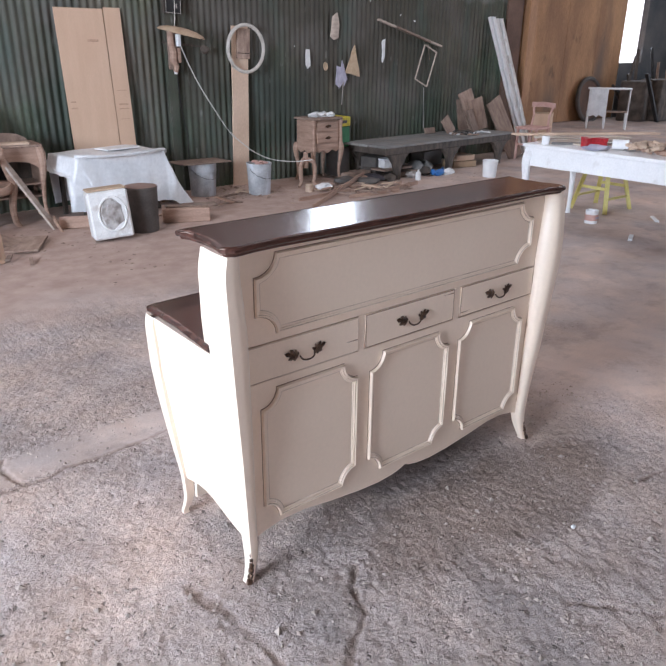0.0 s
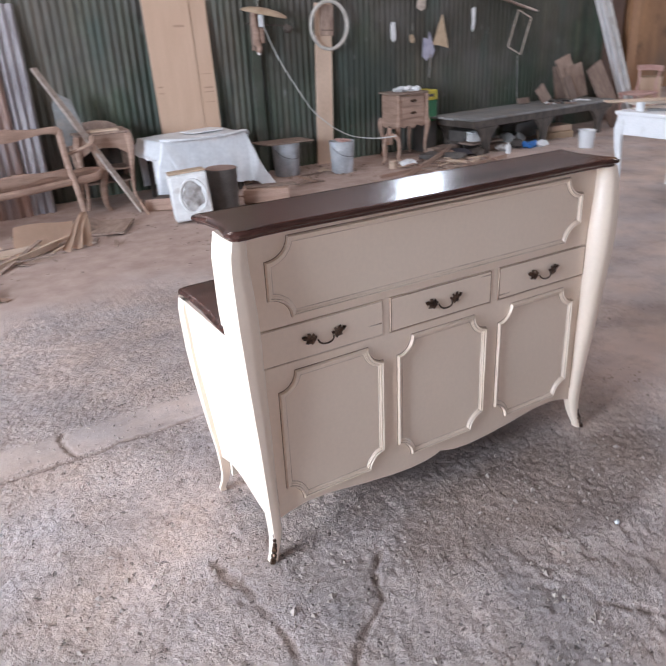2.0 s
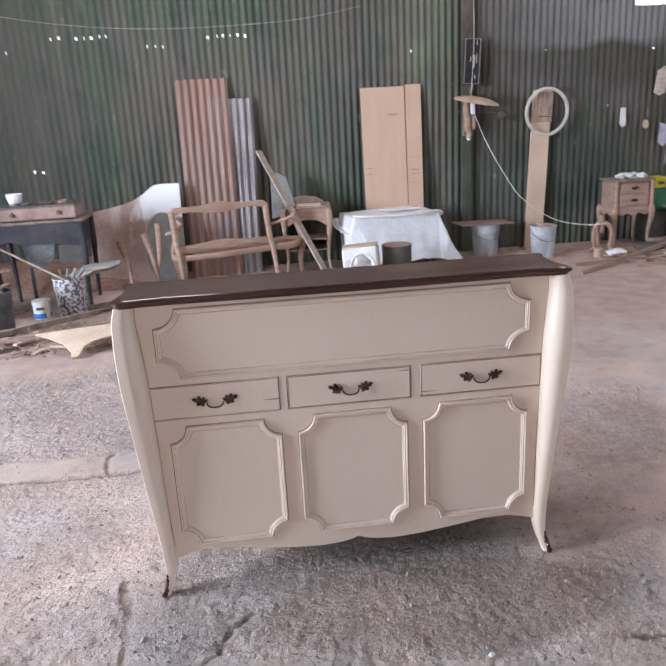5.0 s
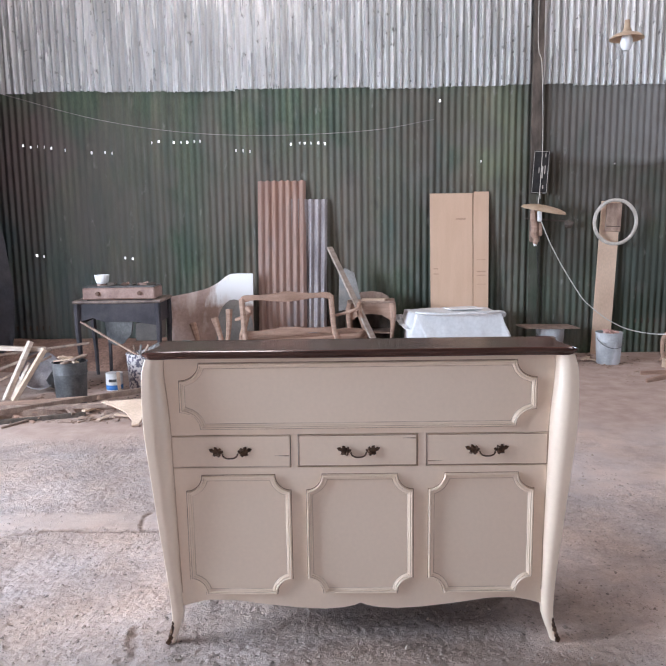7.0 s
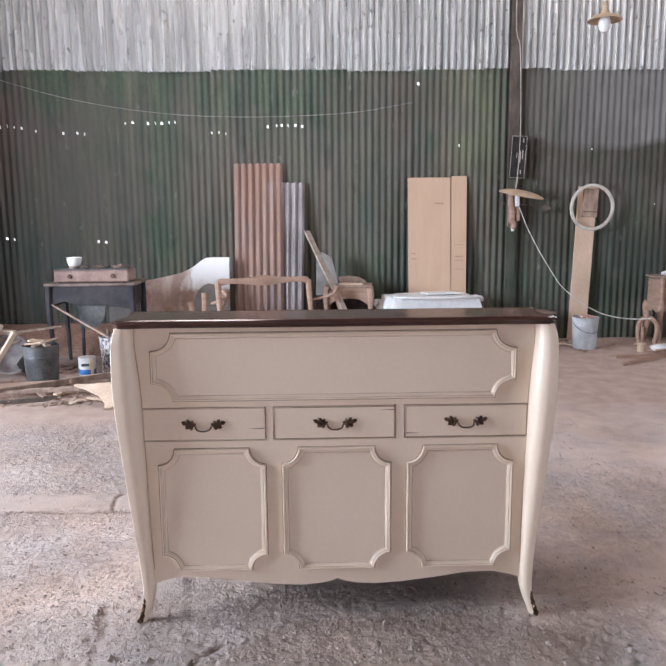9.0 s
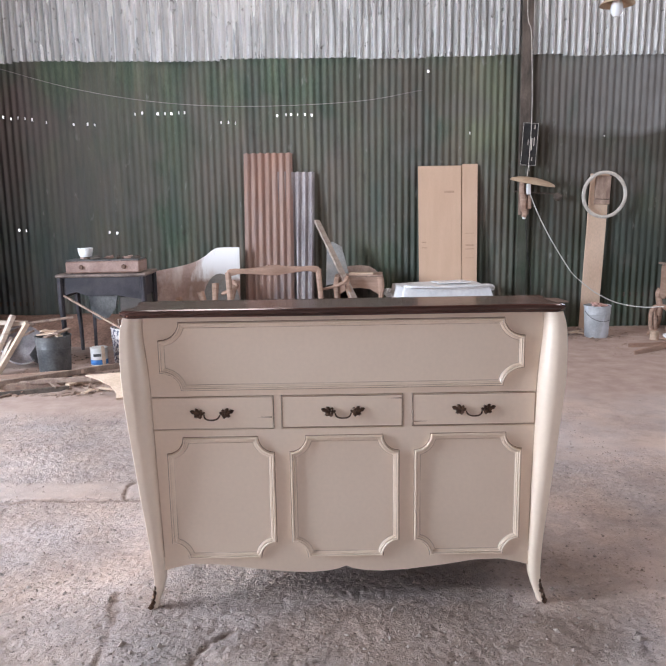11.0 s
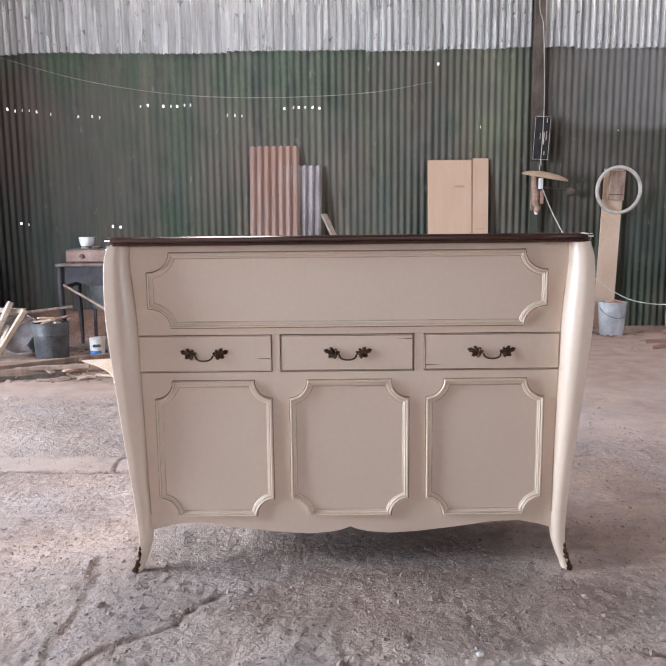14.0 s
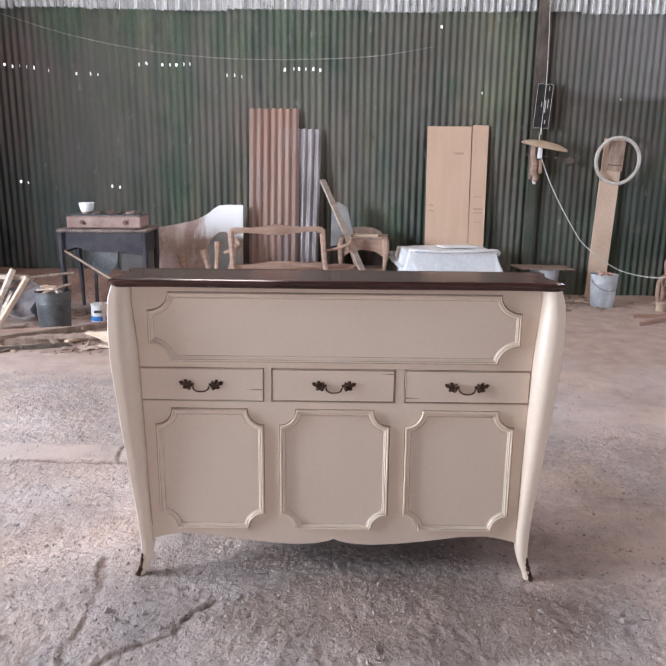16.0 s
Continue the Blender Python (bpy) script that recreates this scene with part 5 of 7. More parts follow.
def bucket(m, r, h, mats, label, rim=0.006, fill=None, bail=True, n=28):
    t = thing("bucket", m, label, "bucket")
    part("body", lathe(((0, 0), (r * 0.86, 0), (r * 0.88, 0.006), (r * 0.97, h * 0.72), (r * 1.0, h * 0.73), (r * 0.985, h * 0.76), (r * 1.0, h - 0.012), (r + rim, h - 0.010), (r + rim, h), (r * 0.965, h), (r * 0.93, h * 0.85), (0, h * 0.84)), n), mats, t)
    if bail:
        pts = [(r * 1.02 * math.cos(u), -0.03 - r * 1.0 * math.sin(u) * 0.35 - r * 0.75 * math.sin(u), h * 0.83 - 0.28 * h * math.sin(u)) for u in np.linspace(0.0, math.pi, 13)]
        part("bail", tube(pts, 0.0028, 5), DARKTIN, t)
    return t


def build_buckets():
    bucket(pose(2.31, 5.47, 0), 0.155, 0.365, BUCKETP, "scuffed grey-blue paint bucket with a board on it")
    solo("bucket_board", box((-0.31, -0.16, 0), (0.31, 0.16, 0.014), 0.002), DUSTWOOD, pose(2.27, 5.44, 0.367, 0, 1.5, 6), "thin flat board lying on a paint bucket", "board")
    bucket(pose(2.86, 5.17, 0), 0.138, 0.345, BUCKETP, "scuffed pale grey paint bucket full of rags")
    bm = bmesh.new()
    rng = random.Random(5)
    for k in range(12):
        u, q = rng.uniform(0, 6.28), rng.uniform(0, 0.09)
        lump(scaled(q * math.cos(u), q * math.sin(u), 0.335 + rng.uniform(0, 0.02), 0.035, 0.022, 0.014, rng.uniform(-20, 20), rng.uniform(-20, 20), rng.uniform(0, 180)), k, bm=bm)
    solo("rags", bm, PINK, pose(2.86, 5.17, 0), "pinkish rags heaped in a bucket", "rags")
    # small white bucket by the low platform
    bucket(pose(5.90, 4.33, 0), 0.098, 0.215, WHITEP, "small white plastic bucket on the concrete floor", bail=False)


build_buckets()


def build_lamp_corner():
    p = thing("tall_plank", pose(2.98, 5.74, 0, -0.9, 2.3, 0), "tall pale plank leaning upright on the wall", "plank")
    part("board", box((-0.108, -0.012, 0), (0.108, 0.012, 1.76), 0.002), PALEPLANK, p)
    part("plate", box((-0.055, -0.034, 1.42), (0.118, -0.012, 1.74), 0.004), DUSTWOOD, p, "dark square board fixed at the top")
    part("groove", box((-0.05, -0.037, 1.475), (0.11, -0.033, 1.483), 0), GAP, p)
    pts = [(0.252 * math.cos(u), 0, 0.262 * math.sin(u)) for u in np.linspace(0, 2 * math.pi, 44, endpoint=False)]
    solo("hoop", tube(pts, 0.021, 8, closed=True, up=(0, 1, 0)), HOOP, pose(3.075, 5.685, 1.525, 0, 0, 0) @ Matrix.Diagonal((0.94, 1, 0.94, 1)), "worn white round hoop hung over a plank", "hoop")
    # carved lamp with a wide flat shade
    t = thing("wall_lamp", pose(2.20, 5.66, 1.64), "wall lamp with wide tan shade on a carved wooden arm", "lamp")
    part("shade", lathe(((0, 0.060), (0.06, 0.058), (0.16, 0.045), (0.235, 0.018), (0.255, -0.005), (0.25, -0.010), (0.16, 0.008), (0, 0.02)), 30, m=pose(0.045, -0.03, 0.03, 8, 10, 0) @ Matrix.Diagonal((1.0, 0.85, 0.9, 1))), STRAW, t)
    part("arm", tube(spline(((-0.045, 0.03, 0.06), (-0.055, 0.02, -0.05), (-0.035, 0.02, -0.16), (-0.045, 0.01, -0.24), (-0.02, 0.0, -0.30), (-0.035, 0, -0.35)), 4), [0.030] * 7 + [0.036] * 7 + [0.026] * 7, 8, power=3), RAWWOOD, t)
    part("back_plate", box((-0.085, 0.035, -0.33), (0.035, 0.062, 0.10), 0.012), DUSTWOOD, t, "rough wooden back plate")
    part("side_block", box((0.005, 0.0, -0.26), (0.050, 0.033, -0.11), 0.010), RAWWOOD, t)
    part("finial", lathe(((0, -0.375), (0.018, -0.37), (0.022, -0.345), (0.02, -0.325), (0, -0.32)), 10, m=pose(-0.03, 0, 0)), FOAM, t)
    part("socket", box((-0.022, -0.065, -0.10), (0.022, -0.015, 0.02), 0.008), WHITEP, t, "white plastic socket")
    part("knob", lump(scaled(0.36, 0.05, -0.13, 0.055, 0.04, 0.045), 3), DARKWOOD, t)
    part("rod", beam((-0.14, 0.06, -0.06), (0.36, 0.06, -0.10), 0.016, 0.016), DARKWOOD, t)
    # black plate with worn white lines, wired to the post
    b = thing("sign_plate", pose(2.205, 5.70, 1.855, 0, 3.0, 0), "small black plate with a white border, wired to the post", "sign")
    part("plate", box((-0.088, -0.004, 0), (0.088, 0.004, 0.47), 0.001), BLACKM, b)
    for lo, hi in (((-0.084, 0.006), (-0.080, 0.464)), ((0.080, 0.006), (0.084, 0.464)), ((-0.080, 0.006), (0.080, 0.010)), ((-0.080, 0.460), (0.080, 0.464))):
        part("border_line", box((lo[0], -0.006, lo[1]), (hi[0], -0.003, hi[1]), 0), HOOP, b)
    for x, z, w, h in ((0.040, 0.400, 0.010, 0.045), (0.015, 0.170, 0.012, 0.130), (0.042, 0.215, 0.010, 0.095), (-0.022, 0.225, 0.006, 0.060), (0.030, 0.055, 0.012, 0.040)):
        part("bar_mark", box((x, -0.006, z), (x + w, -0.003, z + h), 0), HOOP, b)
    part("tie_wire", beam((0.02, -0.004, -0.06), (0.01, -0.004, 0.012), 0.006, 0.006), HOOP, b)
    wire = spline(((2.215, 5.60, 1.54), (2.308, 5.58, 1.314), (2.41, 5.55, 1.107), (2.50, 5.50, 0.935), (2.61, 5.475, 0.757), (2.69, 5.45, 0.645), (2.88, 5.42, 0.483), (3.00, 5.42, 0.410), (3.13, 5.40, 0.347), (3.28, 5.35, 0.310), (3.40, 5.20, 0.308), (3.52, 5.04, 0.335)), 6)
    solo("cable", tube(wire, 0.0052, 6), CABLE, Matrix(), "slack white electric cable from lamp to stand", "cable")
    up = spline(((2.19, 5.665, 1.72), (2.21, 5.67, 1.94), (2.225, 5.67, 2.37), (2.215, 5.68, 2.87), (2.195, 5.69, 3.28), (2.15, 5.70, 3.6), (2.17, 5.70, 5.35)), 5)
    solo("cable", tube(up, 0.0042, 5), HOOP, Matrix(), "thin cable running up the dark post", "cable")
    dn = spline(((2.19, 5.68, 1.30), (2.23, 5.70, 0.9), (2.28, 5.70, 0.6), (2.26, 5.70, 0.02)), 5)
    solo("cable", tube(dn, 0.005, 5), BLACKM, Matrix(), "thin dark cable hanging down the post", "cable")
    lw = spline(((-4.3, 5.45, 3.16), (-3.57, 5.47, 2.95), (-2.7, 5.49, 2.71), (-1.77, 5.5, 2.56), (-0.8, 5.5, 2.51), (0.30, 5.52, 2.55), (1.0, 5.55, 2.66)), 6)
    solo("cable", tube(lw, 0.0030, 5), ZINC, Matrix(), "thin grey cable slung along the green wall", "cable")
    # hanging lamp
    h = thing("pendant_lamp", pose(2.33, 3.70, 3.0), "hanging lamp with a tan enamel shade and white bulb", "lamp")
    part("shade", lathe(((0.03, 0.075), (0.04, 0.055), (0.065, 0.045), (0.10, 0.035), (0.135, 0.008), (0.138, 0.0), (0.13, 0.004), (0.09, 0.028), (0.03, 0.04)), 28), STRAW, h)
    part("socket", lathe(((0, 0.15), (0.02, 0.148), (0.024, 0.09), (0.034, 0.075), (0.034, 0.03), (0, 0.03)), 16), STRAW, h)
    part("bulb", lathe(((0, -0.095), (0.025, -0.09), (0.044, -0.065), (0.05, -0.035), (0.046, 0.0), (0.034, 0.03), (0, 0.03)), 20), BULB, h, "white milky bulb")
    part("cord", tube(((0, 0, 0.14), (0.004, 0, 0.9), (0, 0, 2.39)), 0.006, 6), HOOP, h)


build_lamp_corner()


# ---- right of the lamp: chest, platform, white table -------------------
def build_chest():
    t = thing("bedside_chest", pose(3.98, 5.50, 0) @ Matrix.Diagonal((0.96, 0.96, 0.965, 1)), "raw carved wooden chest with two drawers on curved legs", "chest of drawers")
    part("top", prism([tuple(p) for p in spline(((-0.25, 0.2), (-0.255, -0.14), (-0.2, -0.205), (0, -0.225), (0.2, -0.205), (0.255, -0.14), (0.25, 0.2)), 3)], 0.765, 0.787, "z", 0.005), DUSTWOOD, t)
    part("body", box((-0.225, -0.17, 0.40), (0.225, 0.19, 0.765), 0.02), RAWWOOD, t)
    for z in (0.485, 0.625):
        d = part("drawer", box((-0.17, -0.188, z), (0.17, -0.165, z + 0.118), 0.006), RAWWOOD, t)
        part("pull", lump(scaled(0, -0.195, z + 0.062, 0.045, 0.012, 0.018), z * 10), BRONZE, d)
    part("front_apron", prism([(-0.21, 0.47), (-0.20, 0.40), (-0.14, 0.37), (-0.07, 0.40), (0, 0.355), (0.07, 0.40), (0.14, 0.37), (0.20, 0.40), (0.21, 0.47)], -0.182, -0.16, "y"), RAWWOOD, t)
    for s in (-1, 1):
        part("side_apron", prism([(-0.15, 0.47), (-0.14, 0.39), (-0.07, 0.36), (0, 0.395), (0.08, 0.36), (0.15, 0.39), (0.16, 0.47)], s * 0.232, s * 0.212, "x"), RAWWOOD, t)
        for y in (-0.165, 0.175):
            part("leg", cabriole_leg(s * 0.215, y, 0.47, (s * 0.8, -0.6 if y < 0 else 0.6), 0.028), RAWWOOD, t)
        for y in (-0.172,):
            part("corner_carving", tube([(s * 0.222, y, z) for z in (0.46, 0.55, 0.65, 0.76)], (0.03, 0.022, 0.02, 0.028), 8), RAWWOOD, t)
    bm = bmesh.new()
    for k, (x, y, sx) in enumerate(((-0.05, 0.0, 0.09), (0.05, 0.03, 0.08), (0.1, -0.04, 0.06), (-0.12, 0.02, 0.08))):
        lump(scaled(x, y, 0.025, sx, 0.06, 0.03, 0, 10, 30 * k), k + 2, rough=0.7, bm=bm)
    solo("crumpled_plastic", bm, PAPER, pose(4.02, 5.49, 0.760), "crumpled white plastic bag on the chest", "plastic bag")
    # tripod base before it
    t = thing("tripod_base", pose(3.555, 5.22, 0) @ Matrix.Diagonal((0.95, 0.95, 0.98, 1)), "raw wooden pedestal base with three curved legs", "pedestal")
    part("column", tube(((0, 0, 0.22), (0, 0, 0.30), (0, 0, 0.36), (0, 0, 0.41)), (0.035, 0.045, 0.03, 0.024), 10), RAWWOOD, t)
    for k in range(3):
        u = radians(200 + 120 * k)
        pts = spline([(q * math.cos(u), q * math.sin(u), z) for q, z in ((0.0, 0.31), (0.06, 0.315), (0.115, 0.25), (0.115, 0.12), (0.10, 0.06), (0.15, 0.016))], 4)
        part("leg", tube(pts, [0.028 - 0.010 * i / len(pts) for i in range(len(pts))], 8), RAWWOOD, t)
    for k in range(2):
        c = thing("plastic_crate", pose(4.39, 5.62, 0.372 * k, 0, 0, 2 * k), "green plastic crate with a yellow rim, upper of a stack" if k else "dark plastic crate under a green one", "crate")
        part("body", box((-0.10, -0.12, 0), (0.10, 0.12, 0.25 if k else 0.37), 0.01), GREENPL if k else DARKBIN, c)
        if k:
            part("rim_panel", box((-0.104, -0.124, 0.251), (0.104, 0.124, 0.37), 0.008), YELLOWPL, c, "yellow upper panel")
            part("grip", box((-0.04, -0.127, 0.29), (0.04, -0.1245, 0.325), 0), DARKBIN, c)


build_chest()


def build_platform():
    t = thing("low_platform", pose(5.80, 5.294, 0, 0, 0, 3.5), "low dark weathered wooden platform bed with bracket legs", "platform bed")
    for k in range(5):
        y = -0.36 + 0.145 * k
        part("board", box((-1.31 - 0.022 * k + 0.02 * (k % 2), y, 0.400), (1.44 - 0.015 * (k % 3), y + 0.139, 0.425), 0.003), GREYTOP, t)
    part("frame_rail", box((-1.28, -0.345, 0.315), (1.42, -0.315, 0.399), 0.004), DARKWOOD, t)
    part("frame_rail", box((-1.36, 0.32, 0.315), (1.42, 0.35, 0.399), 0.004), DARKWOOD, t)
    for x in (-1.28, 1.385):
        part("end_rail", box((x, -0.314, 0.315), (x + 0.03, 0.319, 0.399), 0.004), DARKWOOD, t)
    shape = [(-0.20, 0.315), (-0.135, 0.27), (-0.07, 0.19), (-0.045, 0.10), (-0.042, 0.0), (0.042, 0.0), (0.045, 0.10), (0.07, 0.19), (0.135, 0.27), (0.20, 0.315)]
    for x in (-1.06, 0.0, 1.14):
        for y in (-0.36, 0.295):
            part("bracket_leg", prism([(x + u, z) for u, z in shape], y, y + 0.06, "y", 0.006), DARKWOOD, t)
    part("lower_shelf", box((-1.25, -0.295, 0.11), (-0.72, -0.06, 0.132), 0.003), DUSTWOOD, t)
    part("shelf_cleat", box((-1.13, -0.295, 0.085), (-1.07, 0.29, 0.109), 0.003), DARKWOOD, t)
    # boards propped at its end
    for k, (x, w, h, lean, tw, y, m) in enumerate(((6.86, 0.30, 0.44, -9, -3, 5.58, DUSTWOOD), (7.06, 0.30, 0.45, -14, -9, 5.47, DUSTWOOD), (7.06, 0.28, 0.60, -8, -24, 5.55, DUSTWOOD), (6.38, 0.17, 0.24, -16, -30, 5.44, DUSTWOOD), (6.04, 0.26, 0.08, -22, 2, 5.54, DUSTWOOD), (6.86, 0.18, 0.32, -20, -10, 5.40, DUSTWOOD))):
        b = box((-w / 2, -0.011, 0), (w / 2, 0.011, h), 0.003)
        for v in b.verts:
            if v.co.z > h / 2:
                v.co.z += 0.06 * w * math.sin(k * 2.3) * (1 if v.co.x > 0 else -1)
        solo("board_offcut", b, m, pose(x, y, 0.433, lean, tw, 5 * k - 10), "dusty brown board offcut propped on the low platform", "board", "propped board offcuts")
    rng = random.Random(3)
    for k in range(9):
        x, y = rng.uniform(6.2, 6.95), rng.uniform(5.06, 5.32)
        bm = box((-0.07, -0.014, 0), (0.045, 0.014, 0.018), 0.005)
        lump(scaled(0.065, 0, 0.014, 0.03, 0.028, 0.016), k, rough=0.3, bm=bm)
        solo("tool", bm, (BLACKM, PAPER, DUSTWOOD)[k % 3], pose(x, y, 0.427, 0, 0, rng.uniform(0, 180)), "small hand tool lying on the low platform", "tool", "tools on the platform")
    # under and before it
    c = thing("white_tin", pose(4.73, 5.06, 0.134, 0, 0, -4), "square white tin box on the lower shelf", "tin")
    part("body", box((-0.085, -0.06, 0), (0.085, 0.06, 0.095), 0.008), FOAM, c)
    part("lid", box((-0.088, -0.063, 0.096), (0.088, 0.063, 0.115), 0.005), WHITEP, c)
    for k, (x, y, sx, sy, h, m, lab) in enumerate(((6.28, 5.17, 0.20, 0.13, 0.085, CARDBACK, "flat cardboard box under the platform"), (6.30, 5.19, 0.18, 0.12, 0.075, CARDBOARD, "flat cardboard box stacked on another"), (5.10, 5.08, 0.2, 0.1, 0.07, DUSTWOOD, "dusty wooden offcut under the platform"), (4.36, 5.22, 0.22, 0.06, 0.10, DUSTWOOD, "dusty wooden offcut beside the platform"), (5.02, 5.42, 0.35, 0.12, 0.24, DARKBIN, "dark box in the shadow under the platform"), (5.95, 5.50, 0.30, 0.10, 0.22, DARKBIN, "dark box in the shadow under the platform"))):
        solo("floor_box", box((-sx, -sy, 0), (sx, sy, h), 0.008), m, pose(x, y, 0.087 if k == 1 else 0.0, 0, 0, 6 * k - 12), lab, "box")
    for k, (x, y, sx, sz, m) in enumerate(((5.30, 5.10, 0.13, 0.09, GREYTOP), (5.52, 5.12, 0.12, 0.08, GREYTOP), (5.38, 5.00, 0.22, 0.05, DARKBIN), (5.06, 4.90, 0.08, 0.045, PLASTIC), (4.45, 4.98, 0.16, 0.05, BLACKT), (4.24, 4.90, 0.17, 0.045, DARKBIN), (4.60, 4.86, 0.09, 0.05, DARKWOOD), (4.02, 5.05, 0.14, 0.05, DARKBIN), (4.32, 5.10, 0.10, 0.04, RAWWOOD))):
        solo("cloth_wad", lump(scaled(0, 0, sz * 0.9, sx, 0.10, sz, 0, 0, 25 * k), k + 2, rough=0.45), m, pose(x, y, 0), "dusty crumpled cloth wad among scrap by the platform", "cloth wad", "wads by the platform")
    bm = bmesh.new()
    for k, (x, y, s) in enumerate(((0, 0, 0.085), (0.10, 0.03, 0.06), (-0.07, 0.04, 0.05))):
        lump(scaled(x, y, 0.04, s, s * 0.6, 0.045, 0, 0, 40 * k), k, rough=0.6, bm=bm)
    solo("plastic_wrap", bm, BLUEPL, pose(5.43, 4.79, 0), "crumpled blue plastic wrapping on the floor", "wrapping")
    solo("plastic_wrap", lump(scaled(0, 0, 0.04, 0.09, 0.06, 0.045), 9, rough=0.6), PAPER, pose(5.60, 4.77, 0), "crumpled white plastic wrapping on the floor", "wrapping")
    solo("plastic_wrap", lump(scaled(0, 0, 0.04, 0.12, 0.07, 0.04), 12, rough=0.6), PAPER, pose(3.57, 4.90, 0), "crumpled white paper wad on the floor", "wrapping")
    solo("paint_tin", lathe(((0, 0), (0.045, 0), (0.045, 0.085), (0.048, 0.09), (0.043, 0.092), (0, 0.088)), 18), PALEWOOD, pose(3.38, 4.92, 0), "small tan paint tin by the pedestal", "tin")
    solo("plastic_bottle", lathe(((0, 0), (0.032, 0), (0.035, 0.01), (0.034, 0.09), (0.012, 0.115), (0.012, 0.13), (0, 0.13)), 14), PAPER, pose(4.96, 4.71, 0), "small white plastic bottle standing on the floor", "bottle")


build_platform()


def build_metal_strips():
    for k, (a, b) in enumerate((((8.13, 5.44, 0.0), (7.36, 5.70, 1.99)), ((8.30, 5.46, 0.0), (7.54, 5.70, 1.97)))):
        b1 = beam(a, b, 0.125, 0.012, 0.001, 8)
        for s in (-1, 1):
            beam(Vector(a) + Vector((s * 0.056, -0.018, 0)), Vector(b) + Vector((s * 0.056, -0.018, 0)), 0.014, 0.045, 0.001, 8, bm=b1)
        solo("metal_channel", b1, FOAM if k else WHITEP, Matrix(), "long pale metal channel leaning in the corner", "metal channel", "metal channels")
    solo("dark_board", box((-0.15, -0.012, 0), (0.15, 0.012, 0.98), 0.003), DUSTWOOD, pose(7.64, 5.20, 0, -12, -27, 0), "dusty dark board leaning by the metal channels", "board")


build_metal_strips()


def build_pink_chair():
    t = thing("chair", pose(7.75, 5.03, 0, 0, 0, -84) @ Matrix.Diagonal((0.95, 1.12, 1.10, 1)), "small pink-primed wooden chair with a curved back rail", "chair")
    part("seat", box((-0.19, -0.19, 0.40), (0.19, 0.19, 0.43), 0.008), PINK, t)
    for x in (-0.16, 0.16):
        part("leg", beam((x, -0.16, 0), (x, -0.15, 0.40), 0.032, 0.032), PINK, t)
        part("leg", beam((x, 0.19, 0), (x, 0.16, 0.40), 0.032, 0.032), PINK, t)
        part("back_post", tube(spline(((x * 0.95, 0.17, 0.42), (x * 0.85, 0.19, 0.55), (x * 1.0, 0.215, 0.65), (x * 1.05, 0.235, 0.735)), 4), 0.016, 8), PINK, t)
    part("back_rail", prism([(-0.205, 0.67), (-0.2, 0.735), (0, 0.745), (0.2, 0.735), (0.205, 0.67), (0, 0.68)], 0.205, 0.232, "y", 0.004), PINK, t)
    for y in (-0.16, 0.16):
        part("stretcher", beam((-0.16, y, 0.2), (0.16, y, 0.2), 0.02, 0.02), PINK, t)


build_pink_chair()
c = thing("cardboard_box", pose(8.62, 5.46, 0, 0, 0, 30), "plain brown cardboard box on the floor behind a chair", "box")
part("body", box((-0.16, -0.14, 0), (0.16, 0.14, 0.60), 0.006), CARDBOARD, c)
part("flap", box((-0.16, -0.138, 0.601), (-0.005, 0.138, 0.606), 0.001), CARDBACK, c)
part("flap", box((0.0, -0.138, 0.601), (0.16, 0.138, 0.606), 0.001), CARDBACK, c)
solo("wall_board", box((7.84, 5.765, 0), (8.22, 5.80, 4.8), 0.004), BROWNPANEL, Matrix(), "tall dark brown board standing against the wall end", "board")


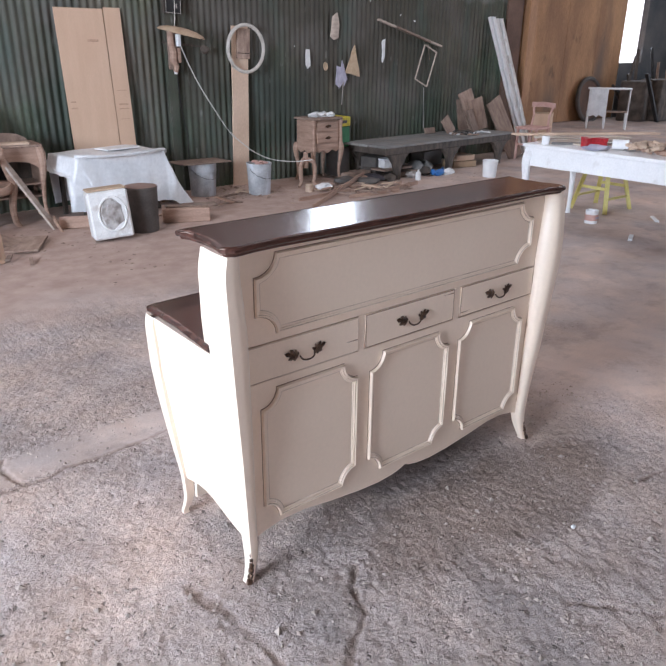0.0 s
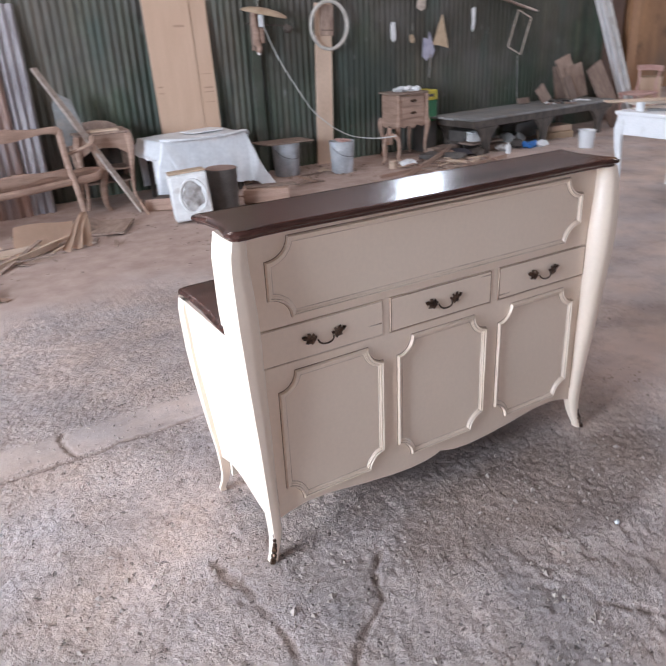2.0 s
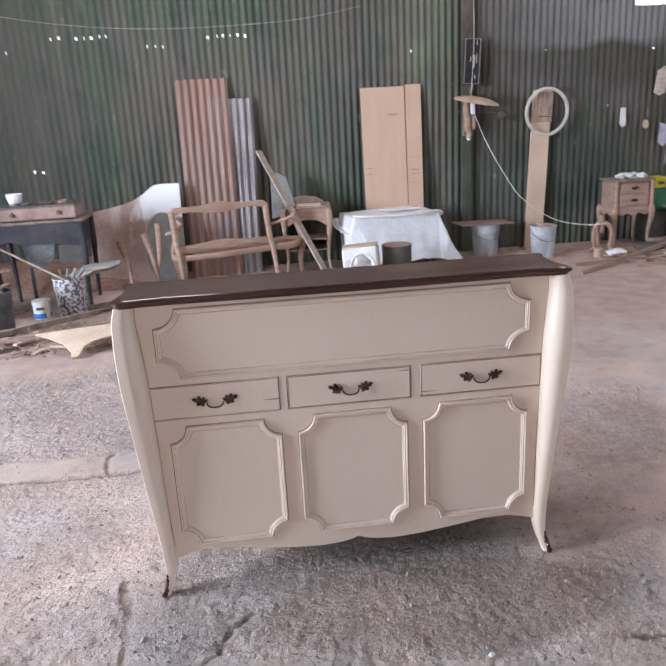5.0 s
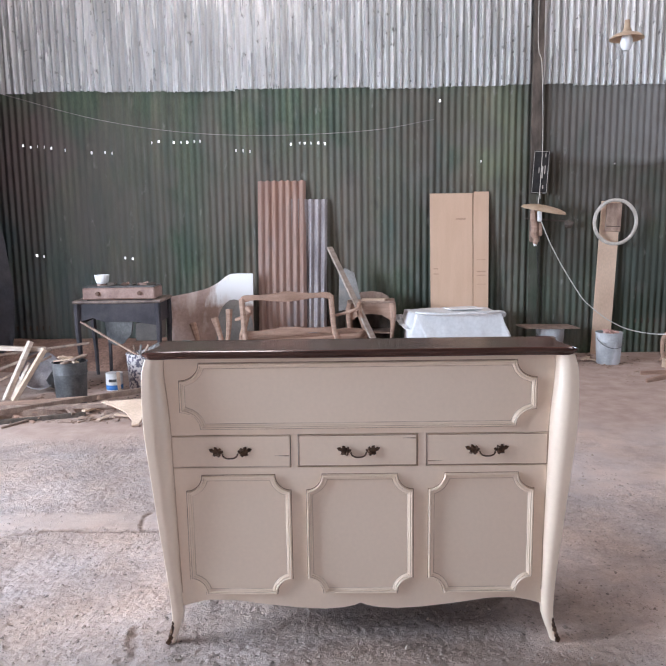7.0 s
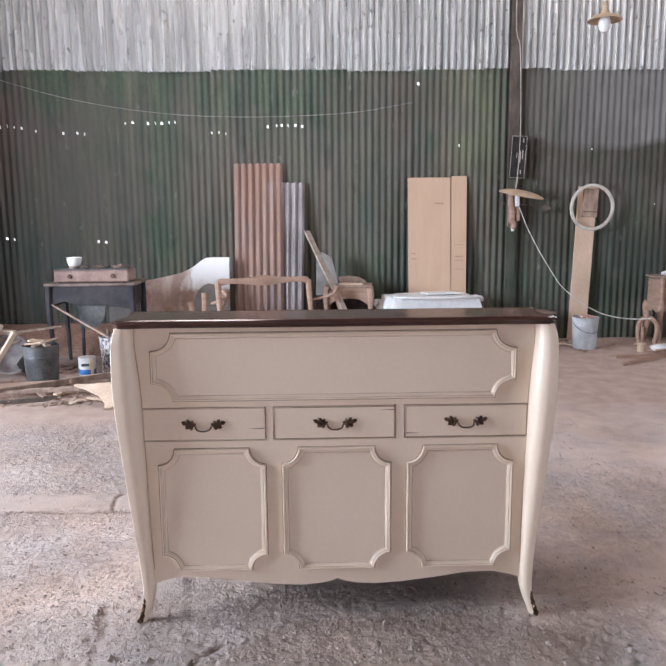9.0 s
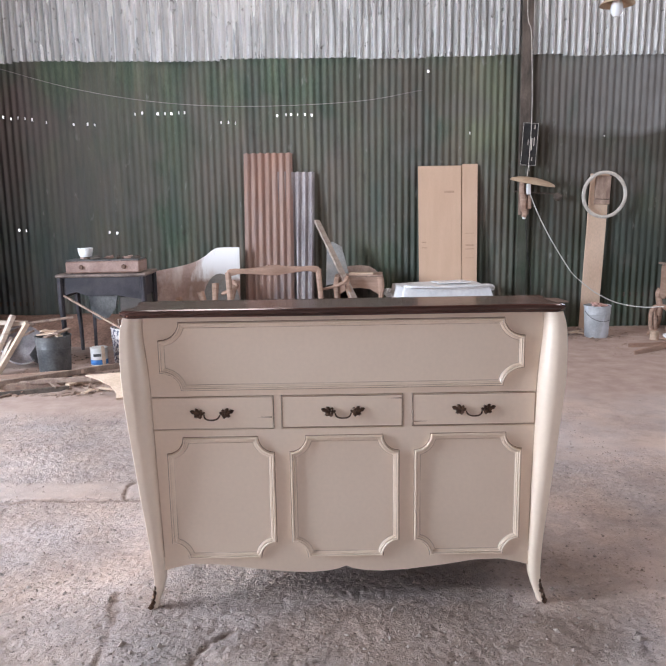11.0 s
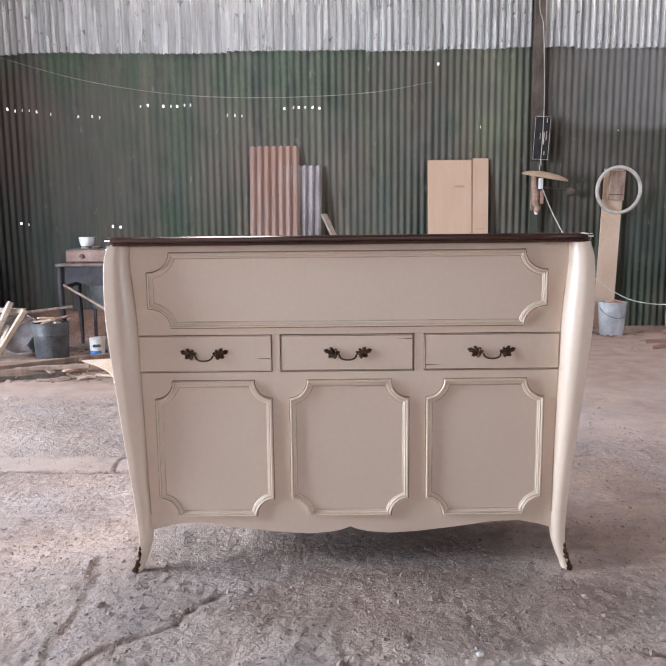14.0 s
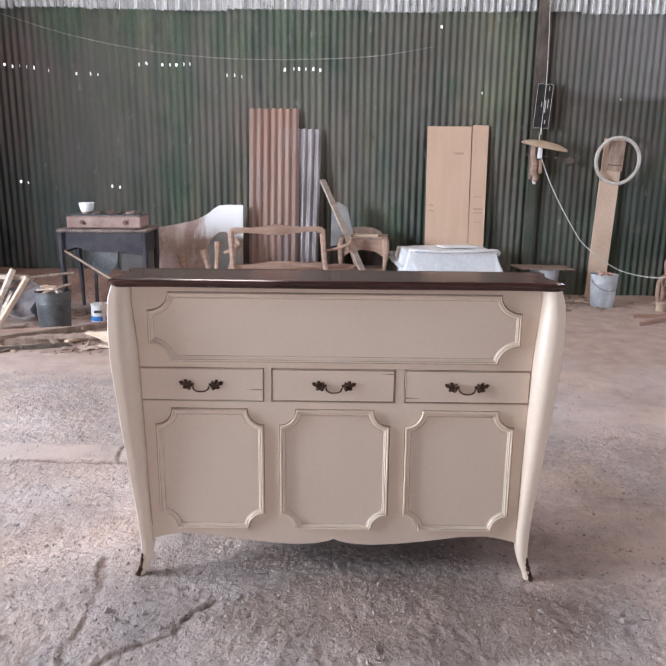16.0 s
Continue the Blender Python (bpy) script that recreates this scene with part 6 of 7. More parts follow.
def build_white_table():
    t = thing("work_table", Matrix(), "long white-painted work table with curved legs, used as a bench", "table")
    X0, X1, Y0, Y1 = 3.98, 4.84, 0.35, 2.49
    part("tabletop", box((X0, Y0, 0.715), (X1, Y1, 0.747), 0.006), WHITEP, t)
    for a, b in (((X0 + 0.02, Y0 + 0.02), (X0 + 0.045, Y1 - 0.02)), ((X1 - 0.045, Y0 + 0.02), (X1 - 0.02, Y1 - 0.02))):
        part("apron", box((*a, 0.552), (*b, 0.714), 0.003), WHITEP, t)
    for y in (Y0 + 0.02, Y1 - 0.045):
        part("apron", box((X0 + 0.046, y, 0.552), (X1 - 0.046, y + 0.025, 0.714), 0.003), WHITEP, t)
    for x, ox in ((X0 + 0.04, -0.8), (X1 - 0.05, 0.8)):
        for y, oy in ((Y0 + 0.05, -0.6), (Y1 - 0.06, 0.6)):
            part("leg", cabriole_leg(x, y, 0.68, (ox, oy), 0.032), WHITEP, t)
    # boards and clutter on it
    rng = random.Random(11)
    z = 0.7485
    for k, (x, y, ln, w, rz, lift, m) in enumerate(((4.82, 2.36, 1.50, 0.11, -31, 2, PALEWOOD), (4.66, 2.30, 0.95, 0.09, -36, 1, STICKW), (4.50, 2.22, 0.85, 0.16, -18, 0, STICKW), (4.42, 1.95, 0.5, 0.10, -35, 0, STICKW), (4.60, 1.45, 0.8, 0.14, -28, 0, GREYTOP), (4.34, 2.05, 0.62, 0.07, -48, 0, GREYTOP))):
        b = box((-ln / 2, -w / 2, 0), (ln / 2, w / 2, 0.016), 0.002)
        for v in b.verts:
            v.co.x += 0.15 * w * math.sin(k * 1.7) * (1 if v.co.y > 0 else -1)
        solo("loose_board", b, m, pose(x, y, z + 0.0165 * lift, 0, 0, rz), "thin weathered wooden board lying across the work table", "board", "boards on the work table")
    tin = lathe(((0, 0), (0.042, 0), (0.042, 0.125), (0.045, 0.13), (0.040, 0.132), (0, 0.126)), 18)
    solo("paint_tin", tin, WHITEP, pose(4.22, 1.74, z + 0.046, 0, 90, -62), "white tin lying on its side on the work table", "tin")
    solo("paint_tin", lathe(((0, 0), (0.034, 0), (0.036, 0.07), (0.034, 0.073), (0, 0.07)), 16), WHITEP, pose(4.06, 2.30, z), "small white pot on the work table", "tin")
    bag = box((-0.10, -0.06, 0), (0.10, 0.06, 0.085), 0)
    bmesh.ops.subdivide_edges(bag, edges=bag.edges, cuts=4, use_grid_fill=True)
    for v in bag.verts:
        v.co += 0.022 * Vector((noise.noise(v.co * 14), noise.noise(v.co * 14 + Vector((5, 0, 0))), noise.noise(v.co * 12 + Vector((0, 7, 0))) * (v.co.z > 0.01)))
    solo("red_bag", bag, REDPL, pose(4.18, 1.88, z, 0, 0, -40), "crumpled bright red plastic bag on the work table", "plastic bag", smooth=25)
    solo("pink_cloth", lump(scaled(0, 0, 0.022, 0.10, 0.05, 0.03), 6, rough=0.7), RAG, pose(4.07, 1.80, z, 0, 0, -50), "pale lilac cloth on the table edge", "cloth")
    for k in range(34):
        x, y = rng.uniform(4.04, 4.62), rng.uniform(0.95, 1.66)
        ln = rng.uniform(0.6, 1.3)
        solo("wood_piece", tube(spline(((-0.07 * ln, 0, 0), (-0.02, 0.018, 0.004), (0.03, -0.014, 0.0), (0.08 * ln, 0.012, 0.002)), 2), [rng.uniform(0.010, 0.022) for _ in range(7)], 6, power=3), (RAWWOOD, PALEWOOD, PALEWOOD)[k % 3], pose(x, y, z + 0.022 + 0.02 * (k % 3), rng.uniform(-9, 9), rng.uniform(-9, 9), rng.uniform(0, 180)), "small carved wooden piece heaped on the work table", "wood piece", "carved wood pieces")
    # yellow stool
    s = thing("stool", pose(5.26, 2.35, 0, 0, 0, -1), "yellow painted wooden stool with splayed legs", "stool")
    part("seat", box((-0.17, -0.15, 0.47), (0.17, 0.15, 0.498), 0.006), YELLOW, s)
    for x in (-1, 1):
        for y in (-1, 1):
            part("leg", beam((x * 0.235, y * 0.20, 0), (x * 0.13, y * 0.11, 0.47), 0.042, 0.032), YELLOW, s)
    for y in (-1, 1):
        part("rung", beam((-0.205, y * 0.172, 0.14), (0.205, y * 0.172, 0.14), 0.028, 0.02), YELLOW, s)
    for x in (-1, 1):
        part("rung", beam((x * 0.185, -0.155, 0.24), (x * 0.185, 0.155, 0.24), 0.02, 0.028), YELLOW, s)
    c = thing("paint_tin", pose(4.58, 2.04, 0), "small white tin with a pink label on the floor", "tin")
    part("body", lathe(((0, 0), (0.058, 0), (0.060, 0.004), (0.060, 0.118), (0.063, 0.124), (0.056, 0.126), (0.052, 0.11), (0, 0.108)), 20), WHITEP, c)
    part("label_band", lathe(((0.0605, 0.03), (0.0612, 0.032), (0.0612, 0.085), (0.0605, 0.087)), 20), PINK, c, "faded pink label band")
    part("bar_mark", box((-0.03, -0.0635, 0.05), (0.03, -0.0612, 0.066), 0), RAG, c)
    # small litter on the clean floor
    for k, (x, y, ln, rz) in enumerate(((4.31, 1.48, 0.20, 25), (5.2, 1.72, 0.22, 40), (5.0, 1.45, 0.5, 35))):
        solo("floor_scrap", box((-ln / 2, -0.018, 0), (ln / 2, 0.018, 0.016), 0.003), (PAPER, PAPER, GREYTOP)[k], pose(x, y, 0.002, 0, 0, rz), "pale scrap lying on the concrete floor", "scrap")
    solo("foam_lump", lump(scaled(0, 0, 0.028, 0.045, 0.03, 0.03), 3, rough=0.4), PAPER, pose(3.66, 2.56, 0), "small white foam lump on the floor", "foam lump")


build_white_table()


def build_far_corner():
    t = thing("desk_cabinet", pose(12.86, 6.80, 0, 0, 0, -57) @ Matrix.Diagonal((0.80, 0.56, 1.0, 1)), "pale blue-white painted desk with an open shelf side", "desk")
    part("top", box((-0.54, -0.25, 0.80), (0.54, 0.25, 0.83), 0.006), WHITEP, t)
    part("drawer_box", box((-0.50, -0.22, 0.30), (-0.03, 0.22, 0.80), 0.004), CLOTH, t)
    part("shelf", box((-0.029, -0.22, 0.34), (0.50, 0.22, 0.365), 0.003), DUSTWOOD, t, "dusty brown shelf")
    part("side_board", box((0.501, -0.22, 0.34), (0.525, 0.22, 0.80), 0.003), WHITEP, t)
    part("shaped_apron", prism([(-0.50, 0.305), (-0.42, 0.25), (-0.33, 0.28), (-0.265, 0.24), (-0.2, 0.28), (-0.11, 0.25), (-0.03, 0.305)], -0.222, -0.20, "y"), CLOTH, t)
    for x in (-0.48, -0.05, 0.49):
        for y in (-0.20, 0.20):
            part("leg", tube(((x, y, 0.34), (x, y, 0.2), (x + 0.01, y, 0.0)), (0.036, 0.03, 0.022), 8, power=4), WHITEP, t)
    pts = [(0.48 * math.cos(u), 0, 0.48 + 0.48 * math.sin(u)) for u in np.linspace(0, 2 * math.pi, 36, endpoint=False)]
    w = thing("cart_wheel", pose(14.16, 7.98, 0.0, -8, 0, 0), "large dark round wheel leaning on the plywood wall", "wheel")
    part("rim", tube(pts, 0.05, 8, closed=True, up=(0, 1, 0)), DARKBIN, w)
    part("disc", lathe(((0, -0.01), (0.43, -0.01), (0.43, 0.01), (0, 0.01)), 30, m=pose(0, 0, 0.48, 90, 0, 0)), BROWNPANEL, w)
    # heap under the bright opening
    rng = random.Random(8)
    for k in range(26):
        x, y = rng.uniform(15.0, 18.2), rng.uniform(6.8, 7.9)
        a = (x, y, 0.0)
        b = (x + rng.uniform(-0.9, 0.9), y + rng.uniform(-0.2, 0.3), rng.uniform(0.7, 1.75))
        solo("stacked_pole", beam(a, b, rng.uniform(0.04, 0.1), 0.05, 0.004), (DARKWOOD, DARKWOOD, DUSTWOOD, BLACKM)[k % 4], Matrix(), "dark pole in a heap under the daylight opening", "pole", "heaped poles")
    for k in range(7):
        x = 15.2 + 0.5 * k
        solo("dark_crate", box((-0.28, -0.3, 0), (0.28, 0.3, rng.uniform(0.45, 0.95)), 0.02), DARKWOOD, pose(x, 7.4 + rng.uniform(-0.3, 0.2), 0, 0, 0, rng.uniform(-15, 15)), "dark wooden crate in the far shadow", "crate", "dark crates")


build_far_corner()


def rag(pts, thick=0.012, seed=0):
    """A hanging rag or sheet with creases, from an outline."""
    bm = prism(pts, -thick / 2, thick / 2, "y")
    bmesh.ops.triangulate(bm, faces=bm.faces)
    bmesh.ops.subdivide_edges(bm, edges=bm.edges, cuts=3, use_grid_fill=True)
    for v in bm.verts:
        v.co.y += 0.025 * noise.noise(Vector((v.co.x * 9 + seed, v.co.z * 6, seed)))
    return bm


def build_wall_things():
    y = 5.79
    items = (("hanging_rag", [(-0.05, 0.14), (0.04, 0.19), (0.07, 0.04), (0.05, -0.10), (-0.02, -0.13), (-0.09, -0.09)], (4.46, 1.765), STICKW, "greyish cloth hanging from a nail", "cloth"),
             ("hanging_rag", [(-0.03, 0.10), (0.03, 0.10), (0.04, -0.09), (0.0, -0.12), (-0.04, -0.08)], (4.02, 1.425), PAPER, "small white cloth hanging on the wall", "cloth"),
             ("paper_triangle", [(-0.13, -0.12), (0.03, 0.22), (0.12, -0.17), (-0.02, -0.13)], (4.755, 1.365), TANPAPER, "tan triangular piece of board hung on the wall", "board"),
             ("hanging_rag", [(-0.07, 0.10), (0.0, 0.08), (0.02, 0.17), (0.06, 0.06), (0.10, -0.06), (0.06, -0.15), (0.03, -0.12), (-0.03, -0.17), (-0.09, -0.12)], (4.56, 1.235), RAG, "lilac rag hanging from a nail", "cloth"),
             ("hanging_rag", [(-0.02, 0.14), (0.025, 0.16), (0.03, -0.05), (-0.02, -0.13), (-0.035, -0.10)], (5.29, 1.50), PAPER, "narrow white strip hanging on the wall", "strip"),
             ("hanging_rag", [(-0.06, 0.16), (0.05, 0.13), (0.12, 0.17), (0.08, 0.0), (0.02, -0.10), (-0.04, -0.14), (-0.09, -0.06)], (5.02, 2.38), PAPER, "white torn cloth hanging high on the wall", "cloth"),
             ("round_patch", [(0.04 * math.cos(u), 0.05 * math.sin(u)) for u in np.linspace(0, 6.0, 10)], (4.31, 1.33), TANPAPER, "round tan wooden disc on a nail", "disc"))
    for k, (name, pts, (x, z), m, lab, cat) in enumerate(items):
        solo(name, rag(pts, seed=k * 3.7), m, pose(x, y - 0.012, z), lab, cat, smooth=60)
    b = beam((5.18, y - 0.015, 1.89), (6.41, y - 0.015, 1.58), 0.05, 0.024)
    solo("wall_slat", b, STICKW, Matrix(), "slanting wooden slat nailed to the wall", "slat")
    beam_b = beam((5.49, y - 0.045, 1.81), (6.14, y - 0.045, 1.63), 0.05, 0.02)
    solo("wall_slat", beam_b, DUSTWOOD, Matrix(), "shorter wooden slat on top of another", "slat")
    t = thing("picture_frame", Matrix(), "empty thin wooden frame hanging askew from a slat", "frame")
    c = [(6.03, 1.60), (6.27, 1.50), (6.11, 1.05), (5.87, 1.16)]
    for a, b in zip(c, c[1:] + c[:1]):
        part("frame_side", beam((a[0], y - 0.06, a[1]), (b[0], y - 0.06, b[1]), 0.019, 0.014), STICKW, t)
    for a, b in (((6.10, 1.04), (6.14, 0.48)), ((4.60, 1.14), (4.58, 0.86))):
        solo("hanging_stick", beam((a[0], y - 0.012, a[1]), (b[0], y - 0.012, b[1]), 0.013, 0.012), GREYTOP, Matrix(), "thin grey stick hanging against the wall", "stick")
    part("hanger", beam((6.09, y - 0.06, 1.61), (6.14, y - 0.06, 1.40), 0.006, 0.006), DUSTWOOD, t)


build_wall_things()


# ---- left of the settee: dark table, buckets, scrap --------------------
def build_dark_table():
    t = thing("dark_table", pose(-2.235, 4.66, 0, 0, 0, 2) @ Matrix.Diagonal((0.88, 1, 1, 1)), "worn dark blue painted table with drawers, loaded with a gas stove", "table")
    part("tabletop", box((-0.49, -0.28, 0.80), (0.49, 0.28, 0.832), 0.012), WORNTOP, t)
    front = [(-0.44, 0.80), (-0.44, 0.60), (-0.40, 0.63), (-0.28, 0.66), (-0.16, 0.62), (-0.15, 0.52), (0.15, 0.52), (0.16, 0.62), (0.28, 0.60), (0.44, 0.58), (0.44, 0.80)]
    part("front_apron", prism(front[:5] + front[-4:], -0.25, -0.232, "y"), BLACKT, t)
    part("knee_panel", prism([(-0.16, 0.62), (-0.13, 0.42), (-0.05, 0.38), (0.04, 0.40), (0.13, 0.50), (0.15, 0.62)], -0.226, -0.20, "y"), DARKTIN, t)
    for s in (-1, 1):
        part("side_apron", box((s * 0.43 - 0.01, -0.22, 0.60), (s * 0.43 + 0.01, 0.25, 0.80), 0.002), BLACKT, t)
        for y in (-0.25, 0.24):
            part("leg", tube(((s * 0.445, y, 0.80), (s * 0.45, y, 0.55), (s * 0.435, y, 0.25), (s * 0.43, y, 0.0)), (0.033, 0.030, 0.022, 0.018), 8, power=4), BLACKT, t)
    part("inner_drawer", box((0.17, -0.2, 0.42), (0.42, 0.2, 0.60), 0.004), DARKBIN, t)
    part("middle_post", beam((-0.16, -0.1, 0), (-0.15, -0.1, 0.60), 0.03, 0.03), BLACKT, t)
    s = thing("gas_stove", pose(-2.205, 4.55, 0.829, 0, 0, 2), "old tan enamel two-burner gas stove, dusty", "stove")
    part("body", box((-0.35, -0.17, 0.012), (0.35, 0.17, 0.125), 0.012), STOVE, s)
    part("top_plate", box((-0.345, -0.165, 0.126), (0.345, 0.165, 0.138), 0.004), DARKTIN, s)
    for x in (-0.20, 0.20):
        part("knob", lathe(((0, 0.02), (0.018, 0.02), (0.022, 0.0), (0, 0.0)), 12, m=pose(x, -0.171, 0.07, 90, 0, 0)), BROWNPANEL, s)
        part("burner", lathe(((0, 0.16), (0.05, 0.158), (0.055, 0.139), (0, 0.139)), 16, m=pose(x, 0, 0)), RUST, s)
    for x in (-0.30, 0.30):
        for y in (-0.13, 0.13):
            part("foot", box((x - 0.015, y - 0.015, 0), (x + 0.015, y + 0.015, 0.013), 0.001), BLACKM, s)
    solo("bowl", lathe(((0, 0), (0.055, 0), (0.064, 0.010), (0.076, 0.05), (0.080, 0.088), (0.084, 0.090), (0.080, 0.094), (0.074, 0.088), (0.068, 0.05), (0.05, 0.016), (0, 0.012)), 24), WHITEP, pose(-2.39, 4.50, 0.990) @ Matrix.Diagonal((0.88, 0.88, 0.9, 1)), "white bowl standing on the gas stove", "bowl")
    rng = random.Random(2)
    for k in range(5):
        solo("stove_scrap", lump(scaled(0, 0, 0.016, rng.uniform(0.015, 0.055), 0.02, rng.uniform(0.010, 0.02), 0, 0, 50 * k), k, rough=0.8), (DARKWOOD, RUST)[k % 2], pose(-2.26 + 0.09 * k + rng.uniform(-0.03, 0.03), 4.52 + rng.uniform(-0.05, 0.05), 0.966), "rusty scrap lying on the gas stove", "scrap", "stove scraps")
    solo("stick", beam((-2.55, 4.28, 0.64), (-1.95, 4.09, 0.335), 0.02, 0.016), DUSTWOOD, Matrix(), "thin stick leaning from table to bucket", "stick")


build_dark_table()


def build_left_things():
    b = bucket(pose(-2.425, 3.63, 0), 0.145, 0.375, DARKTIN, "dark grey tin bucket full of wood scrap", bail=False)
    rng = random.Random(21)
    for k in range(7):
        ln = rng.uniform(0.05, 0.13)
        solo("wood_chip", box((-ln, -0.025, 0), (ln, 0.025, 0.014), 0.002), (PALEWOOD, DUSTWOOD)[k % 2], pose(-2.425 + rng.uniform(-0.05, 0.06), 3.63 + rng.uniform(-0.06, 0.04), 0.368 + 0.014 * k * 0.35, rng.uniform(-7, 7), rng.uniform(-9, 9), rng.uniform(0, 180)), "wood scrap heaped in the tin bucket", "wood scrap", "bucket wood scraps")
    bucket(pose(-1.94, 4.13, 0), 0.135, 0.36, SPECK, "dark paint bucket splashed with white paint", bail=False)
    for k in range(5):
        solo("brush", beam((-1.94 + 0.03 * k - 0.06, 4.18, 0.30), (-2.01 + 0.07 * k, 4.15, 0.43), 0.016, 0.02), (DUSTWOOD, GREYTOP)[k % 2], Matrix(), "worn brush handle standing in a paint bucket", "brush", "brushes in the bucket")
    solo("wrapped_bundle", lump(scaled(0, 0, 0.0, 0.20, 0.11, 0.045, 0, -8, 0), 5, rough=0.5), GREYTOP, pose(-1.71, 4.23, 0.40), "dusty grey cloth bundle on the paint bucket", "bundle")
    t = thing("paint_can", pose(-2.22, 4.17, 0, 0, 0, 10), "small paint can with a blue band and white label", "paint can")
    part("body", lathe(((0, 0), (0.078, 0), (0.078, 0.155), (0.082, 0.16), (0.074, 0.163), (0, 0.155)), 22), FOAM, t)
    part("band", lathe(((0.0785, 0.006), (0.0795, 0.008), (0.0795, 0.05), (0.0785, 0.052)), 22), BLUEPL, t, "blue band")
    part("label_bar", box((-0.04, -0.081, 0.085), (0.03, -0.077, 0.11), 0), DARKTIN, t)
    solo("short_slat", beam((-2.13, 4.03, 0.02), (-2.15, 4.07, 0.19), 0.03, 0.012), PALEWOOD, Matrix(), "short pale slat leaning on a paint can", "slat")
    # zinc basin on its side, black tyre-like lump behind
    solo("zinc_basin", lathe(((0, 0), (0.20, 0), (0.24, 0.06), (0.26, 0.13), (0.27, 0.135), (0.255, 0.14), (0.23, 0.07), (0.18, 0.015), (0, 0.012)), 28), ZINC, pose(-2.92, 4.17, 0.17, 66, 0, 18) @ Matrix.Diagonal((0.7, 0.7, 0.8, 1)), "dull zinc basin standing on its edge", "basin")
    solo("dark_pot", lump(scaled(0, 0, 0.11, 0.15, 0.12, 0.12), 2, rough=0.2), BLACKM, pose(-2.70, 4.14, 0), "dark round pot beside the basin", "pot")
    # stack of pale sticks
    sticks = (((-3.10, 3.74, 0.02), (-2.90, 3.92, 0.53), STICKW, 0.062), ((-3.01, 3.72, 0.02), (-2.77, 3.90, 0.46), PALEWOOD, 0.062), ((-3.6, 4.02, 0.47), (-2.80, 3.96, 0.45), STICKW, 0.062), ((-3.07, 3.86, 0.02), (-2.96, 4.0, 0.32), STICKW, 0.05),
              ((-3.4, 3.95, 0.10), (-2.80, 4.1, 0.36), DUSTWOOD, 0.03), ((-3.35, 4.2, 0.36), (-2.5, 4.3, 0.45), DUSTWOOD, 0.035), ((-3.3, 3.85, 0.25), (-2.75, 4.0, 0.44), DUSTWOOD, 0.04))
    near = lambda p, d: (p[0] * 0.975, p[1] - d, p[2])
    for a, b, m, w in sticks:
        a, b = near(a, 0.12), near(b, 0.12)
        solo("timber_stick", beam(a, b, w, w * 0.6, 0.003), m, Matrix(), "sawn timber stick in a loose leaning pile", "timber", "leaning timber sticks")
    # long planks on the floor
    planks = (((-3.45, 2.80, 0.055), (-1.70, 4.02, 0.085), 0.048, DUSTWOOD), ((-3.4, 3.22, 0.03), (-1.9, 3.58, 0.035), 0.06, DUSTWOOD), ((-3.5, 3.02, 0.012), (-1.6, 3.72, 0.016), 0.09, DUSTWOOD), ((-3.7, 3.48, 0.02), (-2.3, 3.46, 0.03), 0.07, DUSTWOOD), ((-2.9, 3.05, 0.012), (-2.2, 3.30, 0.014), 0.05, DARKWOOD), ((-2.75, 3.35, 0.05), (-2.05, 3.42, 0.06), 0.03, DUSTWOOD), ((-3.2, 3.42, 0.07), (-2.2, 3.66, 0.075), 0.035, RAWWOOD))
    for a, b, w, m in planks:
        a, b = near(a, 0.13), near(b, 0.13)
        solo("floor_plank", beam(a, b, w, 0.022, 0.003, 90), m, Matrix(), "dusty plank lying on the floor among scrap", "plank", "planks on the floor")
    # white arched cut-out board
    pts = [(-0.30, 0.10), (0.30, 0.14), (0.30, 0.02), (0.24, 0.0), (0.13, -0.03), (0.06, -0.09), (0.03, -0.18), (-0.02, -0.19), (-0.03, -0.12), (-0.09, -0.03), (-0.2, 0.05)]
    solo("arched_board", prism(pts, -0.008, 0.008, "z", 0.002), PALEWOOD, pose(-1.66, 2.99, 0.10, 27, 0, 5), "pale arched cut-out board lying on scrap wood", "board")
    # low bank of red earth along the wall
    bm = bmesh.new()
    n = 60
    rows = []
    for k in range(n + 1):
        x = -4.8 + 3.6 * k / n
        f = 1 - max(0, (x + 1.9) / 0.7)
        w = 0.05 * noise.noise((x * 3, 0, 0))
        rows.append([bm.verts.new((x, 5.05 + w, -0.01)), bm.verts.new((x, 5.22 + w, 0.13 * max(f, 0.02) + w * 0.4)), bm.verts.new((x, 5.42, (0.22 + 0.5 * w) * max(f, 0.02))), bm.verts.new((x, 5.805, (0.25 + 0.4 * w) * max(f, 0.02)))])
    for a, b in zip(rows, rows[1:]):
        for j in range(3):
            bm.faces.new((a[j], a[j + 1], b[j + 1], b[j]))
    solo("earth_bank", bm, EARTH, Matrix(), "low bank of red-brown earth along the wall", "earth", kind="stuff")
    # added sheet that stands in for the dark end of the bare wall
    bm = bmesh.new()
    g = [[bm.verts.new((-4.55 + 0.85 * i / 12 + 0.05 * noise.noise((i * 0.9, j * 0.5, 3)), 5.35 + 0.12 * math.sin(i * 1.3 + 0.4 * j) - 0.06 * j / 10, 2.75 - 2.7 * j / 16 + (0.25 * abs(noise.noise((i * 0.6, 0, 1))) if j == 0 else 0))) for i in range(13)] for j in range(17)]
    for j in range(16):
        for i in range(12):
            bm.faces.new((g[j][i], g[j][i + 1], g[j + 1][i + 1], g[j + 1][i]))
    end_sheet = solo("tarpaulin", bm, DARK_END, Matrix(), "added dark sheet standing in for the dark end of the wall", "tarpaulin", smooth=80)
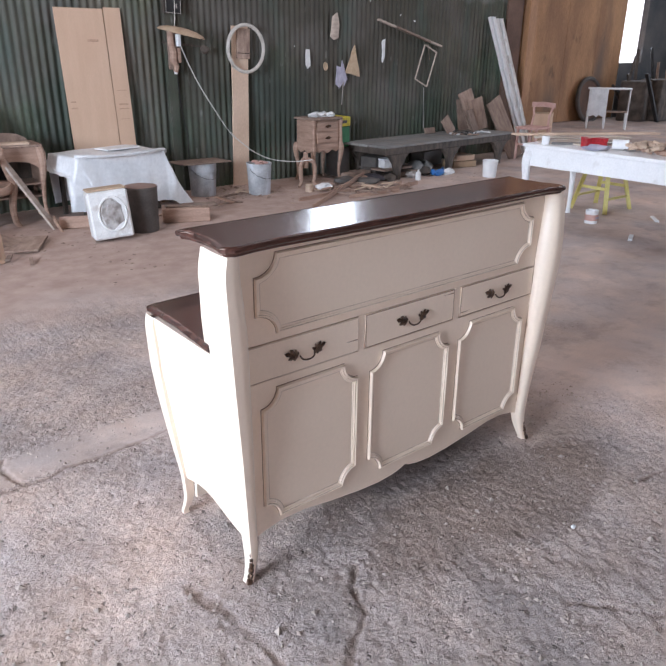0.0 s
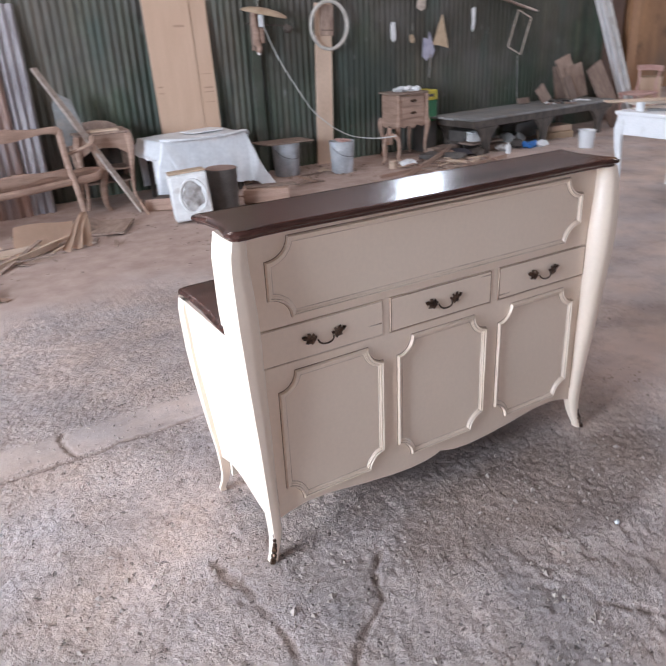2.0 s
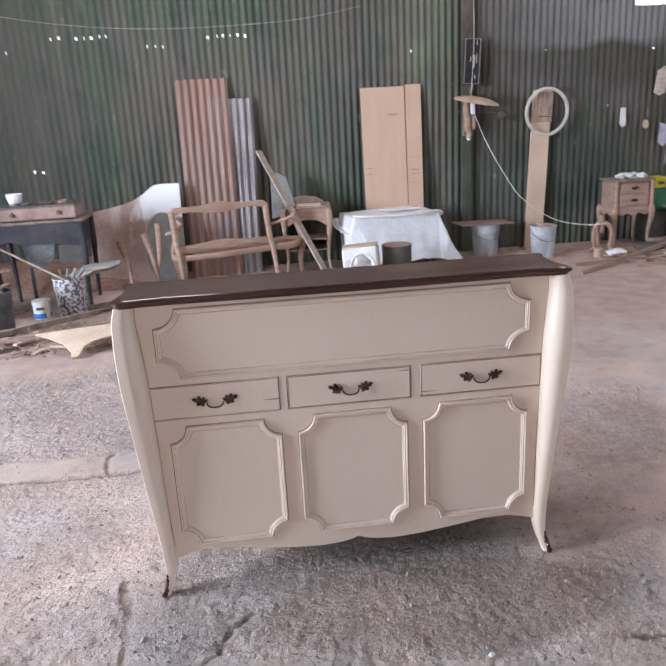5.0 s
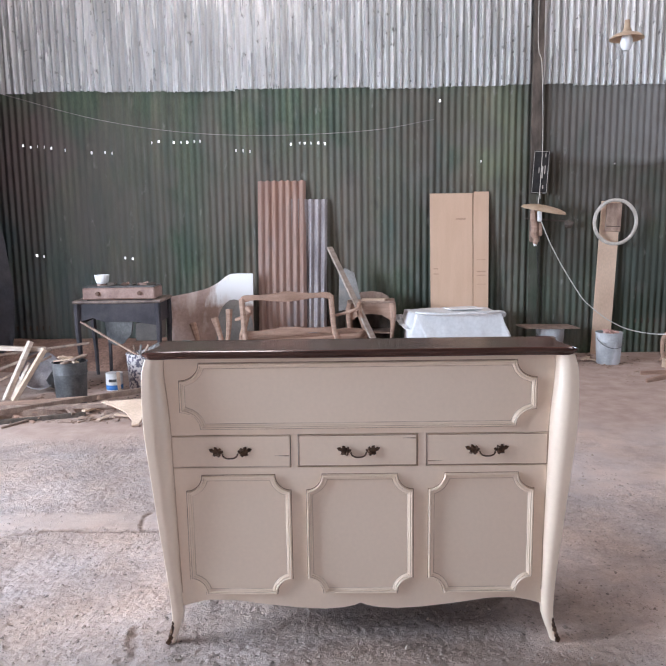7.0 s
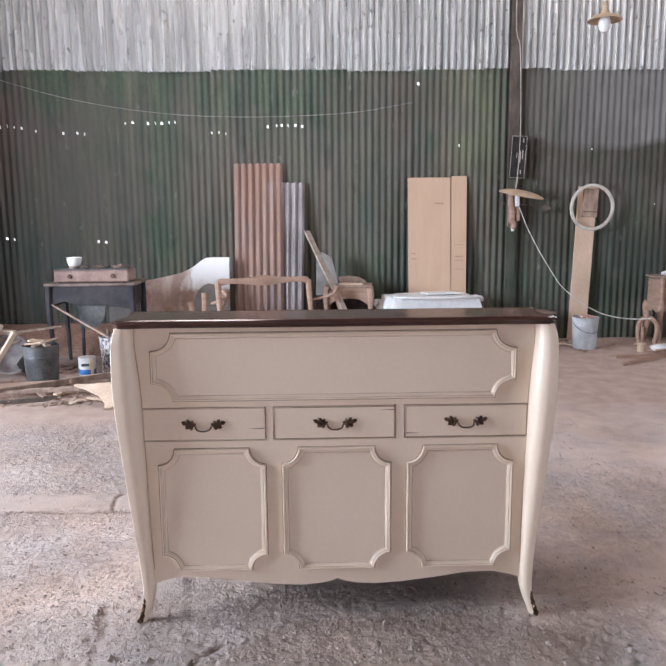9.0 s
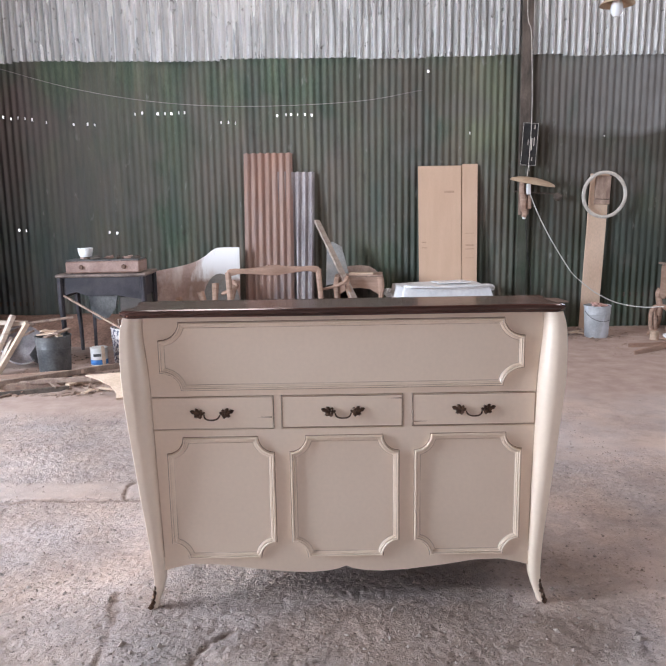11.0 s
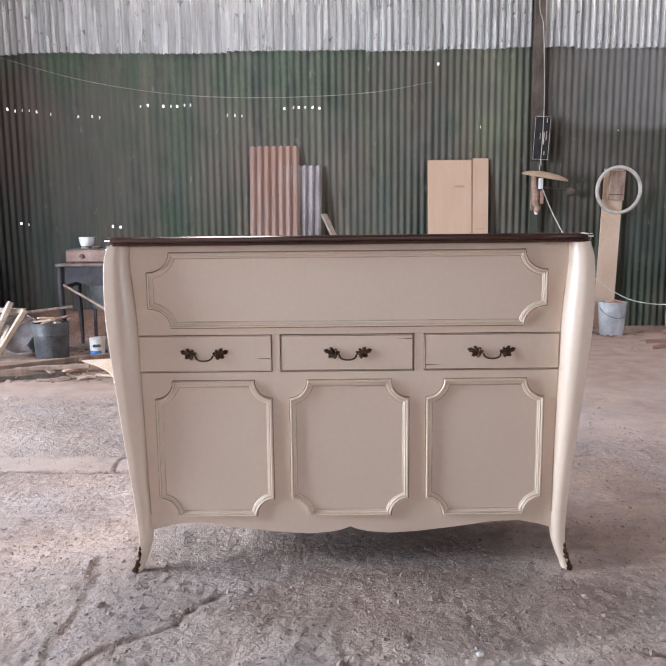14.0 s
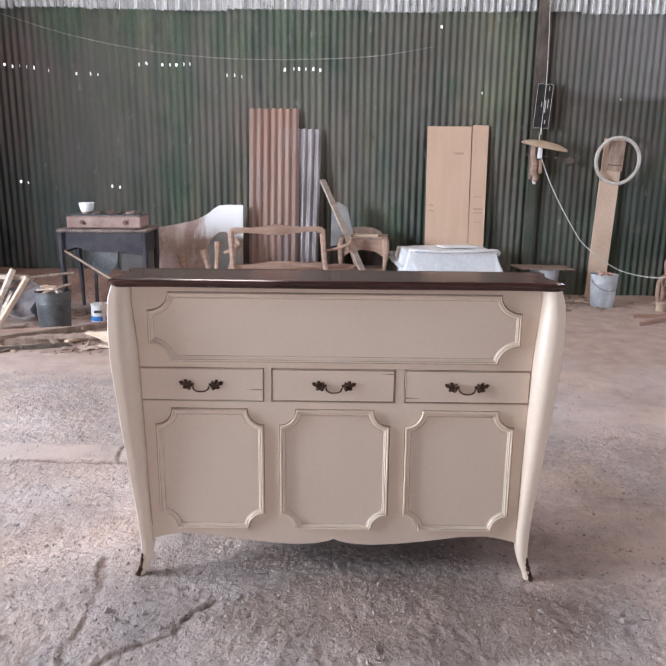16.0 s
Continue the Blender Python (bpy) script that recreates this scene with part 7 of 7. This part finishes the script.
    # scrap between planks and settee
    rng = random.Random(31)
    spots = [(rng.uniform(-3.2, -1.5), rng.uniform(2.92, 3.6)) for _ in range(60)] + [(rng.uniform(-1.6, 0.1), rng.uniform(3.7, 4.5)) for _ in range(22)] + [(rng.uniform(-1.7, -0.9), rng.uniform(3.0, 3.6)) for _ in range(16)] + [(rng.uniform(3.5, 4.6), rng.uniform(4.3, 5.0)) for _ in range(70)] + [(rng.uniform(1.2, 3.0), rng.uniform(4.7, 5.4)) for _ in range(16)]
    for k, (x, y) in enumerate(spots):
        ln, w = rng.uniform(0.03, 0.14), rng.uniform(0.007, 0.024)
        b = box((-ln, -w, 0), (ln, w, rng.uniform(0.005, 0.018)), 0.0015)
        for v in b.verts:
            v.co.y += 0.12 * w * math.sin(v.co.x * 30 + k)
            v.co.x += rng.uniform(-0.008, 0.008)
        solo("wood_scrap", b, (PALEWOOD, DUSTWOOD, DUSTWOOD, RAWWOOD)[k % 4], pose(x, y, 0.004 + 0.03 * rng.random() ** 2, rng.uniform(-8, 8), rng.uniform(-8, 8), rng.uniform(0, 180)), "small broken piece of scrap wood on the dusty floor", "wood scrap", "wood scrap on the floor")
    # flat boards before the settee
    for x, y, sx, sy, rz, m in ((-0.36, 4.55, 0.36, 0.20, 14, DUSTWOOD), (0.02, 4.42, 0.16, 0.20, -30, DUSTWOOD), (-1.45, 3.55, 0.34, 0.16, 8, DUSTWOOD), (-1.38, 3.20, 0.30, 0.13, -10, DUSTWOOD), (-1.75, 4.30, 0.12, 0.10, 20, DUSTWOOD)):
        solo("flat_board", box((-sx, -sy, 0), (sx, sy, 0.02), 0.003), m, pose(x, y, 0.012, 2.5, -2, rz), "flat dusty board lying in front of the settee", "board", "flat boards on the floor")
    for a, b in (((-1.05, 3.72, 0.02), (-0.35, 4.20, 0.05)), ((-1.1, 4.1, 0.03), (-0.6, 4.16, 0.03)), ((2.85, 4.18, 0.012), (4.36, 5.08, 0.09)), ((3.5, 4.35, 0.012), (4.2, 4.28, 0.015)), ((4.05, 4.40, 0.012), (4.75, 4.52, 0.014)), ((2.95, 4.55, 0.012), (3.75, 4.62, 0.02))):
        solo("loose_stick", beam(a, b, 0.05, 0.018, 0.002, 90), (PALEWOOD, RAWWOOD)[int(a[0] > 2)], Matrix(), "long pale stick lying on the floor", "stick")
    k = thing("broken_crate", pose(0.62, 4.78, 0, 0, 0, -25), "broken reddish wooden crate piece on the floor", "crate piece")
    part("board", box((-0.16, -0.012, 0), (0.16, 0.012, 0.11), 0.003, pose(0, 0, 0, -20, 0, 0)), RAWWOOD, k)
    part("end_board", box((0.13, -0.09, 0.0), (0.155, 0.10, 0.14), 0.003, pose(0, 0, 0, 0, 6, 0)), PINK, k)
    part("end_board", box((-0.15, -0.10, 0.0), (-0.128, 0.09, 0.17), 0.003, pose(0, 0, 0.012, 0, -24, 8)), RAWWOOD, k)


build_left_things()


def build_pleated_sheet():
    """A stiff pleated offcut standing before the settee."""
    bm = bmesh.new()
    rows = []
    for j in range(9):
        f = j / 8
        rows.append([bm.verts.new((-0.26 + 0.28 * k / 24 * (1 - 0.80 * f) + 0.25 * f, 0.006 * math.sin(k * 0.8) * (1 - 0.7 * f) + 0.02 * noise.noise((k * 0.3, f * 2, 0)) + 0.08 * f, 0.25 * f + 0.012 * math.sin(k * 0.8 + 1) * (1 - f) + 0.012)) for k in range(25)])
    for a, b in zip(rows, rows[1:]):
        for k in range(24):
            bm.faces.new((a[k], a[k + 1], b[k + 1], b[k]))
    bmesh.ops.solidify(bm, geom=bm.faces, thickness=0.006)
    solo("pleated_sheet", bm, CARDBOARD, pose(-0.24, 4.02, 0, 0, 0, 18), "pleated tan paper sheet standing on the dusty floor", "sheet", smooth=60)


build_pleated_sheet()


def build_broken_board():
    """A thin tan board with a torn front edge, propped on scrap."""
    rng = random.Random(21)
    bm = bmesh.new()
    n = 26
    front = [bm.verts.new((0.48 * k / n, rng.uniform(-0.018, 0.018), 0.006)) for k in range(n + 1)]
    mid = [bm.verts.new((0.48 * k / n, 0.18, 0.065 + 0.012 * math.sin(0.3 * k))) for k in range(n + 1)]
    rear = [bm.verts.new((0.02 + 0.46 * k / n, 0.36, 0.145 + 0.010 * math.sin(0.2 * k))) for k in range(n + 1)]
    for a, b in ((front, mid), (mid, rear)):
        for k in range(n):
            bm.faces.new((a[k], a[k + 1], b[k + 1], b[k]))
    bmesh.ops.solidify(bm, geom=bm.faces, thickness=0.007)
    solo("broken_board", bm, CARDBOARD, pose(-0.80, 4.10, 0, 0, 0, -6), "thin tan board with a torn edge propped on scrap", "board", smooth=40)
    for k, (x, y, ln, u, lift) in enumerate(((-0.98, 3.68, 0.62, 52, 6), (-0.86, 3.95, 0.40, 20, 9), (-1.10, 3.90, 0.55, -12, 4), (-0.55, 3.98, 0.24, 35, 7), (-0.72, 4.24, 0.34, 8, 2))):
        solo("split_lath", beam((0, 0, 0.012), (ln, 0, 0.012 + ln * math.sin(radians(lift))), 0.035 - 0.004 * k, 0.012, 0.002), (DUSTWOOD, PALEWOOD)[k % 2], pose(x, y, 0, 0, 0, u), "split tan lath lying on the dusty floor", "lath", "split laths")


build_broken_board()


# ---- loose crumbs and shavings -----------------------------------------
def scatter(name, count, area, size, mats, label, seed, flat=0.6):
    rng = np.random.RandomState(seed)
    base = np.array([(1, 0, 0), (-1, 0, 0), (0, 1, 0), (0, -1, 0), (0, 0, 1), (0, 0, -0.3)], float)
    tris = np.array([(0, 2, 4), (2, 1, 4), (1, 3, 4), (3, 0, 4), (2, 0, 5), (1, 2, 5), (3, 1, 5), (0, 3, 5)])
    x0, x1, y0, y1 = area
    px, py = rng.uniform(x0, x1, count), rng.uniform(y0, y1, count)
    keep = value_noise(px, py, 0.5, seed) + rng.uniform(-0.6, 0.6, count) > -0.1
    px, py = px[keep], py[keep]
    n = len(px)
    s = size * rng.lognormal(0, 0.45, n)
    u = rng.uniform(0, 6.28, n)
    jit = rng.uniform(0.55, 1.35, (n, 6, 3))
    v = base[None] * jit * s[:, None, None] * np.array((1, 0.75, flat))
    c, q = np.cos(u)[:, None], np.sin(u)[:, None]
    w = np.stack([v[..., 0] * c - v[..., 1] * q + px[:, None], v[..., 0] * q + v[..., 1] * c + py[:, None], v[..., 2] + 0.003], -1)
    me = bpy.data.meshes.new(name)
    me.from_pydata(w.reshape(-1, 3).tolist(), [], (tris[None] + 6 * np.arange(n)[:, None, None]).reshape(-1, 3).tolist())
    me.materials.append(mats)
    tagged(new(name, me), label, "rubble", kind="stuff")


scatter("concrete_crumbs", 15000, (-2.6, 1.6, -1.3, 2.5), 0.0044, STONE, "loose grey concrete crumbs on the broken floor", 5)
scatter("concrete_crumbs", 130, (-2.6, 2.4, -1.3, 2.8), 0.0085, STONE, "larger concrete chips on the broken floor", 6)
scatter("wood_shavings", 900, (-3.4, 0.8, 3.0, 4.9), 0.011, DUSTWOOD, "dusty wood shavings on the dusty floor", 7, flat=0.25)
scatter("wood_shavings", 700, (2.6, 6.5, 4.1, 5.4), 0.012, DUSTWOOD, "brown wood shavings on the dusty floor", 9, flat=0.25)
solo("foam_crumb", lump(scaled(0, 0, 0.006, 0.010, 0.007, 0.007), 3), PAPER, pose(0.32, -0.51, 0.004), "white chip on a dark pile of concrete rubble", "chip")
solo("plaster_flake", lump(scaled(0, 0, 0.006, 0.075, 0.045, 0.011, 0, 4, 20), 12, rough=0.5), CABLE, pose(2.39, 1.40, 0), "pale broken plaster flake lying on the concrete floor", "flake")
solo("wood_splinter", beam((0, 0, 0.006), (0.11, -0.05, 0.010), 0.014, 0.009, 0.001), DARKWOOD, pose(2.33, 1.33, 0), "short dark wood splinter beside a plaster flake", "splinter")

scatter("wood_splinters", 850, (-3.5, -1.25, 2.95, 3.85), 0.020, DUSTWOOD, "broken wood splinters among the planks", 11, flat=0.3)
scatter("wood_splinters", 360, (-3.5, -1.0, 3.0, 4.7), 0.013, DARKWOOD, "dark dirty splinters on the dusty floor", 12, flat=0.35)
scatter("wood_splinters", 260, (2.2, 4.8, 5.0, 5.75), 0.016, DUSTWOOD, "dusty splinters along the foot of the wall", 13, flat=0.35)
